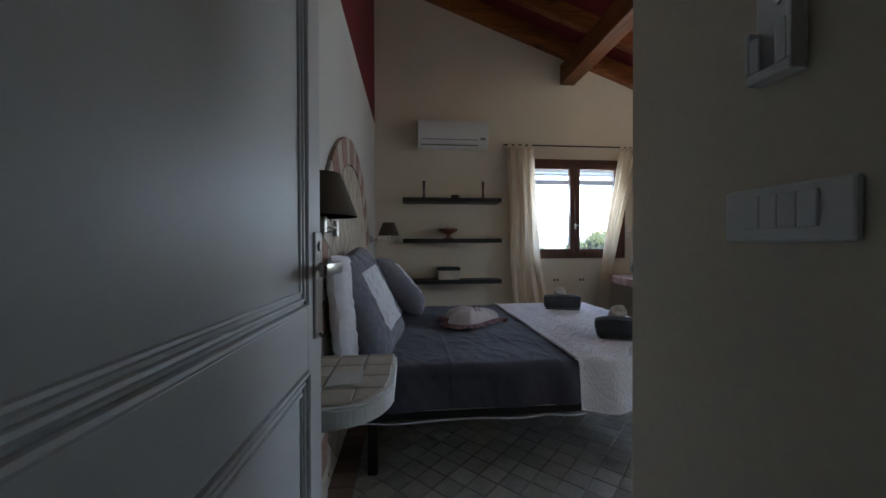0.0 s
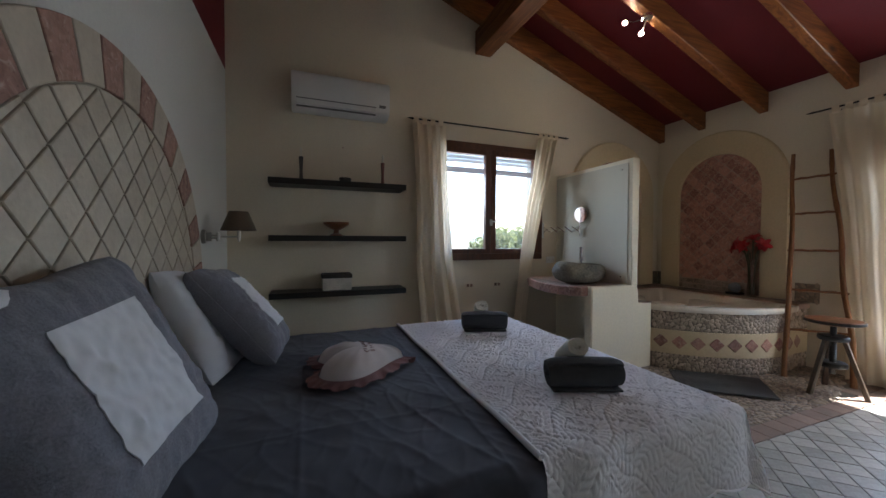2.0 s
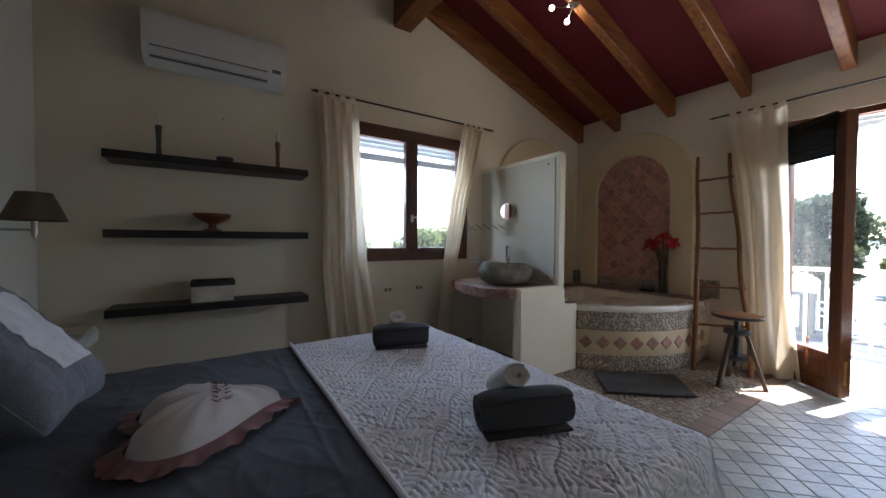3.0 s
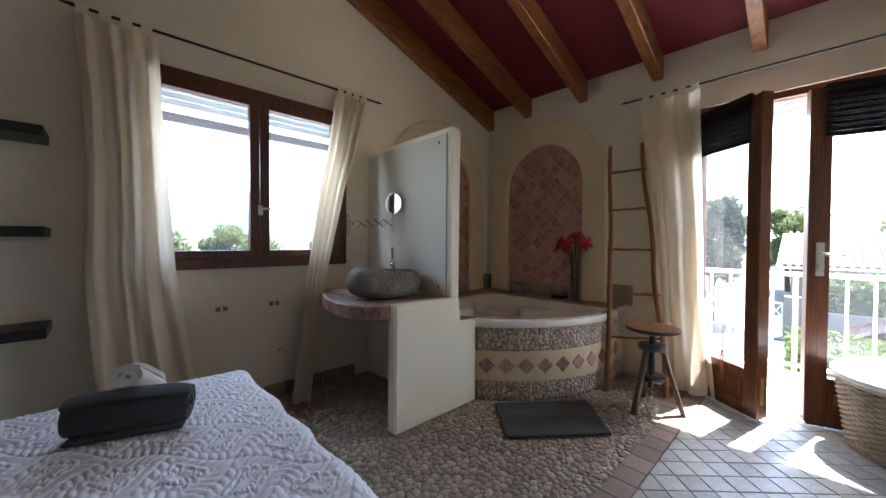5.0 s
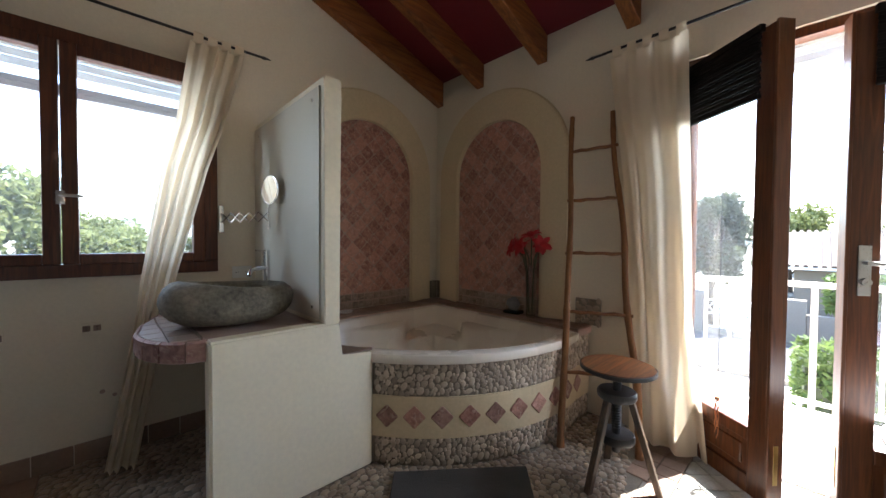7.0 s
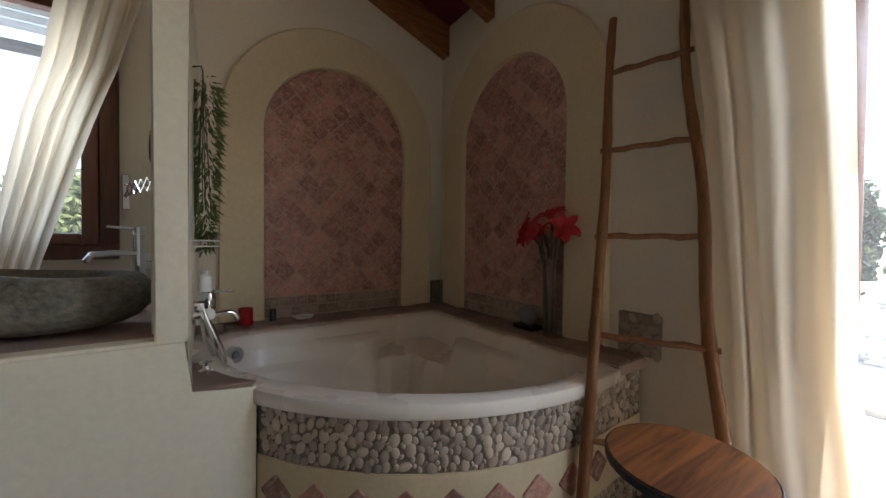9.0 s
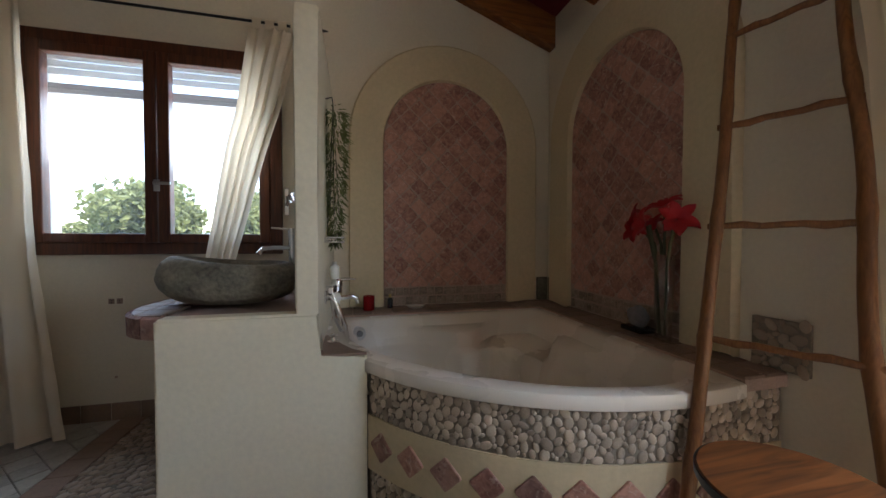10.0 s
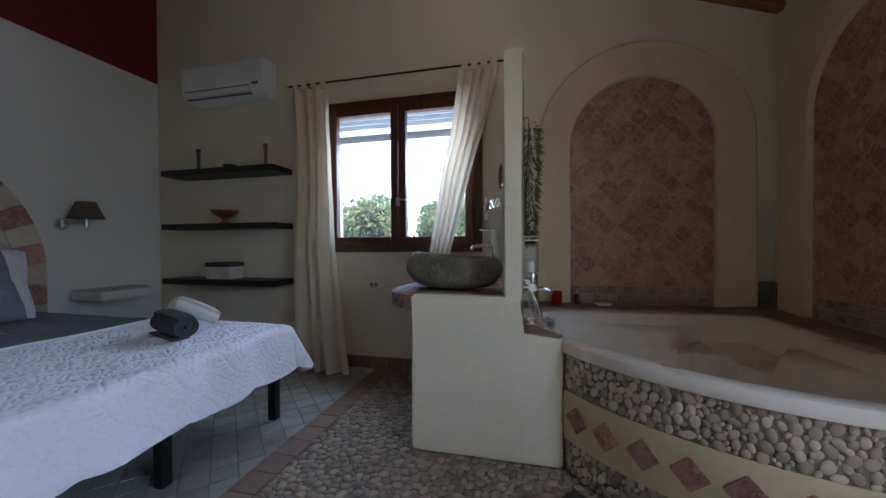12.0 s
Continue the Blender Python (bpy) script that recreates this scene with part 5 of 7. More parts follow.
# ---- washstand counter ----
counter = thing("counter", (3.2, 4.2, 0.8), "terracotta tiled washstand counter with rounded corner", "counter")
out = [(3.486, 3.732), (3.486, YN - 0.001), (3.02, YN - 0.001), (2.845, 4.20), (2.815, 4.00)]
out += [(2.815 + 0.197 * (1 - math.cos(a)), 4.00 - 0.30 * math.sin(a)) for a in (k * math.pi / 2 / 8 for k in range(1, 9))] + [(3.012, 3.732)]
bm = prism([(x, y, 0.715) for x, y in out], (0, 0, 0.075))
part("slab", bm, "pinkgrout", counter)
hull = inset(out, 0.006)
if sum(p[0] * q[1] - q[0] * p[1] for p, q in zip(hull, hull[1:] + hull[:1])) < 0:
    hull.reverse()
for i in range(8):
    for j in range(12):
        x, y = 2.80 + i * 0.102, 3.66 + j * 0.102
        p = clip_to([(x, y), (x + 0.096, y), (x + 0.096, y + 0.096), (x, y + 0.096)], hull)
        if len(p) > 2 and area2(p) > 3e-4:
            part("tile", slab2d(bmesh.new(), p, lambda u, v, w: (u, v, 0.79 + w), 0.012, 0.004), "terracotta", counter)
line = [(3.015, YN - 0.02), (2.845, 4.20), (2.815, 4.00)] + out[5:14]
run, path_pts = 0.0, [Vector((*p, 0)) for p in line]
lens = [0]
for a, b in zip(path_pts, path_pts[1:]):
    lens.append(lens[-1] + (b - a).length)


def along_line(s):
    for k in range(len(lens) - 1):
        if s <= lens[k + 1] or k == len(lens) - 2:
            f = (s - lens[k]) / (lens[k + 1] - lens[k])
            d = (path_pts[k + 1] - path_pts[k]).normalized()
            return path_pts[k].lerp(path_pts[k + 1], f), Vector((d.y, -d.x, 0)) * -1


n = round(lens[-1] / 0.10)
for k in range(n):
    s0, s1 = lens[-1] * k / n + 0.003, lens[-1] * (k + 1) / n - 0.003
    bm = bmesh.new()
    rows = []
    for t in range(4):
        p, d = along_line(s0 + (s1 - s0) * t / 3)
        if (p + d - Vector((3.3, 4.2, 0))).length < (p - d - Vector((3.3, 4.2, 0))).length:
            d = -d
        rows.append([bm.verts.new((p.x + d.x * w, p.y + d.y * w, z)) for w, z in ((0.0, 0.718), (0.012, 0.722), (0.013, 0.795), (0.0, 0.802))])
    for a, b in zip(rows, rows[1:]):
        for i in range(4):
            bm.faces.new((a[i], a[(i + 1) % 4], b[(i + 1) % 4], b[i]))
    bm.faces.new(rows[0])
    bm.faces.new(rows[-1])
    part("edge_tile", bm, "pinkblock", counter)


def stone_basin():
    ob = thing("stone_basin", (3.175, 3.985, 0.803), "hollowed dark river stone vessel basin", "basin")
    bm = bmesh.new()
    prof = [(0.0, 0.0), (0.45, 0.002), (0.70, 0.014), (0.86, 0.038), (0.96, 0.07), (1.0, 0.105), (0.98, 0.140), (0.92, 0.168), (0.83, 0.188), (0.74, 0.192), (0.67, 0.176), (0.63, 0.13), (0.52, 0.06), (0.30, 0.035), (0.0, 0.03)]
    seg = 48
    rings = []
    for r, z in prof:
        ring = []
        for k in range(seg):
            a = 2 * math.pi * k / seg
            c, s = math.cos(a), math.sin(a)
            w = 1 + 0.06 * noise.noise(Vector((c * 1.2, s * 1.2, z * 6))) + 0.02 * noise.noise(Vector((c * 5, s * 5, z * 30)))
            tilt = (-0.014 * c + 0.006 * math.sin(2 * a + 1)) * (z / 0.16)
            ring.append(bm.verts.new((3.175 + 0.292 * max(r, 1e-3) * c * w, 3.985 + 0.20 * max(r, 1e-3) * s * w, 0.803 + z + tilt)))
        rings.append(ring)
    for a, b in zip(rings, rings[1:]):
        for k in range(seg):
            bm.faces.new((a[k], a[(k + 1) % seg], b[(k + 1) % seg], b[k]))
    bm.faces.new(rings[0])
    bm.faces.new(rings[-1])
    part("bowl", bm, "stone", ob, "", True)
    part("drain", rod((3.175, 3.985, 0.833), (3.175, 3.985, 0.838), 0.022), "chrome", ob)


stone_basin()
tap = thing("basin_tap", (3.39, 4.19, 0.80), "tall chrome mixer tap behind stone basin", "tap")
bm = rod((3.39, 4.19, 0.80), (3.39, 4.19, 1.12), 0.02, seg=20)
rod((3.39, 4.19, 0.80), (3.39, 4.19, 0.81), 0.028, seg=20, bm=bm)
part("column", bm, "chrome", tap, "", True)
part("spout", tube([(3.39, 4.19, 1.045), (3.32, 4.11, 1.05), (3.275, 4.06, 1.045), (3.262, 4.045, 1.02)], [0.012, 0.011, 0.011, 0.010], 12), "chrome", tap, "", True)
bm = rod((3.39, 4.19, 1.122), (3.39, 4.19, 1.15), 0.02, seg=20)
tube([(3.39, 4.19, 1.142), (3.31, 4.10, 1.148)], [0.006, 0.005], bm=bm)
part("lever", bm, "chrome", tap, "", True)

# ---- swing-out shaving mirror ----
mirror = thing("shaving_mirror", (3.275, YN, 1.34), "round chrome mirror on extending scissor arm", "mirror")
part("wall_plate", box(3.26, 3.29, YN - 0.012, YN, 1.25, 1.43, 0.003), "chrome", mirror)
A, B = Vector((3.275, YN - 0.03, 1.345)), Vector((3.43, 4.27, 1.345))
cells = 5
for k in range(cells):
    p, q = A.lerp(B, k / cells), A.lerp(B, (k + 1) / cells)
    for s in (1, -1):
        bm = tube([p + Vector((0, 0, 0.03 * s)), q - Vector((0, 0, 0.03 * s))], 0.0045, 6)
        part("scissor_bar", bm, "chrome", mirror, "", True)
part("stem", rod((3.43, 4.265, 1.27), (3.43, 4.265, 1.43), 0.006), "chrome", mirror)
disc = lathe([(0.0, -0.006), (0.080, -0.006), (0.084, -0.002), (0.084, 0.004), (0.078, 0.005)], (0, 0, 0), 36)
ring_m = look((3.432, 4.25, 1.50), (2.462, 4.0, 1.50))
bm = disc
bmesh.ops.transform(bm, matrix=ring_m @ pose(0, 0, 0, 180), verts=bm.verts)
part("ring", bm, "chrome", mirror, "", True)
bm = bmesh.new()
bmesh.ops.create_circle(bm, cap_ends=True, segments=36, radius=0.078, matrix=ring_m @ pose(0, 0, -0.0065))
part("mirror_glass", bm, "mirror", mirror, "silvered mirror glass")

# ---- bathtub ----
A3, B3, C3 = Vector((3.757, 3.655)), Vector((4.235, 3.225)), Vector((4.99, 3.10))


def circle3(a, b, c):
    d = 2 * (a.x * (b.y - c.y) + b.x * (c.y - a.y) + c.x * (a.y - b.y))
    x = (a.length_squared * (b.y - c.y) + b.length_squared * (c.y - a.y) + c.length_squared * (a.y - b.y)) / d
    y = (a.length_squared * (c.x - b.x) + b.length_squared * (a.x - c.x) + c.length_squared * (b.x - a.x)) / d
    return Vector((x, y)), (a - Vector((x, y))).length


FC, FR = circle3(A3, B3, C3)
a0, a1 = math.atan2(A3.y - FC.y, A3.x - FC.x), math.atan2(C3.y - FC.y, C3.x - FC.x)
if a1 < a0:
    a1 += 2 * math.pi
if a1 - a0 > math.pi:
    a0, a1 = a0 + 2 * math.pi, a1
FRONT = FR * abs(a1 - a0)
END = XE - 0.02 - C3.x


def front(s, out=0.0):
    """The tub front: along the curve, then straight on to the balcony wall. Gives the place and the outward direction."""
    if s <= FRONT:
        a = a0 + (a1 - a0) * s / FRONT
        d = Vector((math.cos(a), math.sin(a)))
        p = FC + FR * d
    else:
        d = Vector((0.05, -1)).normalized()
        p = C3 + Vector((1, 0.0)) * (s - FRONT)
    return p + d * out, d


tub = thing("corner_bathtub", (4.4, 3.9, 0), "white acrylic corner bathtub with pebble front", "bathtub")
WRAP = FR * 0.66
outline = [front(-WRAP + (WRAP + FRONT) * k / 60)[0] for k in range(61)]
outline = [p for p in outline if p.y < 4.46]
west_end = outline[0].x
outline += [Vector((5.0, 3.10 + (4.47 - 3.10) * k / 30)) for k in range(1, 31)] + [Vector((4.97 - (4.97 - west_end - 0.02) * k / 30, 4.50)) for k in range(0, 31)]
mid_t = Vector((4.30, 3.80))


def window(v, a, b, soft):
    def step(x):
        x = min(1.0, max(0.0, x))
        return x * x * (3 - 2 * x)
    return step((v - a) / soft + 0.5) * step((b - v) / soft + 0.5)


def tub_ring(p, k, z_rim):
    """The place on one ring of the moulded tub, k from the outer rim (0) to the drain."""
    d = p - mid_t
    far = d.length
    d /= far
    turn = math.atan2(d.y, d.x) - math.pi / 4
    turn = abs((turn + math.pi) % (2 * math.pi) - math.pi)
    along, across = (d.x - d.y) * 0.7071, (d.x + d.y) * 0.7071
    short = 0.43 if across < 0 else 0.95
    oval = 1 / math.sqrt((along / 0.84) ** 2 + (across / short) ** 2)
    open_r = 1 / ((1 / oval) ** 18 + (1 / (far - 0.065)) ** 18) ** (1 / 18)
    seat, arm = window(turn, -1, 0.40, 0.26), window(turn, 0.42, 1.15, 0.26)
    arm *= min(1.0, max(0.0, (1.25 - turn) / 0.5))
    rings = (
        (far - 0.02, 0.552), (far + 0.008, 0.552), (far + 0.011, 0.556), (far + 0.011, 0.595), (far + 0.009, 0.600), (far + 0.003, 0.6025),
        (0.5 * (far + open_r), 0.603), (open_r + 0.012, 0.602), (open_r + 0.003, 0.598), (open_r - 0.006, 0.588),
        (open_r * (0.975 - 0.02 * arm), 0.560), (open_r * (0.965 - 0.03 * arm), 0.542), (open_r * (0.955 - 0.20 * arm), 0.530), (open_r * (0.945 - 0.23 * arm), 0.515),
        (open_r * (0.915 - 0.245 * arm), 0.445), (open_r * (0.905 - 0.25 * arm - 0.02 * seat), 0.432 + 0.03 * seat),
        (open_r * (0.88 - 0.25 * arm - 0.36 * seat), 0.418 + 0.030 * seat), (open_r * (0.865 - 0.25 * arm - 0.39 * seat), 0.40),
        (open_r * (0.78 - 0.24 * arm - 0.33 * seat), 0.24), (open_r * (0.70 - 0.22 * arm - 0.29 * seat), 0.195), (open_r * (0.55 - 0.2 * arm - 0.2 * seat), 0.182), (open_r * 0.12, 0.178))
    r, z = rings[k]
    return (mid_t.x + d.x * r, mid_t.y + d.y * r, z)


bm = bmesh.new()
loops = [[bm.verts.new(tub_ring(p, k, 0)) for p in outline] for k in range(22)]
m = len(outline)
for a, b in zip(loops, loops[1:]):
    for k in range(m):
        bm.faces.new((a[k], a[(k + 1) % m], b[(k + 1) % m], b[k]))
bm.faces.new(loops[-1])
part("shell", bm, "tub", tub, "", True)
near = min(outline, key=lambda p: abs(math.atan2(p.y - mid_t.y, p.x - mid_t.x) - 2.36))
cap = Vector(tub_ring(near, 12, 0))
inward = Vector((0.42, -0.90, 0.12)).normalized()
part("overflow", rod(cap - inward * 0.03, cap + inward * 0.020, 0.043, 0.040, 24), "steel", tub, "brushed overflow cap", True)
part("overflow_knob", rod(cap + inward * 0.018, cap + inward * 0.032, 0.020, 0.017, 20), "greyplastic", tub, "", True)
part("drain", lathe([(0.036, 0), (0.036, 0.004), (0.022, 0.006), (0.0, 0.003)], (4.25, 3.75, 0.18), 20), "chrome", tub, "", True)


def strip(z0, z1, out, s0=0.0, s1=FRONT + END, n=60):
    bm = bmesh.new()
    rows = []
    for k in range(n + 1):
        s = s0 + (s1 - s0) * k / n
        p, d = front(s, out)
        q, _ = front(s, -0.03)
        rows.append([bm.verts.new((*p, z0)), bm.verts.new((*p, z1)), bm.verts.new((*q, z1)), bm.verts.new((*q, z0))])
    for a, b in zip(rows, rows[1:]):
        for i in range(4):
            bm.faces.new((a[i], a[(i + 1) % 4], b[(i + 1) % 4], b[i]))
    bm.faces.new(rows[0])
    bm.faces.new(rows[-1])
    return bm


surround = thing("tub_surround", (4.3, 3.3, 0), "curved tub front of pebbles, ochre band and diamonds", "tub surround")
part("mortar_low", strip(0.0, 0.15, -0.010), "pebblegrout", surround)
part("mortar_high", strip(0.375, 0.55, -0.010, 0.0, FRONT), "pebblegrout", surround)
part("mortar_end", strip(0.375, 0.605, -0.010, FRONT + 0.006, FRONT + END, 4), "pebblegrout", surround)
part("ochre_band", strip(0.15, 0.375, -0.004), "band", surround)
s = 0.085
while s < FRONT + END - 0.05:
    p, d = front(s, -0.006)
    t = Vector((-d.y, d.x))
    h = 0.059
    bm = slab2d(bmesh.new(), [(h, 0.004), (0.004, h), (-0.004, h), (-h, 0.004), (-h, -0.004), (-0.004, -h), (0.004, -h), (h, -0.004)], lambda u, v, w, p=p, d=d, t=t: (p.x + t.x * u + d.x * w, p.y + t.y * u + d.y * w, 0.266 + v), 0.009, 0.004)
    part("diamond_tile", bm, "pinkblock" if round(s * 100) % 3 else "pink", surround)
    s += 0.150
# terracotta ledges
for x0, x1, y0, y1, z in ((3.57, XE, 4.49, YN, 0.60), (5.0, XE, 3.10, 4.49, 0.60)):
    part("ledge_bed", box(x0, x1, y0, y1, z - 0.03, z + 0.012), "pinkgrout", surround)
    nx, ny = max(1, round((x1 - x0) / 0.125)), max(1, round((y1 - y0) / 0.125))
    for i in range(nx):
        for j in range(ny):
            ax, bx = x0 + (x1 - x0) * i / nx + 0.003, x0 + (x1 - x0) * (i + 1) / nx - 0.003
            ay, by = y0 + (y1 - y0) * j / ny + 0.003, y0 + (y1 - y0) * (j + 1) / ny - 0.003
            part("ledge_tile", slab2d(bmesh.new(), [(ax, ay), (bx, ay), (bx, by), (ax, by)], lambda u, v, w, z=z: (u, v, z + 0.012 + w), 0.010, 0.004), "terracotta", surround)
flank = [(3.572, 3.732), (3.745, 3.732)] + [tuple(front(-WRAP * k / 12, 0.022)[0]) for k in range(1, 9)]
flank = [p for p in flank if p[0] > 3.571 and p[1] < 4.48]
flank.append((3.572, flank[-1][1]))
part("corner_fill", prism([(x, y, 0.0) for x, y in flank], (0, 0, 0.606)), "halfwall", surround)
lip = [(3.572, 3.647), (3.755, 3.647)] + flank[2:]
part("ledge_tile", slab2d(bmesh.new(), lip, lambda u, v, w: (u, v, 0.6225 + w), 0.011, 0.004), "terracotta", surround)
part("end_block", box(5.0, XE, 3.14, 4.49, 0.0, 0.50), "pebblegrout", surround)
corner_tile = thing("corner_stone", (5.15, 4.67, 0.62), "small dark stone tile set in the corner", "tile")
part("slab", box(XE - 0.10, XE - 0.012, YN - 0.02, YN, 0.625, 0.80, 0.004), "stone", corner_tile)
part("slab", box(XE - 0.012, XE, YN - 0.09, YN - 0.02, 0.625, 0.80, 0.003), "stone", corner_tile)
patch = thing("pebble_splashback", (XE, 3.12, 0.7), "small pebble splashback patch on wall", "splashback")
part("mortar", box(XE - 0.012, XE, 3.03, 3.215, 0.622, 0.805, 0.004), "pebblegrout", patch)

# ---- pebbles ----
RING = 10


def pebble_batch(items):
    """One mesh of many pebbles: each a place, two half axes, a lift direction and a height."""
    verts, faces = [], []
    for c, u, v, w, h in items:
        b = len(verts)
        for f, z in ((1.0, 0.0), (0.93, 0.55), (0.62, 0.9)):
            for k in range(RING):
                a = 2 * math.pi * k / RING
                verts.append(c + f * (math.cos(a) * u + math.sin(a) * v) + z * h * w)
        verts.append(c + h * w)
        for r in (0, 1):
            for k in range(RING):
                j = (k + 1) % RING
                faces.append((b + r * RING + k, b + r * RING + j, b + (r + 1) * RING + j, b + (r + 1) * RING + k))
        for k in range(RING):
            faces.append((b + 2 * RING + k, b + 2 * RING + (k + 1) % RING, b + 3 * RING))
    return verts, faces


def pebble_object(name, items, parent, mat="pebble"):
    verts, faces = pebble_batch(items)
    me = bpy.data.meshes.new(name)
    me.from_pydata([tuple(v) for v in verts], [], faces)
    me.polygons.foreach_set("use_smooth", [True] * len(me.polygons))
    me.materials.append(M[mat])
    ob = new(name, me)
    ob.parent = parent
    return tagged(ob, kind="stuff")


PEBBLES = []
for k in range(6):
    rng = random.Random(k)
    verts, faces = pebble_batch([(Vector((0, 0, 0)), Vector((1, 0, 0)), Vector((0.12 * rng.uniform(-1, 1), rng.uniform(0.56, 0.8), 0)), Vector((0, 0, 1)), 1.0)])
    me = bpy.data.meshes.new("pebble")
    me.from_pydata([tuple(v) for v in verts], [], faces)
    me.polygons.foreach_set("use_smooth", [True] * len(me.polygons))
    me.materials.append(M["pebble"])
    PEBBLES.append(me)


FLOOR_PEBBLES = [me.copy() for me in PEBBLES]
for me in FLOOR_PEBBLES:
    me.materials[0] = M["floorpebble"]


def pebble_part(parent, c, u, w, size, height, rng, kinds=PEBBLES):
    ob = new("pebble", rng.choice(kinds))
    ob.parent = parent
    x = u.normalized()
    y = w.cross(x)
    m = Matrix((x, y, w)).transposed().to_4x4()
    ob.matrix_local = Matrix.Translation(c) @ m @ Matrix.Diagonal((size, size, height, 1))


def scatter(a0, a1, b0, b1, step, rng, keep=lambda a, b: True):
    """Loosely packed places with sizes and turns, in the plane of the two ranges."""
    cell, placed, grid = step * 0.5, [], {}
    tries = int((a1 - a0) * (b1 - b0) / (step * step) * 40)
    for n in range(tries):
        a, b = rng.uniform(a0, a1), rng.uniform(b0, b1)
        r = step * (0.56 if n < tries * 0.05 else 0.46 if n < tries * 0.3 else 0.33 if n < tries * 0.65 else 0.24) * rng.uniform(0.85, 1.1)
        if not keep(a, b):
            continue
        i, j = int(a / step), int(b / step)
        if any((a - p) ** 2 + (b - q) ** 2 < (0.86 * (r + s)) ** 2 for di in (-1, 0, 1) for dj in (-1, 0, 1) for p, q, s in grid.get((i + di, j + dj), ())):
            continue
        grid.setdefault((i, j), []).append((a, b, r))
        placed.append((a, b, r))
    return placed


rng = random.Random(21)
wall_pebbles = []
for low, high in ((0.004, 0.152), (0.374, 0.552)):
    for s, z, r in scatter(0.02, FRONT + END - 0.02, low + 0.010, high - 0.010, 0.034, rng):
        p, d = front(s, -0.012)
        wall_pebbles.append((p, d, z, r))
for s, z, r in scatter(FRONT + 0.02, FRONT + END - 0.02, 0.552, 0.60, 0.048, rng):
    p, d = front(s, -0.012)
    wall_pebbles.append((p, d, z, r))
wall_pebbles.sort(key=lambda e: abs(e[0].x - 4.1) + 0.4 * (e[2] < 0.2))
rest = []
for k, (p, d, z, r) in enumerate(wall_pebbles):
    w = Vector((d.x, d.y, 0)).normalized()
    t = Vector((-w.y, w.x, 0))
    ang = rng.gauss(0.25, 0.6)
    u = Vector((0, 0, 1)) * math.cos(ang) + t * math.sin(ang)
    c = Vector((p.x, p.y, z))
    if k < 300:
        pebble_part(surround, c - Vector(surround.location), u, w, r * 1.22, 0.0085, rng)
    else:
        rest.append((c - Vector(surround.location), u * r * 1.22, w.cross(u) * r * 0.86, w, 0.0085))
if rest:
    pebble_object("pebble_rest", rest, surround)
for a, b, r in scatter(3.042, 3.205, 0.632, 0.797, 0.038, rng):
    pebble_part(patch, Vector((XE - 0.012, a, b)) - Vector(patch.location), Vector((0, math.sin(a * 99), math.cos(a * 99))), Vector((-1, 0, 0)), r * 1.2, 0.007, rng, FLOOR_PEBBLES)


def pebbly(x, y):
    if x < 2.48 or y < 2.61 or x > XE - 0.02 or y > YN - 0.02:
        return False
    if x > 4.45 and y < 2.61 + (x - 4.45) * 0.30:
        return False
    if y > 3.64 and x > 3.0 and (y < 3.74 or x > 3.48):
        return False
    if x > 3.74 and (Vector((x, y)) - FC).length < FR and y > 3.09:
        return False
    return not (x > 4.95 and y > 3.09)


zone = thing("pebble_floor", (3.6, 3.1, 0), "mosaic floor of flat river pebbles set in mortar", "pebble floor", kind="structure")
part("mortar", box(2.47, XE, 2.60, YN, -0.0075, -0.002), "floormortar", zone)
found = scatter(2.48, XE, 2.61, YN, 0.041, rng, pebbly)
found.sort(key=lambda e: (e[0] - 3.75) ** 2 + (e[1] - 2.95) ** 2)
rest = []
for k, (x, y, r) in enumerate(found):
    a = rng.gauss(0.6, 0.7)
    u = Vector((math.cos(a), math.sin(a), 0))
    c = Vector((x, y, -0.004)) - Vector(zone.location)
    h = rng.uniform(0.007, 0.0105)
    if k < 300:
        pebble_part(zone, c, u, Vector((0, 0, 1)), r * 1.2, h, rng, FLOOR_PEBBLES)
    else:
        v = Vector((-u.y, u.x, 0))
        rest.append((c, u * r * 1.2, v * r * 0.9, Vector((0, 0, 1)), h))
pebble_object("pebble_rest", rest, zone, "floorpebble")

# ---- tub fittings ----
mix = thing("bath_mixer", (3.57, 4.04, 0.8), "chrome wall bath mixer with hand shower", "bath mixer")
bm = bmesh.new()
for y in (3.965, 4.115):
    rod((3.57, y, 0.815), (3.578, y, 0.815), 0.034, seg=20, bm=bm)
    rod((3.575, y, 0.815), (3.625, y, 0.815), 0.019, seg=18, bm=bm)
rod((3.622, 3.945, 0.815), (3.622, 4.135, 0.815), 0.024, seg=20, bm=bm)
part("body", bm, "chrome", mix, "", True)
part("cartridge", lathe([(0.0, 0.80), (0.024, 0.80), (0.026, 0.83), (0.024, 0.845), (0.027, 0.85), (0.027, 0.885), (0.022, 0.893), (0.0, 0.894)], (3.622, 4.04, 0), 20), "chrome", mix, "", True)
part("lever", tube([(3.622, 4.04, 0.887), (3.66, 4.04, 0.893), (3.715, 4.03, 0.892)], [0.009, 0.007, 0.005], 10), "chrome", mix, "", True)
part("spout", tube([(3.622, 4.04, 0.80), (3.65, 4.045, 0.797), (3.69, 4.055, 0.80), (3.71, 4.06, 0.795), (3.722, 4.062, 0.78), (3.726, 4.063, 0.762)], [0.013, 0.012, 0.012, 0.012, 0.012, 0.011], 12), "chrome", mix, "", True)
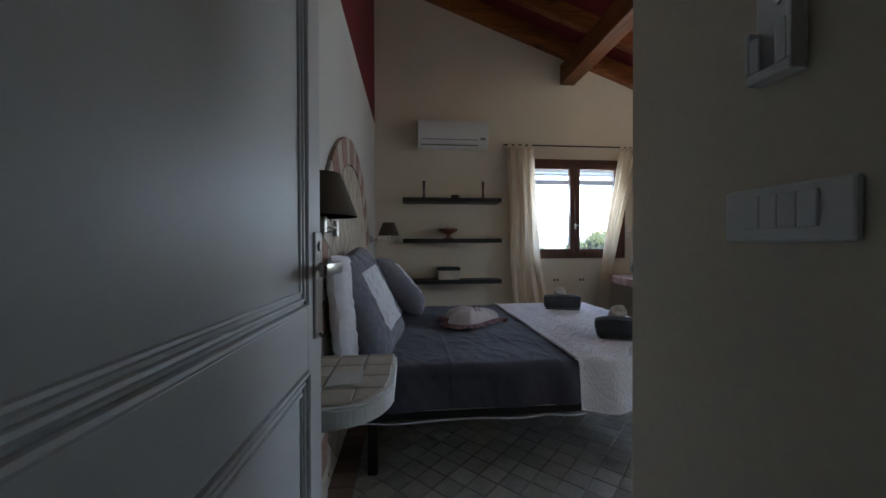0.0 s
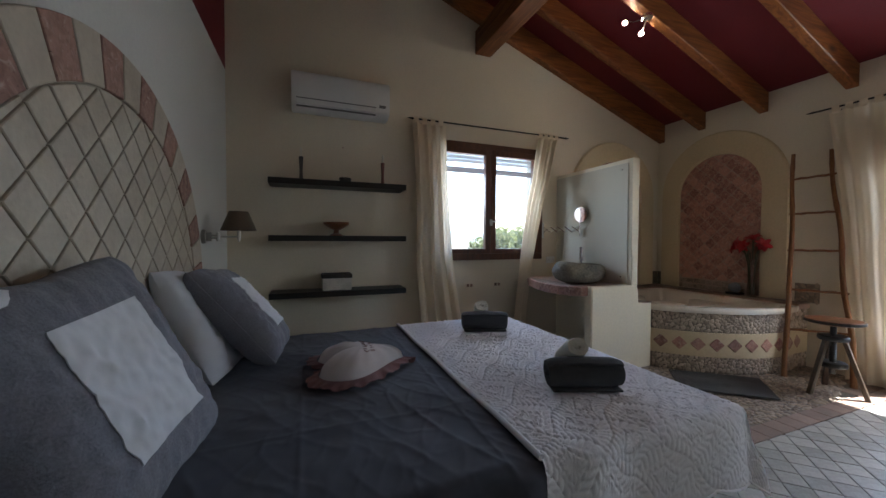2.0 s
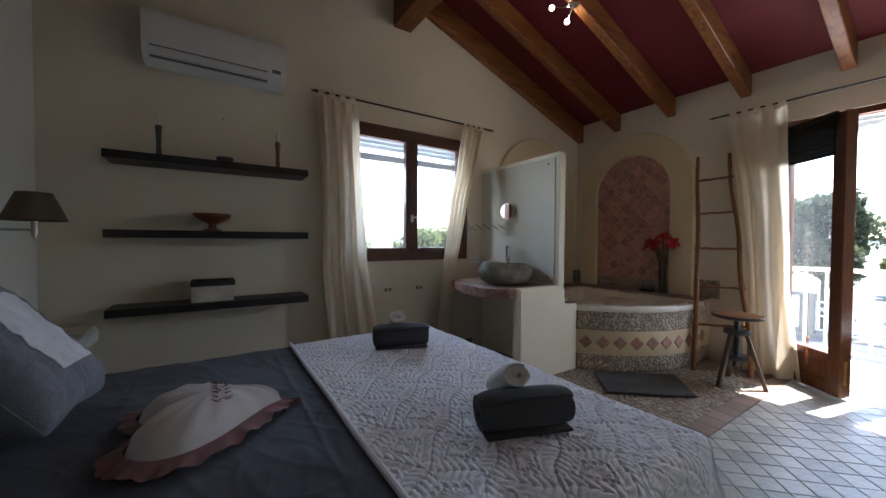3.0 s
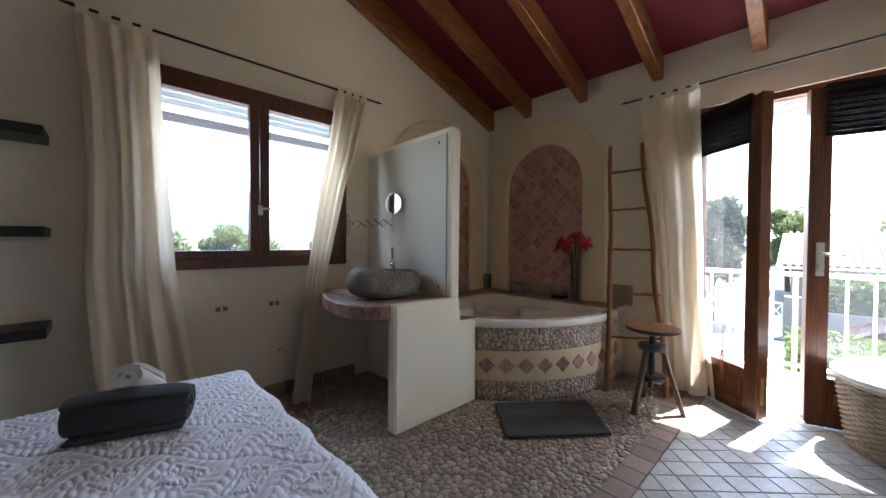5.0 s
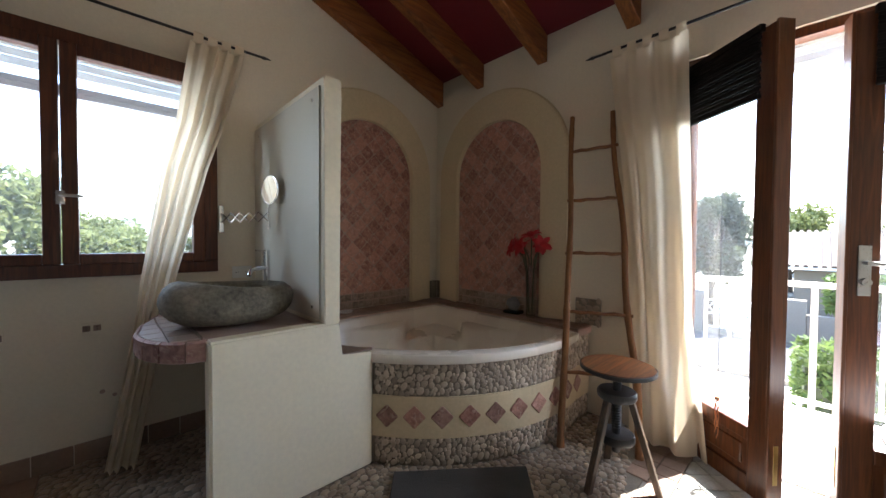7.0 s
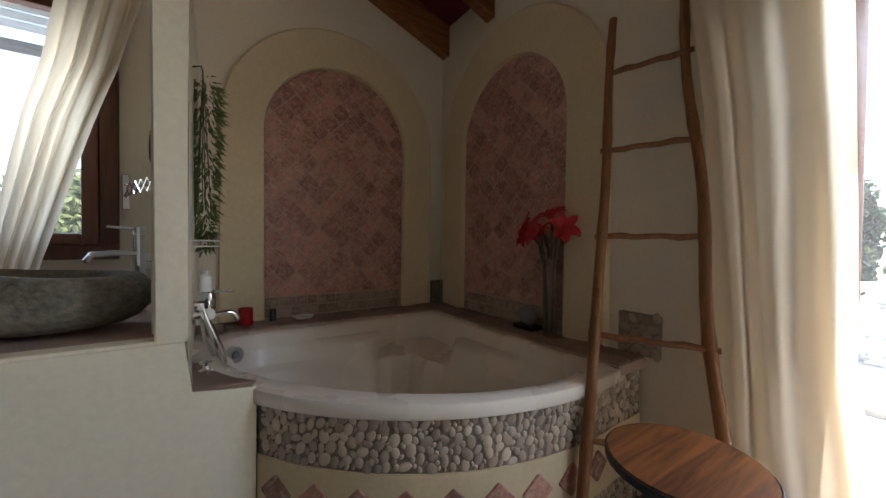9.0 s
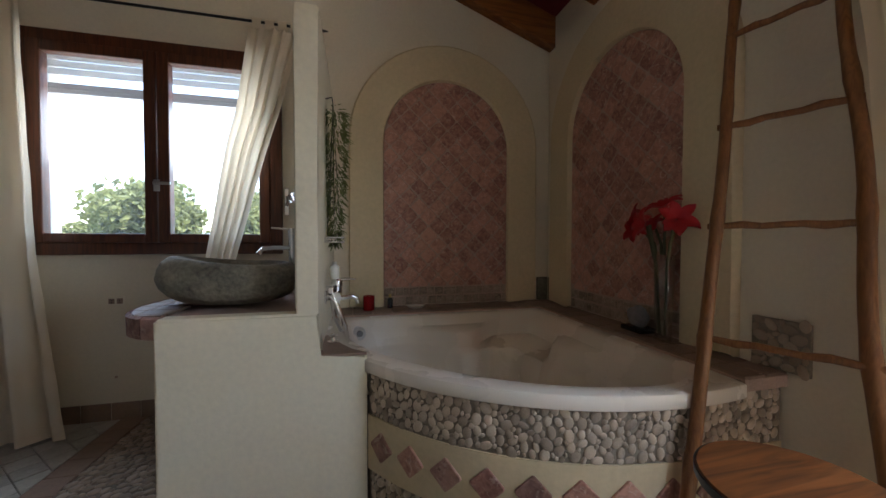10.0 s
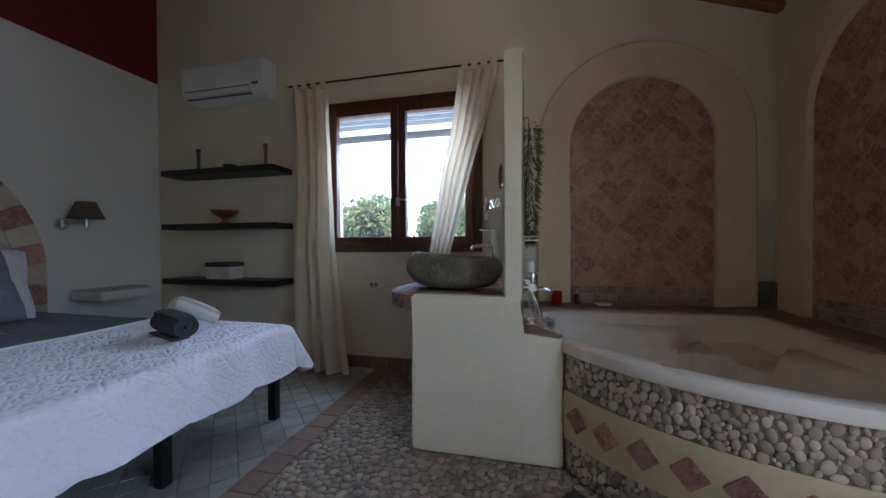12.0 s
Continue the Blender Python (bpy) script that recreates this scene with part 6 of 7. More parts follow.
bm = tube([(3.60, 3.955, 0.86), (3.615, 3.955, 0.80), (3.64, 3.96, 0.73), (3.665, 3.968, 0.66), (3.678, 3.975, 0.61)], [0.009, 0.012, 0.014, 0.013, 0.008], 12)
part("hand_shower", bm, "chrome", mix, "", True)
bm = rod((3.575, 3.955, 0.855), (3.61, 3.955, 0.855), 0.015, seg=16)
rod((3.598, 3.94, 0.845), (3.598, 3.97, 0.845), 0.012, seg=14, bm=bm)
part("shower_holder", bm, "chrome", mix, "", True)
part("hose", tube([(3.622, 4.04, 0.79), (3.635, 4.03, 0.74), (3.652, 4.01, 0.68), (3.655, 3.99, 0.64), (3.64, 3.975, 0.645), (3.61, 3.96, 0.72), (3.60, 3.955, 0.80), (3.60, 3.955, 0.86)], 0.0065, 8), "steel", mix, "", True)
knob = thing("diverter_knob", (3.615, 3.83, 0.633), "small chrome diverter knob on tiled ledge", "knob")
part("knob", lathe([(0.024, 0), (0.024, 0.005), (0.012, 0.008), (0.010, 0.022), (0.020, 0.028), (0.020, 0.034), (0.0, 0.036)], (3.615, 3.83, 0.633), 20), "chrome", knob, "", True)
rack = thing("soap_rack", (3.57, 3.98, 1.09), "chrome soap dish fixed to partition", "soap dish")
bm = box(3.57, 3.66, 3.93, 4.04, 1.075, 1.082, 0.002)
tube([(3.572, 3.93, 1.10), (3.66, 3.93, 1.10), (3.66, 4.04, 1.10), (3.572, 4.04, 1.10)], 0.004, bm=bm)
part("tray", bm, "chrome", rack, "", True)
part("bracket", rod((3.569, 3.985, 1.085), (3.60, 3.985, 1.085), 0.012), "chrome", rack)
bottle = thing("soap_bottle", (3.60, 4.03, 0.895), "clear soap bottle standing on the mixer", "bottle")
part("body", lathe([(0.0, 0), (0.022, 0), (0.022, 0.06), (0.010, 0.072), (0.010, 0.085), (0.0, 0.086)], (3.612, 4.04, 0.894), 16), "ceramic", bottle, "", True)


def hanging_plant():
    ob = thing("hanging_plant", (3.60, 4.08, 1.1), "trailing green bamboo-leaf garland hung on partition", "plant")
    r = random.Random(6)
    part("hook", tube([(3.569, 4.08, 1.80), (3.60, 4.08, 1.81), (3.605, 4.08, 1.785)], 0.003, 6), "blackmetal", ob)
    for k in range(6):
        a = r.uniform(0, 6.28)
        end = r.uniform(1.06, 1.25)
        pts = [(3.605 + 0.028 * math.cos(a) * q / 6, 4.08 + 0.045 * math.sin(a) * q / 6 - (0.05 * (q / 6) ** 2 if k == 1 else 0), 1.79 - (1.79 - end) * q / 6) for q in range(7)]
        part("vine", tube(pts, 0.0018, 5), "stem", ob)
    verts, faces = [], []
    for k in range(800):
        z = 1.06 + 0.70 * r.random() ** 0.9
        w = 0.016 + 0.05 * math.sin(math.pi * min(1, (1.80 - z) / 0.9 + 0.25))
        a = r.uniform(0, 6.28)
        c = Vector((3.612 + 0.6 * w * math.cos(a), 4.08 + w * math.sin(a), z))
        d = Vector((math.cos(a) * 0.7, math.sin(a), r.uniform(-1.3, 0.1))).normalized()
        side = d.cross(Vector((r.uniform(-1, 1), r.uniform(-1, 1), 1))).normalized()
        ln, wd = r.uniform(0.03, 0.065), r.uniform(0.003, 0.0062)
        b = len(verts)
        up = side.cross(d) * 0.004
        verts += [c, c + d * ln * 0.5 + side * wd + up, c + d * ln, c + d * ln * 0.5 - side * wd + up]
        faces += [(b, b + 1, b + 2), (b, b + 2, b + 3)]
    for v in verts:
        if v.x < 3.575:
            v.x = 3.575
    me = bpy.data.meshes.new("leaves")
    me.from_pydata([tuple(v) for v in verts], [], faces)
    me.materials.append(M["vineleaf"])
    leaves = new("leaves", me)
    leaves.parent = ob
    leaves.matrix_parent_inverse = Matrix.Translation(-ob.location)
    tagged(leaves, kind="stuff")


hanging_plant()
candle = thing("candle", (3.80, 4.60, 0.622), "red glass candle jar on tiled ledge", "candle")
part("jar", lathe([(0.0, 0), (0.036, 0), (0.038, 0.004), (0.038, 0.095), (0.034, 0.095), (0.033, 0.07), (0.0, 0.068)], (3.80, 4.60, 0.622), 20), "redglass", candle, "", True)
bott = thing("small_bottle", (3.945, 4.64, 0.622), "small dark glass bottle with amber cap", "bottle")
part("body", lathe([(0.0, 0), (0.019, 0), (0.019, 0.06), (0.010, 0.072), (0.0, 0.073)], (3.945, 4.64, 0.622), 14), "cardark", bott, "", True)
part("cap", lathe([(0.009, 0.073), (0.009, 0.095), (0.0, 0.096)], (3.945, 4.64, 0.622), 12), "brass", bott, "", True)
soap = thing("soap_dish", (4.12, 4.62, 0.622), "white ceramic soap dish on tiled ledge", "soap dish")
part("dish", lathe([(0.0, 0.0), (0.05, 0), (0.062, 0.014), (0.058, 0.016), (0.045, 0.008), (0.0, 0.007)], (4.12, 4.62, 0.622), 24, squash=0.7), "ceramic", soap, "", True)


def flower_vase():
    x, y, z = 5.10, 3.53, 0.622
    vase = thing("glass_vase", (x, y, z), "tall smoked glass vase on tiled tub ledge", "vase")
    part("body", lathe([(0.0, 0.0), (0.034, 0.0), (0.036, 0.01), (0.045, 0.40), (0.042, 0.40), (0.033, 0.02), (0.0, 0.018)], (x, y, z), 24), "vaseglass", vase, "", True)
    fl = thing("red_amaryllis", (x, y, z + 0.02), "bunch of red amaryllis flowers in glass vase", "flowers")
    r = random.Random(8)
    heads = [(-0.05, -0.10, 0.56), (0.0, 0.0, 0.61), (-0.04, 0.10, 0.57), (0.0, 0.155, 0.52), (-0.09, 0.03, 0.54), (0.02, -0.06, 0.53), (0.015, 0.07, 0.52)]
    for n, (hx, hy, hz) in enumerate(heads):
        top = Vector((x + hx * 0.8, y + hy, z + hz))
        foot = (x + hx * 0.15, y + hy * 0.15, z + 0.03) if n in (0, 2, 4) else (x + hx * 0.3, y + hy * 0.3, z + 0.40)
        part("stem", tube([foot, (x + hx * 0.4, y + hy * 0.35, z + (0.36 if n in (0, 2, 4) else 0.45)), tuple(top - Vector((hx, hy, 0)) * 0.15)], 0.0065, 7), "stem", fl, "", True)
        out = Vector((hx - 0.05, hy * 1.2, 0.05 + r.uniform(-0.05, 0.06))).normalized()
        sx = out.orthogonal().normalized()
        sy = out.cross(sx)
        for k in range(6):
            a = k * math.pi / 3 + r.uniform(-0.15, 0.15)
            d = math.cos(a) * sx + math.sin(a) * sy
            side = out.cross(d)
            ln, wd = r.uniform(0.07, 0.085), r.uniform(0.022, 0.029)

            def f(u, v, top=top, d=d, side=side, ln=ln, wd=wd, out=out):
                w = wd * math.sin(math.pi * min(0.98, 0.12 + 0.86 * u)) ** 0.8
                s = 2 * v - 1
                return top + out * (0.045 * math.sin(u * 1.5) - 0.02 * u**3) + d * (0.006 + ln * u**1.2) + side * w * s + out * 0.006 * s * s

            part("petal", sheet(6, 4, f, 0.001), "petal", fl, "", True)


flower_vase()
rock = thing("ornament_stone", (5.13, 3.71, 0.622), "grey ornamental stone on dark slate base", "ornament")
bm = bmesh.new()
bmesh.ops.create_icosphere(bm, subdivisions=3, radius=1)
for v in bm.verts:
    k = 1 + 0.25 * noise.noise(v.co * 1.7)
    v.co = Vector((5.125 + v.co.x * 0.035 * k, 3.71 + v.co.y * 0.06 * k, 0.70 + v.co.z * 0.055 * k))
part("stone", bm, "greystone", rock, "", True)
part("base", box(5.08, 5.175, 3.64, 3.78, 0.622, 0.648, 0.006), "cardark", rock)

# ---- bamboo ladder ----


def ladder():
    ob = thing("bamboo_ladder", (4.85, 2.9, 0), "brown bamboo ladder leaning on wall beside tub", "ladder")
    a0, a1 = Vector((4.645, 3.02, 0.0)), Vector((5.055, 3.185, 2.06))
    b0, b1 = Vector((4.86, 2.66, 0.0)), Vector((5.15, 2.965, 2.065))
    for p, q, s in ((a0, a1, 1.0), (b0, b1, 2.0)):
        pts, rad = [], []
        for k in range(33):
            t = k / 32
            bend = 0.008 * math.sin(t * 7 * s + s) + 0.004 * math.sin(t * 15 + s)
            pts.append(p.lerp(q, t) + Vector((bend * 0.4, bend, 0)))
            rad.append((0.0215 if k % 6 else 0.0245) - 0.006 * t)
        part("stile", tube(pts, rad, 12), "bamboo", ob, "", True)
    for z, dz in ((0.42, 0.03), (0.775, -0.01), (1.136, -0.005), (1.475, 0.03), (1.81, 0.055)):
        p = a0.lerp(a1, z / 2.06)
        q = b0.lerp(b1, (z + dz * 0.4) / 2.065)
        d = (q - p).normalized() * 0.02
        pts = [(p - d).lerp(q + d, k / 8) + Vector((0, 0, 0.003 * math.sin(k * 2.2 + z * 9))) for k in range(9)]
        part("rung", tube(pts, [0.0125 if k in (2, 6) else 0.0105 for k in range(9)], 10), "bamboo", ob, "", True)


ladder()


def stool():
    x, y = 4.57, 2.69
    ob = thing("swivel_stool", (x, y, 0), "round wooden screw stool with blackened frame", "stool")
    part("seat", lathe([(0.0, 0.562), (0.15, 0.562), (0.168, 0.57), (0.172, 0.582), (0.168, 0.594), (0.0, 0.598)], (x, y, 0), 40), "seatwood", ob, "worn brown wooden seat", True)
    part("seat_rim", lathe([(0.1735, 0.572), (0.1745, 0.59), (0.172, 0.591), (0.172, 0.571)], (x, y, 0), 40), "ironwood", ob, "", True)
    part("screw", rod((x, y, 0.16), (x, y, 0.563), 0.02, seg=14), "ironwood", ob, "", True)
    for k in range(14):
        part("thread", lathe([(0.020, 0), (0.0235, 0.004), (0.020, 0.008)], (x, y, 0.28 + k * 0.013), 14), "ironwood", ob)
    part("collar", lathe([(0.0, 0.43), (0.085, 0.43), (0.092, 0.44), (0.092, 0.46), (0.085, 0.47), (0.0, 0.47)], (x, y, 0), 28), "ironwood", ob, "", True)
    part("lower_disc", lathe([(0.0, 0.215), (0.08, 0.215), (0.086, 0.225), (0.086, 0.245), (0.08, 0.255), (0.0, 0.255)], (x, y, 0), 28), "ironwood", ob, "", True)
    for fx, fy in ((4.39, 2.75), (4.605, 2.50), (4.74, 2.80)):
        d = Vector((fx - x, fy - y, 0)).normalized()
        t = Vector((-d.y, d.x, 0)) * 0.017
        top, foot = Vector((x, y, 0.435)) + d * 0.062, Vector((fx, fy, 0.0))
        up = Vector((0, 0, 1)).cross(t).normalized() * 0.014
        bm = bmesh.new()
        ring = [[bm.verts.new(p + a * t + b * up) for a, b in ((1, 1), (-1, 1), (-1, -1), (1, -1))] for p in (top, foot + Vector((0, 0, 0.0)))]
        bm.faces.new(ring[0])
        bm.faces.new(ring[1])
        for i in range(4):
            bm.faces.new((ring[0][i], ring[0][(i + 1) % 4], ring[1][(i + 1) % 4], ring[1][i]))
        bmesh.ops.bevel(bm, geom=list(bm.edges), offset=0.003, segments=1, affect="EDGES")
        part("leg", bm, "legwood", ob)


stool()
rug = thing("bath_mat", (3.9, 3.1, 0.012), "dark grey terry bath mat on pebble floor", "bath mat")
q = [Vector((3.487, 3.153, 0)), Vector((3.981, 2.745, 0)), Vector((4.313, 3.047, 0)), Vector((3.783, 3.478, 0))]


def rugf(u, v):
    p = q[0].lerp(q[1], v).lerp(q[3].lerp(q[2], v), u)
    return (p.x, p.y, 0.015 + 0.003 * noise.noise(Vector((p.x * 9, p.y * 9, 0))) + 0.002 * math.cos(2 * math.pi * 2 * u) * (1 if abs(v - 0.5) < 0.46 else 0.5))


part("terry", sheet(60, 60, rugf, 0.009), "mat", rug, "", True)
edge_pts = [rugf(k / 20, 0) for k in range(21)] + [rugf(1, k / 20) for k in range(1, 21)] + [rugf(1 - k / 20, 1) for k in range(1, 21)] + [rugf(0, 1 - k / 20) for k in range(1, 21)]
part("hem", tube([(p[0], p[1], p[2] + 0.002) for p in edge_pts], 0.006, 6), "mat", rug, "", True)


def wicker_chair():
    cx, cy = 4.98, 1.43
    ob = thing("wicker_chair", (cx, cy, 0), "pale wicker tub chair with white seat cushion", "chair")
    seg = 56

    def radius(z):
        return 0.315 + 0.055 * min(1, z / 0.40)

    part("core", lathe([(0.30, 0.02), (0.36, 0.38), (0.0, 0.39)], (cx, cy, 0), 40), "wicker", ob, "", True)
    for k in range(27):
        z = 0.015 + k * 0.0145
        pts = []
        for i in range(seg + 1):
            a = 2 * math.pi * i / seg
            r = radius(z) + 0.008 * (1 if (i + k) % 2 else -1)
            pts.append((cx + r * math.cos(a), cy + r * math.sin(a), z + 0.002 * math.sin(i)))
        part("weave", tube(pts, 0.0072, 5), "wicker", ob, "", True)
    part("seat_rim", tube([(cx + 0.372 * math.cos(2 * math.pi * i / 40), cy + 0.372 * math.sin(2 * math.pi * i / 40), 0.412) for i in range(41)], 0.016, 8), "wicker", ob, "", True)

    def back(u, k):
        a = radians(-105) + radians(125) * u
        return a

    for k in range(24):
        z = 0.42 + k * 0.0145
        pts = []
        for i in range(31):
            a = back(i / 30, k)
            r = 0.36 + 0.03 * (z - 0.42) + 0.007 * (1 if (i + k) % 2 else -1)
            pts.append((cx + r * math.cos(a), cy + r * math.sin(a), z))
        part("back_weave", tube(pts, 0.0072, 5), "wicker", ob, "", True)
    part("back_rim", tube([(cx + 0.372 * math.cos(back(i / 30, 0)), cy + 0.372 * math.sin(back(i / 30, 0)), 0.775) for i in range(31)], 0.017, 8), "wicker", ob, "", True)
    bm = lathe([(0.0, 0.40), (0.33, 0.40), (0.375, 0.425), (0.378, 0.45), (0.33, 0.482), (0.18, 0.49), (0.0, 0.492)], (cx - 0.02, cy + 0.02, 0), 40)
    cush = thing("seat_cushion", (cx, cy, 0.40), "round white seat cushion on wicker chair", "cushion")
    part("pad", bm, "cushion", cush, "", True)


wicker_chair()


def spot():
    x, y = 3.47, 3.565
    zc = roof(x) - 0.205
    ob = thing("ceiling_spotlight", (x, 3.515, zc), "twin ceiling spotlight with lit bulbs on rafter", "spotlight")
    part("canopy", rod((x, 3.515, zc + 0.005), (x, 3.515, zc - 0.02), 0.045, 0.045, 24), "chrome", ob, "", True)
    for tip in (Vector((3.36, 3.65, 3.205)), Vector((3.55, 3.64, 3.145))):
        root = Vector((x, 3.515, zc - 0.02))
        part("arm", tube([root, root.lerp(tip, 0.6) + Vector((0, 0, -0.01)), tip + Vector((0, 0, 0.02))], 0.006, 8), "chrome", ob, "", True)
        d = (Vector((1.5, 1.8, 1.2)) - tip).normalized()
        bm = rod(tip - d * 0.03, tip + d * 0.02, 0.016, 0.026, 18)
        head = part("head", bm, "chrome", ob, "", True)
        bm = bmesh.new()
        bmesh.ops.create_uvsphere(bm, u_segments=14, v_segments=10, radius=0.019, matrix=Matrix.Translation(tip + d * 0.022))
        part("bulb", bm, "bulb", head, "lit bulb", True)


spot()

# ---- floor pieces ----
TS = 0.115


def floor_tiles():
    rng = random.Random(2)
    regions = [[(0.142, YS), (XE, YS), (XE, 2.468), (0.142, 2.468)], [(0.142, 2.468), (2.328, 2.468), (2.328, YN), (0.142, YN)], [(0.142, -1.5), (0.89, -1.5), (0.89, YS), (0.142, YS)]]
    r2 = math.sqrt(0.5)
    h = TS / 2 - 0.0024
    full = finish("floor_tile", slab2d(bmesh.new(), [(h, -h), (h, h), (-h, h), (-h, -h)], lambda u, v, w: (u, v, w - 0.008), 0.0095, 0.003), "tile")
    near, far_v, far_f = 0, [], []
    todo = []
    for i in range(-60, 80):
        for j in range(-60, 80):
            cx, cy = 3.36 + (i + j) * TS * r2, 2.13 + (j - i) * TS * r2
            if not (-0.1 < cx < XE + 0.1 and -1.6 < cy < YN + 0.1):
                continue
            todo.append((cx, cy))
    todo.sort(key=lambda c: (c[0] - 3.9) ** 2 + (c[1] - 1.9) ** 2)
    corners = [(h, -h), (h, h), (-h, h), (-h, -h)]
    for cx, cy in todo:
        sq = [(cx + (u + v) * r2, cy + (v - u) * r2) for u, v in corners]
        for hull in regions:
            p = clip_to(sq, hull)
            if len(p) < 3 or area2(p) < 2e-4:
                continue
            whole = area2(p) > 0.999 * (2 * h) ** 2
            lift = rng.uniform(-0.0008, 0.0008)
            if near < 300 and whole:
                ob = new("tile", full)
                ob.parent = floor
                ob.location = (cx, cy, lift)
                ob.rotation_euler = (0, 0, radians(-45))
                near += 1
            else:
                b = len(far_v)
                n = len(p)
                far_v += [(u, v, -0.008) for u, v in p] + [(u, v, 0.0 + lift) for u, v in p] + [(u, v, 0.0015 + lift) for u, v in inset(p, 0.003)]
                for k in range(n):
                    m = (k + 1) % n
                    far_f += [(b + k, b + m, b + n + m, b + n + k), (b + n + k, b + n + m, b + 2 * n + m, b + 2 * n + k)]
                far_f.append(tuple(b + 2 * n + k for k in range(n)))
    me = bpy.data.meshes.new("tile_rest")
    me.from_pydata(far_v, [], far_f)
    me.materials.append(M["tile"])
    ob = new("tile_rest", me)
    ob.parent = floor
    tagged(ob, kind="stuff")


floor_tiles()
border = thing("tile_border", (3.4, 2.5, 0), "terracotta tile border round the pebble floor", "tile border", kind="structure")
for k in range(15):
    x = 2.47 + 0.1415 * k
    part("border_tile", slab2d(bmesh.new(), [(x, 2.472), (x + 0.138, 2.472), (x + 0.138, 2.598), (x, 2.598)], lambda u, v, w: (u, v, w - 0.008), 0.011, 0.004), "terracotta", border)
for k in range(16):
    y = 2.472 + 0.1405 * k
    part("border_tile", slab2d(bmesh.new(), [(2.332, y), (2.466, y), (2.466, min(y + 0.137, YN)), (2.332, min(y + 0.137, YN))], lambda u, v, w: (u, v, w - 0.008), 0.011, 0.004), "terracotta", border)
for k in range(6):
    x = 4.592 + 0.1015 * k
    for j in range(3):
        y = 2.472 + 0.11 * j
        if j and y > 2.50 + (x - 4.45) * 0.36:
            continue
        part("border_tile", slab2d(bmesh.new(), [(x, y), (min(x + 0.098, XE), y), (min(x + 0.098, XE), y + 0.106), (x, y + 0.106)], lambda u, v, w: (u, v, w - 0.008), 0.0115 + 0.0004 * j, 0.004), "terracotta", border)
for k in range(34):
    y = YS - 0.3 + 0.12 * k
    if y < YN - 0.1:
        part("border_tile", slab2d(bmesh.new(), [(0.002, y), (0.138, y), (0.138, y + 0.116), (0.002, y + 0.116)], lambda u, v, w: (u, v, w - 0.008), 0.011, 0.004), "terracotta", border)

# ---- outdoors ----
GZ = -2.1
base = thing("house_base", (2.6, 1.7, GZ), "rendered lower storey under the bedroom", "house base", kind="structure")
part("masonry", box(-0.3, XE + 0.3, -1.6, YN + 0.3, GZ, -0.25), "render", base)
bal = thing("balcony_floor", (6.0, 1.5, -0.05), "pale tiled balcony slab in full sun", "balcony", kind="structure")
part("slab", box(XE + 0.3, 6.55, -1.5, 4.6, -0.22, -0.04, 0.006), "balcony", bal)
rail = thing("balcony_railing", (6.45, 1.5, -0.04), "white painted metal balcony railing", "railing")
for z0, z1, w in ((0.885, 0.925, 0.022), (0.03, 0.06, 0.014)):
    part("rail_bar", box(6.45 - w, 6.45 + w, -1.45, 4.55, z0, z1, 0.004), "whitepaint", rail)
for k in range(37):
    y = -1.34 + 0.16 * k
    post = k % 6 == 3
    r = 0.018 if post else 0.011
    part("post" if post else "baluster", box(6.45 - r, 6.45 + r, y - r, y + r, -0.04 if post else 0.06, 0.885, 0.003, 1), "whitepaint", rail)

ground = thing("ground", (0, 0, GZ), "dry pale ground reaching the horizon", "ground", kind="structure")
bm = bmesh.new()
bmesh.ops.create_grid(bm, x_segments=2, y_segments=2, size=2500, matrix=Matrix.Translation((0, 0, GZ)))
part("soil", bm, "earth", ground)
road = thing("road", (15, 0, GZ), "grey asphalt street below the balcony", "road", kind="structure")
part("surface", box(14.2, 18.6, -60, 60, GZ + 0.0, GZ + 0.012), "asphalt", road)
pav = thing("pavement", (10, 0, GZ), "pale paved forecourt below the balcony", "pavement", kind="structure")
part("surface", box(5.6, 14.0, -20, 20, GZ + 0.0, GZ + 0.02), "balcony", pav)
kerb = thing("kerb", (14.1, 0, GZ), "pale concrete kerb along the street", "kerb", kind="structure")
part("stone", box(14.0, 14.2, -60, 60, GZ, GZ + 0.14, 0.02), "render", kerb)


def leaf_cloud(name, count, place, size, rng, parent, mat="leaf"):
    verts, faces = [], []
    for k in range(count):
        c = place(rng)
        n = Vector((rng.gauss(0, 1), rng.gauss(0, 1), rng.gauss(0.5, 1))).normalized()
        u = n.orthogonal().normalized()
        u.rotate(Matrix.Rotation(rng.uniform(0, 6.28), 3, n))
        v = n.cross(u)
        s = size * rng.uniform(0.6, 1.4)
        b = len(verts)
        verts += [c - u * s, c + v * s * 0.5 + n * s * 0.15, c + u * s, c - v * s * 0.5 + n * s * 0.15]
        faces += [(b, b + 1, b + 2), (b, b + 2, b + 3)]
    me = bpy.data.meshes.new(name)
    me.from_pydata([tuple(v) for v in verts], [], faces)
    me.materials.append(M[mat])
    ob = new(name, me)
    ob.parent = parent
    ob.matrix_parent_inverse = Matrix.Translation(-parent.location)
    return tagged(ob, kind="stuff")


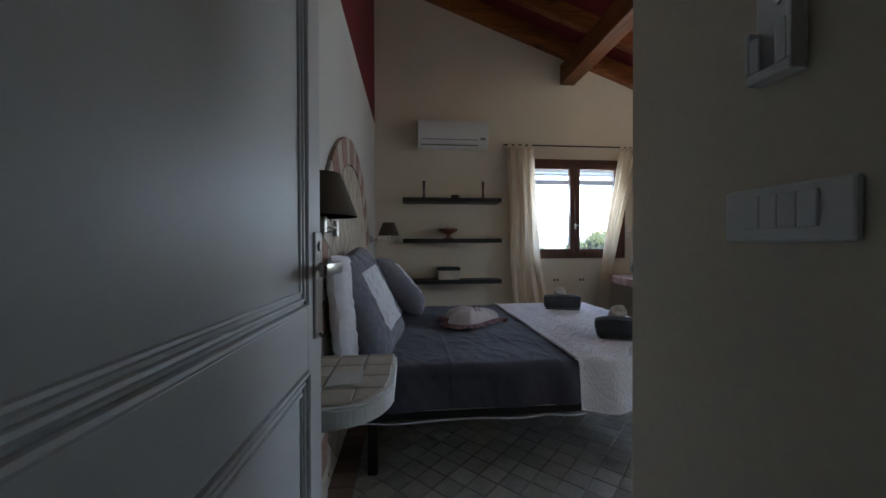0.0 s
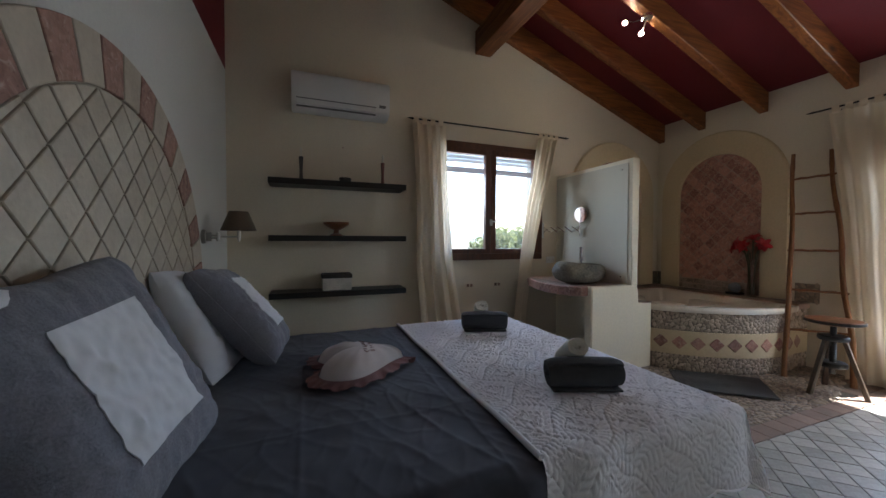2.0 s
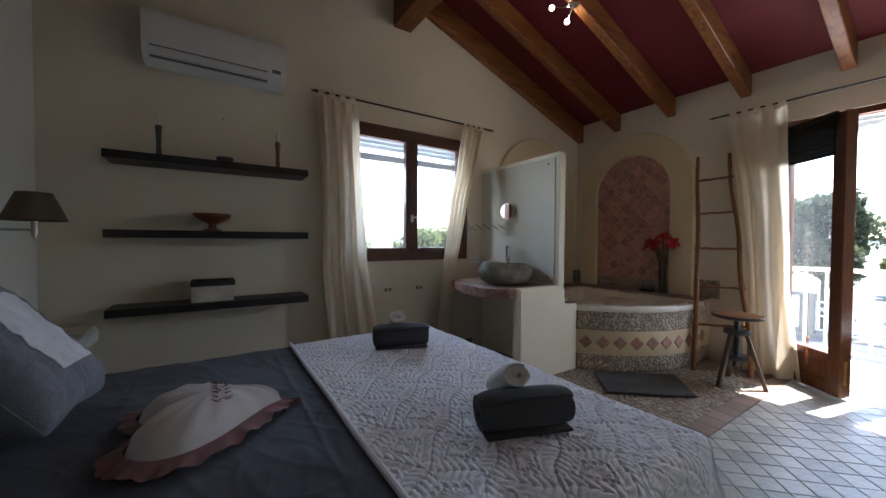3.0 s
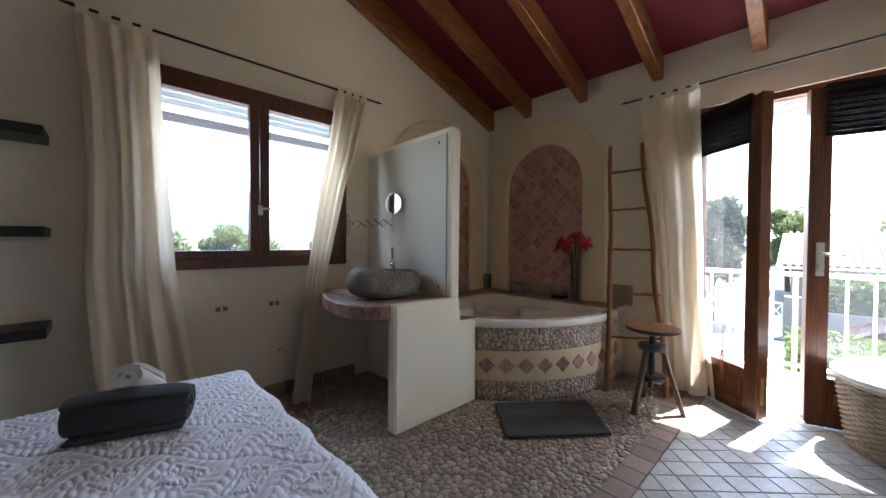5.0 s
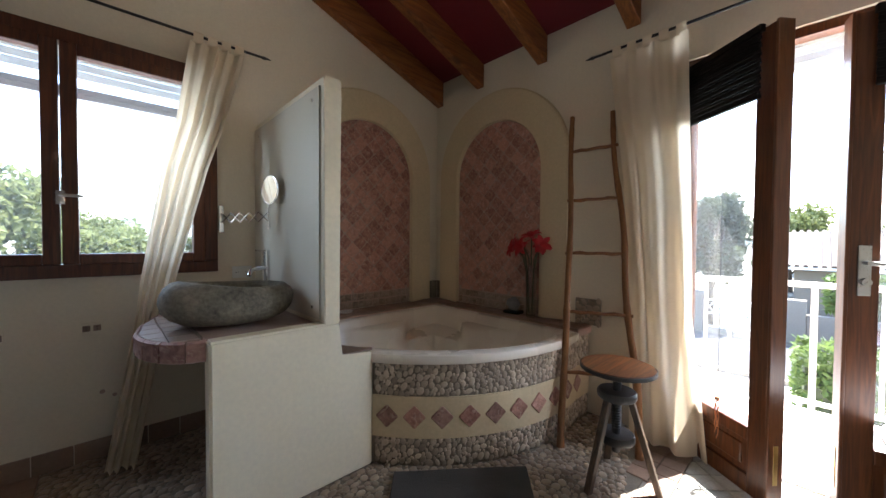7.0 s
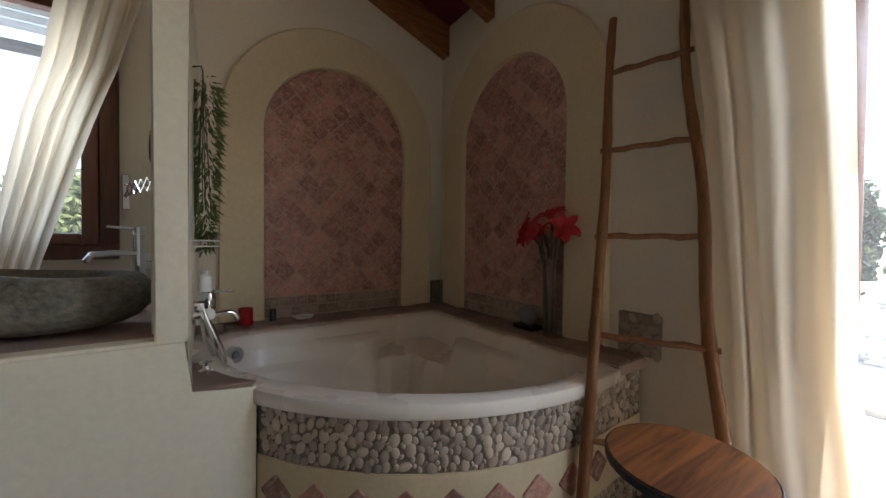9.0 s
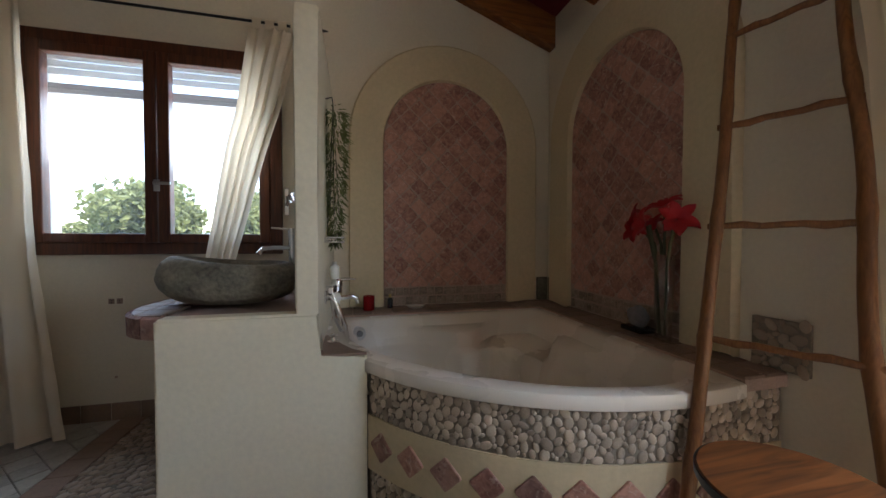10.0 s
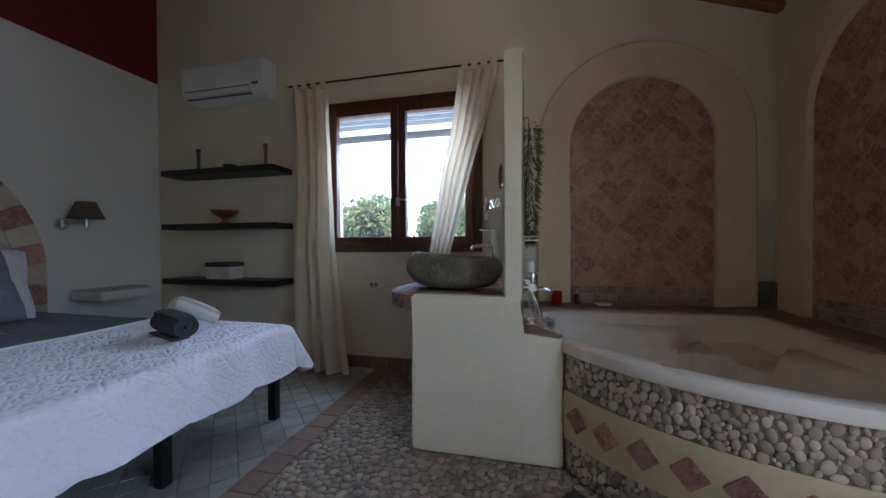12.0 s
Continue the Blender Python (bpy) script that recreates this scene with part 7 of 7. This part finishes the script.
def tree(label, seed, height, spread, leaves, size, mat="gardenleaf"):
    """A tree at the origin: tapered trunk, limbs and a crown of many leaf clumps."""
    rng = random.Random(seed)
    ob = thing("tree", (0, 0, 0), label, "tree", "trees")
    part("trunk", tube([(0, 0, 0), (0.06, 0.03, height * 0.25), (0.0, 0.08, height * 0.5), (0.05, 0.0, height * 0.75)], [0.17, 0.14, 0.10, 0.05], 9), "bark", ob, "", True)
    clumps = []
    for k in range(16):
        a = k * 2.4 + rng.uniform(-0.4, 0.4)
        h = height * rng.uniform(0.35, 0.95)
        r = spread * rng.uniform(0.25, 0.95) * math.sin(math.pi * min(0.98, 0.22 + 0.72 * (h / height - 0.3) / 0.7)) ** 0.6
        tip = Vector((r * math.cos(a), r * math.sin(a), h))
        clumps.append((tip, spread * rng.uniform(0.26, 0.46)))
        part("limb", tube([(0.03, 0.04, h * 0.55), tuple(tip * 0.55 + Vector((0, 0, h * 0.36))), tuple(tip)], [0.05, 0.035, 0.012], 6), "bark", ob)

    def place(r):
        c, rad = r.choice(clumps)
        d = Vector((r.gauss(0, 1), r.gauss(0, 1), r.gauss(0, 0.8))).normalized()
        return c + d * rad * r.random() ** 0.45

    leaf_cloud("crown", leaves, place, size, rng, ob, mat)
    return ob


kinds = [tree("broad green garden tree beyond the window", 31, 4.9, 2.4, 9500, 0.135), tree("rounded bright green tree near the street", 32, 5.4, 2.2, 9500, 0.135), tree("tall dark green pine-like tree", 33, 6.6, 2.3, 11000, 0.135, "treeleaf")]
first = {0: (3.0, 17.0), 1: (9.5, 16.5), 2: (20.5, 4.9)}
spots = [(0, -3.5, 18.0, 1.5, 40), (1, 0.2, 16.5, 1.3, 100), (2, -0.3, 33.0, 1.5, 140), (0, -6.5, 21.0, 1.45, 120), (0, 6.3, 17.5, 0.98, 200), (1, 13.0, 19.0, 1.05, 300), (2, -7.5, 26, 1.4, 20), (1, 17.5, 24.0, 1.1, 70), (0, 2.0, 27, 1.25, 150), (0, 24.0, 9.5, 1.0, 250), (1, 36.0, 3.2, 1.15, 33), (0, 38.0, -2.5, 1.2, 80), (2, 37.0, -8.0, 1.05, 10), (1, 34, 9, 1.1, 190), (2, -3.0, 36, 1.5, 230), (0, 9.0, 36, 1.3, 60), (0, -12, 30, 1.2, 90), (1, 22, 30, 1.2, 290)]
for k, x, y, s, turn in spots:
    s *= 0.68 if y > 15 else 0.88
    c = copy_thing(kinds[k], pose(x, y, GZ, 0, 0, turn) @ Matrix.Diagonal((s, s, s, 1)))
for k, (x, y) in first.items():
    kinds[k].matrix_world = pose(x, y, GZ, 0, 0, 17 * k) @ Matrix.Scale(0.68 if y > 15 else 0.78, 4)

hedge = thing("hedge", (12.4, -0.6, GZ), "clipped bright green garden hedge", "hedge")
rngh = random.Random(5)
part("twigs", box(12.0, 12.7, -5.0, 2.15, GZ, GZ + 1.1, 0.1), "stem", hedge)
leaf_cloud("foliage", 9000, lambda r: Vector((12.35 + r.choice((-1, 1)) * 0.5 * r.random() ** 0.3, r.uniform(-5.2, 2.3), GZ + 0.1 + 1.3 * r.random() ** 0.6 + 0.08 * math.sin(r.random() * 9))), 0.075, rngh, hedge)
hedge2 = thing("hedge", (19.4, -4, GZ), "dark hedge behind the street wall", "hedge")
part("twigs", box(19.6, 20.2, -12.0, 1.6, GZ, GZ + 1.9, 0.1), "stem", hedge2)
leaf_cloud("foliage", 5000, lambda r: Vector((19.9 + r.choice((-1, 1)) * 0.5 * r.random() ** 0.3, r.uniform(-12, 1.8), GZ + 0.9 + 1.4 * r.random() ** 0.7)), 0.13, rngh, hedge2)
gwall = thing("garden_wall", (19.1, 0, GZ), "low rendered garden wall along street", "garden wall")
part("masonry", box(19.0, 19.25, -14, 2.2, GZ, GZ + 1.0, 0.02), "render", gwall)
part("pillar", box(18.95, 19.35, 2.2, 2.65, GZ, GZ + 1.45, 0.02), "render", gwall)
part("pillar", box(18.95, 19.35, 4.9, 5.3, GZ, GZ + 1.45, 0.02), "render", gwall)
gate = thing("street_gate", (19.1, 3.8, GZ), "white metal street gate with crossed bars", "gate")
for z in (0.15, 0.65, 1.15):
    part("gate_bar", box(19.08, 19.14, 2.66, 4.9, GZ + z, GZ + z + 0.06), "whitepaint", gate)
for k in range(8):
    y = 2.68 + k * 0.317
    part("gate_upright", box(19.08, 19.14, y - 0.02, y + 0.02, GZ + 0.15, GZ + 1.2), "whitepaint", gate)
    if k < 7:
        for s in (1, -1):
            p, q = (19.11, y, GZ + (0.68 if s > 0 else 1.15)), (19.11, y + 0.317, GZ + (1.15 if s > 0 else 0.68))
            part("gate_cross", rod(p, q, 0.015, seg=6), "whitepaint", gate)


def villa(x0, x1, y0, y1, eave, ridge, label):
    ob = thing("house", ((x0 + x1) / 2, (y0 + y1) / 2, GZ), label, "house", "houses")
    part("wall", box(x0, x1, y0, y1, GZ, eave), "render", ob)
    e, xm = 0.5, (x0 + x1) / 2
    roof_part = part("roof", prism([(x0 - e, y0 - e, eave), (x1 + e, y0 - e, eave), (xm, y0 - e, ridge)], (0, y1 - y0 + 2 * e, 0)), "rooftile", ob)
    n = int((y1 - y0 + 2 * e) / 0.28)
    slope_len = math.hypot(xm - x0 + e, ridge - eave)
    for k in range(n):
        y = y0 - e + 0.28 * (k + 0.5)
        bm = tube([(x0 - e - 0.03, y, eave + 0.02), ((x0 - e + xm) / 2, y, (eave + ridge) / 2 + 0.03), (xm, y, ridge + 0.03)], 0.09, 7)
        part("ridge_tile", bm, "rooftile", roof_part, "", True)
    part("eave_board", box(x0 - e - 0.02, x0 - e + 0.05, y0 - e, y1 + e, eave - 0.12, eave + 0.03), "whitepaint", ob)
    y = y0 + 1.2
    while y < y1 - 1.4:
        win = part("window", box(x0 - 0.03, x0 + 0.02, y, y + 1.1, eave - 1.35, eave - 0.35), "cardark", ob)
        part("window_frame", box(x0 - 0.06, x0 - 0.03, y + 0.52, y + 0.58, eave - 1.35, eave - 0.35), "whitepaint", win)
        part("sill", box(x0 - 0.10, x0, y - 0.05, y + 1.15, eave - 1.42, eave - 1.35), "whitepaint", win)
        for q in range(6):
            part("window_bar", rod((x0 - 0.07, y + 0.1 + q * 0.18, eave - 1.35), (x0 - 0.07, y + 0.1 + q * 0.18, eave - 0.35), 0.012, seg=6), "ironwood", win)
        y += 3.1


villa(25.5, 34, -13, 2.7, 0.15, 1.8, "single-storey rendered house with clay tile roof")
villa(52, 60, -6, 3, 1.2, 2.6, "pale far house on the wooded slope")
villa(-6.5, -1.5, 26.5, 31, 0.15, 1.1, "white house among trees beyond the window")


def car():
    x, y = 16.2, -0.7
    ob = thing("parked_car", (x, y, GZ), "dark red hatchback parked on the street", "car", "parked cars")
    prof = [(-2.0, 0.35), (-2.02, 0.65), (-1.9, 0.85), (-1.2, 0.95), (-0.55, 1.42), (0.9, 1.46), (1.75, 1.0), (1.98, 0.9), (2.02, 0.4)]
    bm = prism([(x - 0.82, y + a, GZ + z) for a, z in prof], (1.64, 0, 0))
    bmesh.ops.bevel(bm, geom=list(bm.edges), offset=0.06, segments=3, affect="EDGES")
    part("body", bm, "carred", ob, "", True)
    glass = [(-1.05, 0.98), (-0.52, 1.36), (0.86, 1.40), (1.5, 1.02)]
    part("side_window", prism([(x - 0.835, y + a, GZ + z) for a, z in glass], (0.02, 0, 0)), "cardark", ob)
    part("side_window", prism([(x + 0.815, y + a, GZ + z) for a, z in glass], (0.02, 0, 0)), "cardark", ob)
    for dy in (-1.25, 1.28):
        for s in (-1, 1):
            tyre = part("wheel", rod((x + s * 0.66, y + dy, GZ + 0.32), (x + s * 0.86, y + dy, GZ + 0.32), 0.32, seg=24), "rubber", ob)
            part("rim", rod((x + s * 0.80, y + dy, GZ + 0.32), (x + s * 0.87, y + dy, GZ + 0.32), 0.2, seg=20), "steel", tyre)
    for s in (-1, 1):
        part("headlight", box(x + s * 0.6 - 0.15, x + s * 0.6 + 0.15, y - 2.04, y - 1.95, GZ + 0.62, GZ + 0.76, 0.02), "ceramic", ob)
    return ob


red_car = car()
copy_thing(red_car, pose(16.9, -7.6, GZ, 0, 0, 2))

hills = thing("backdrop", (0, 0, GZ), "distant wooded hills with haze mixed into their colour", "hills", kind="structure")


def hillf(u, v):
    a = radians(-60 + 220 * u)
    h = 26 + 34 * noise.noise(Vector((u * 7, 0, 3))) + 12 * noise.noise(Vector((u * 23, 0, 5)))
    h += 70 * math.exp(-(((u - 0.305) / 0.022) ** 2)) + 50 * math.exp(-(((u - 0.34) / 0.03) ** 2))
    d = 820 + 260 * v
    return (d * math.sin(a), d * math.cos(a), GZ + max(4, h) * math.sin(v * math.pi / 2))


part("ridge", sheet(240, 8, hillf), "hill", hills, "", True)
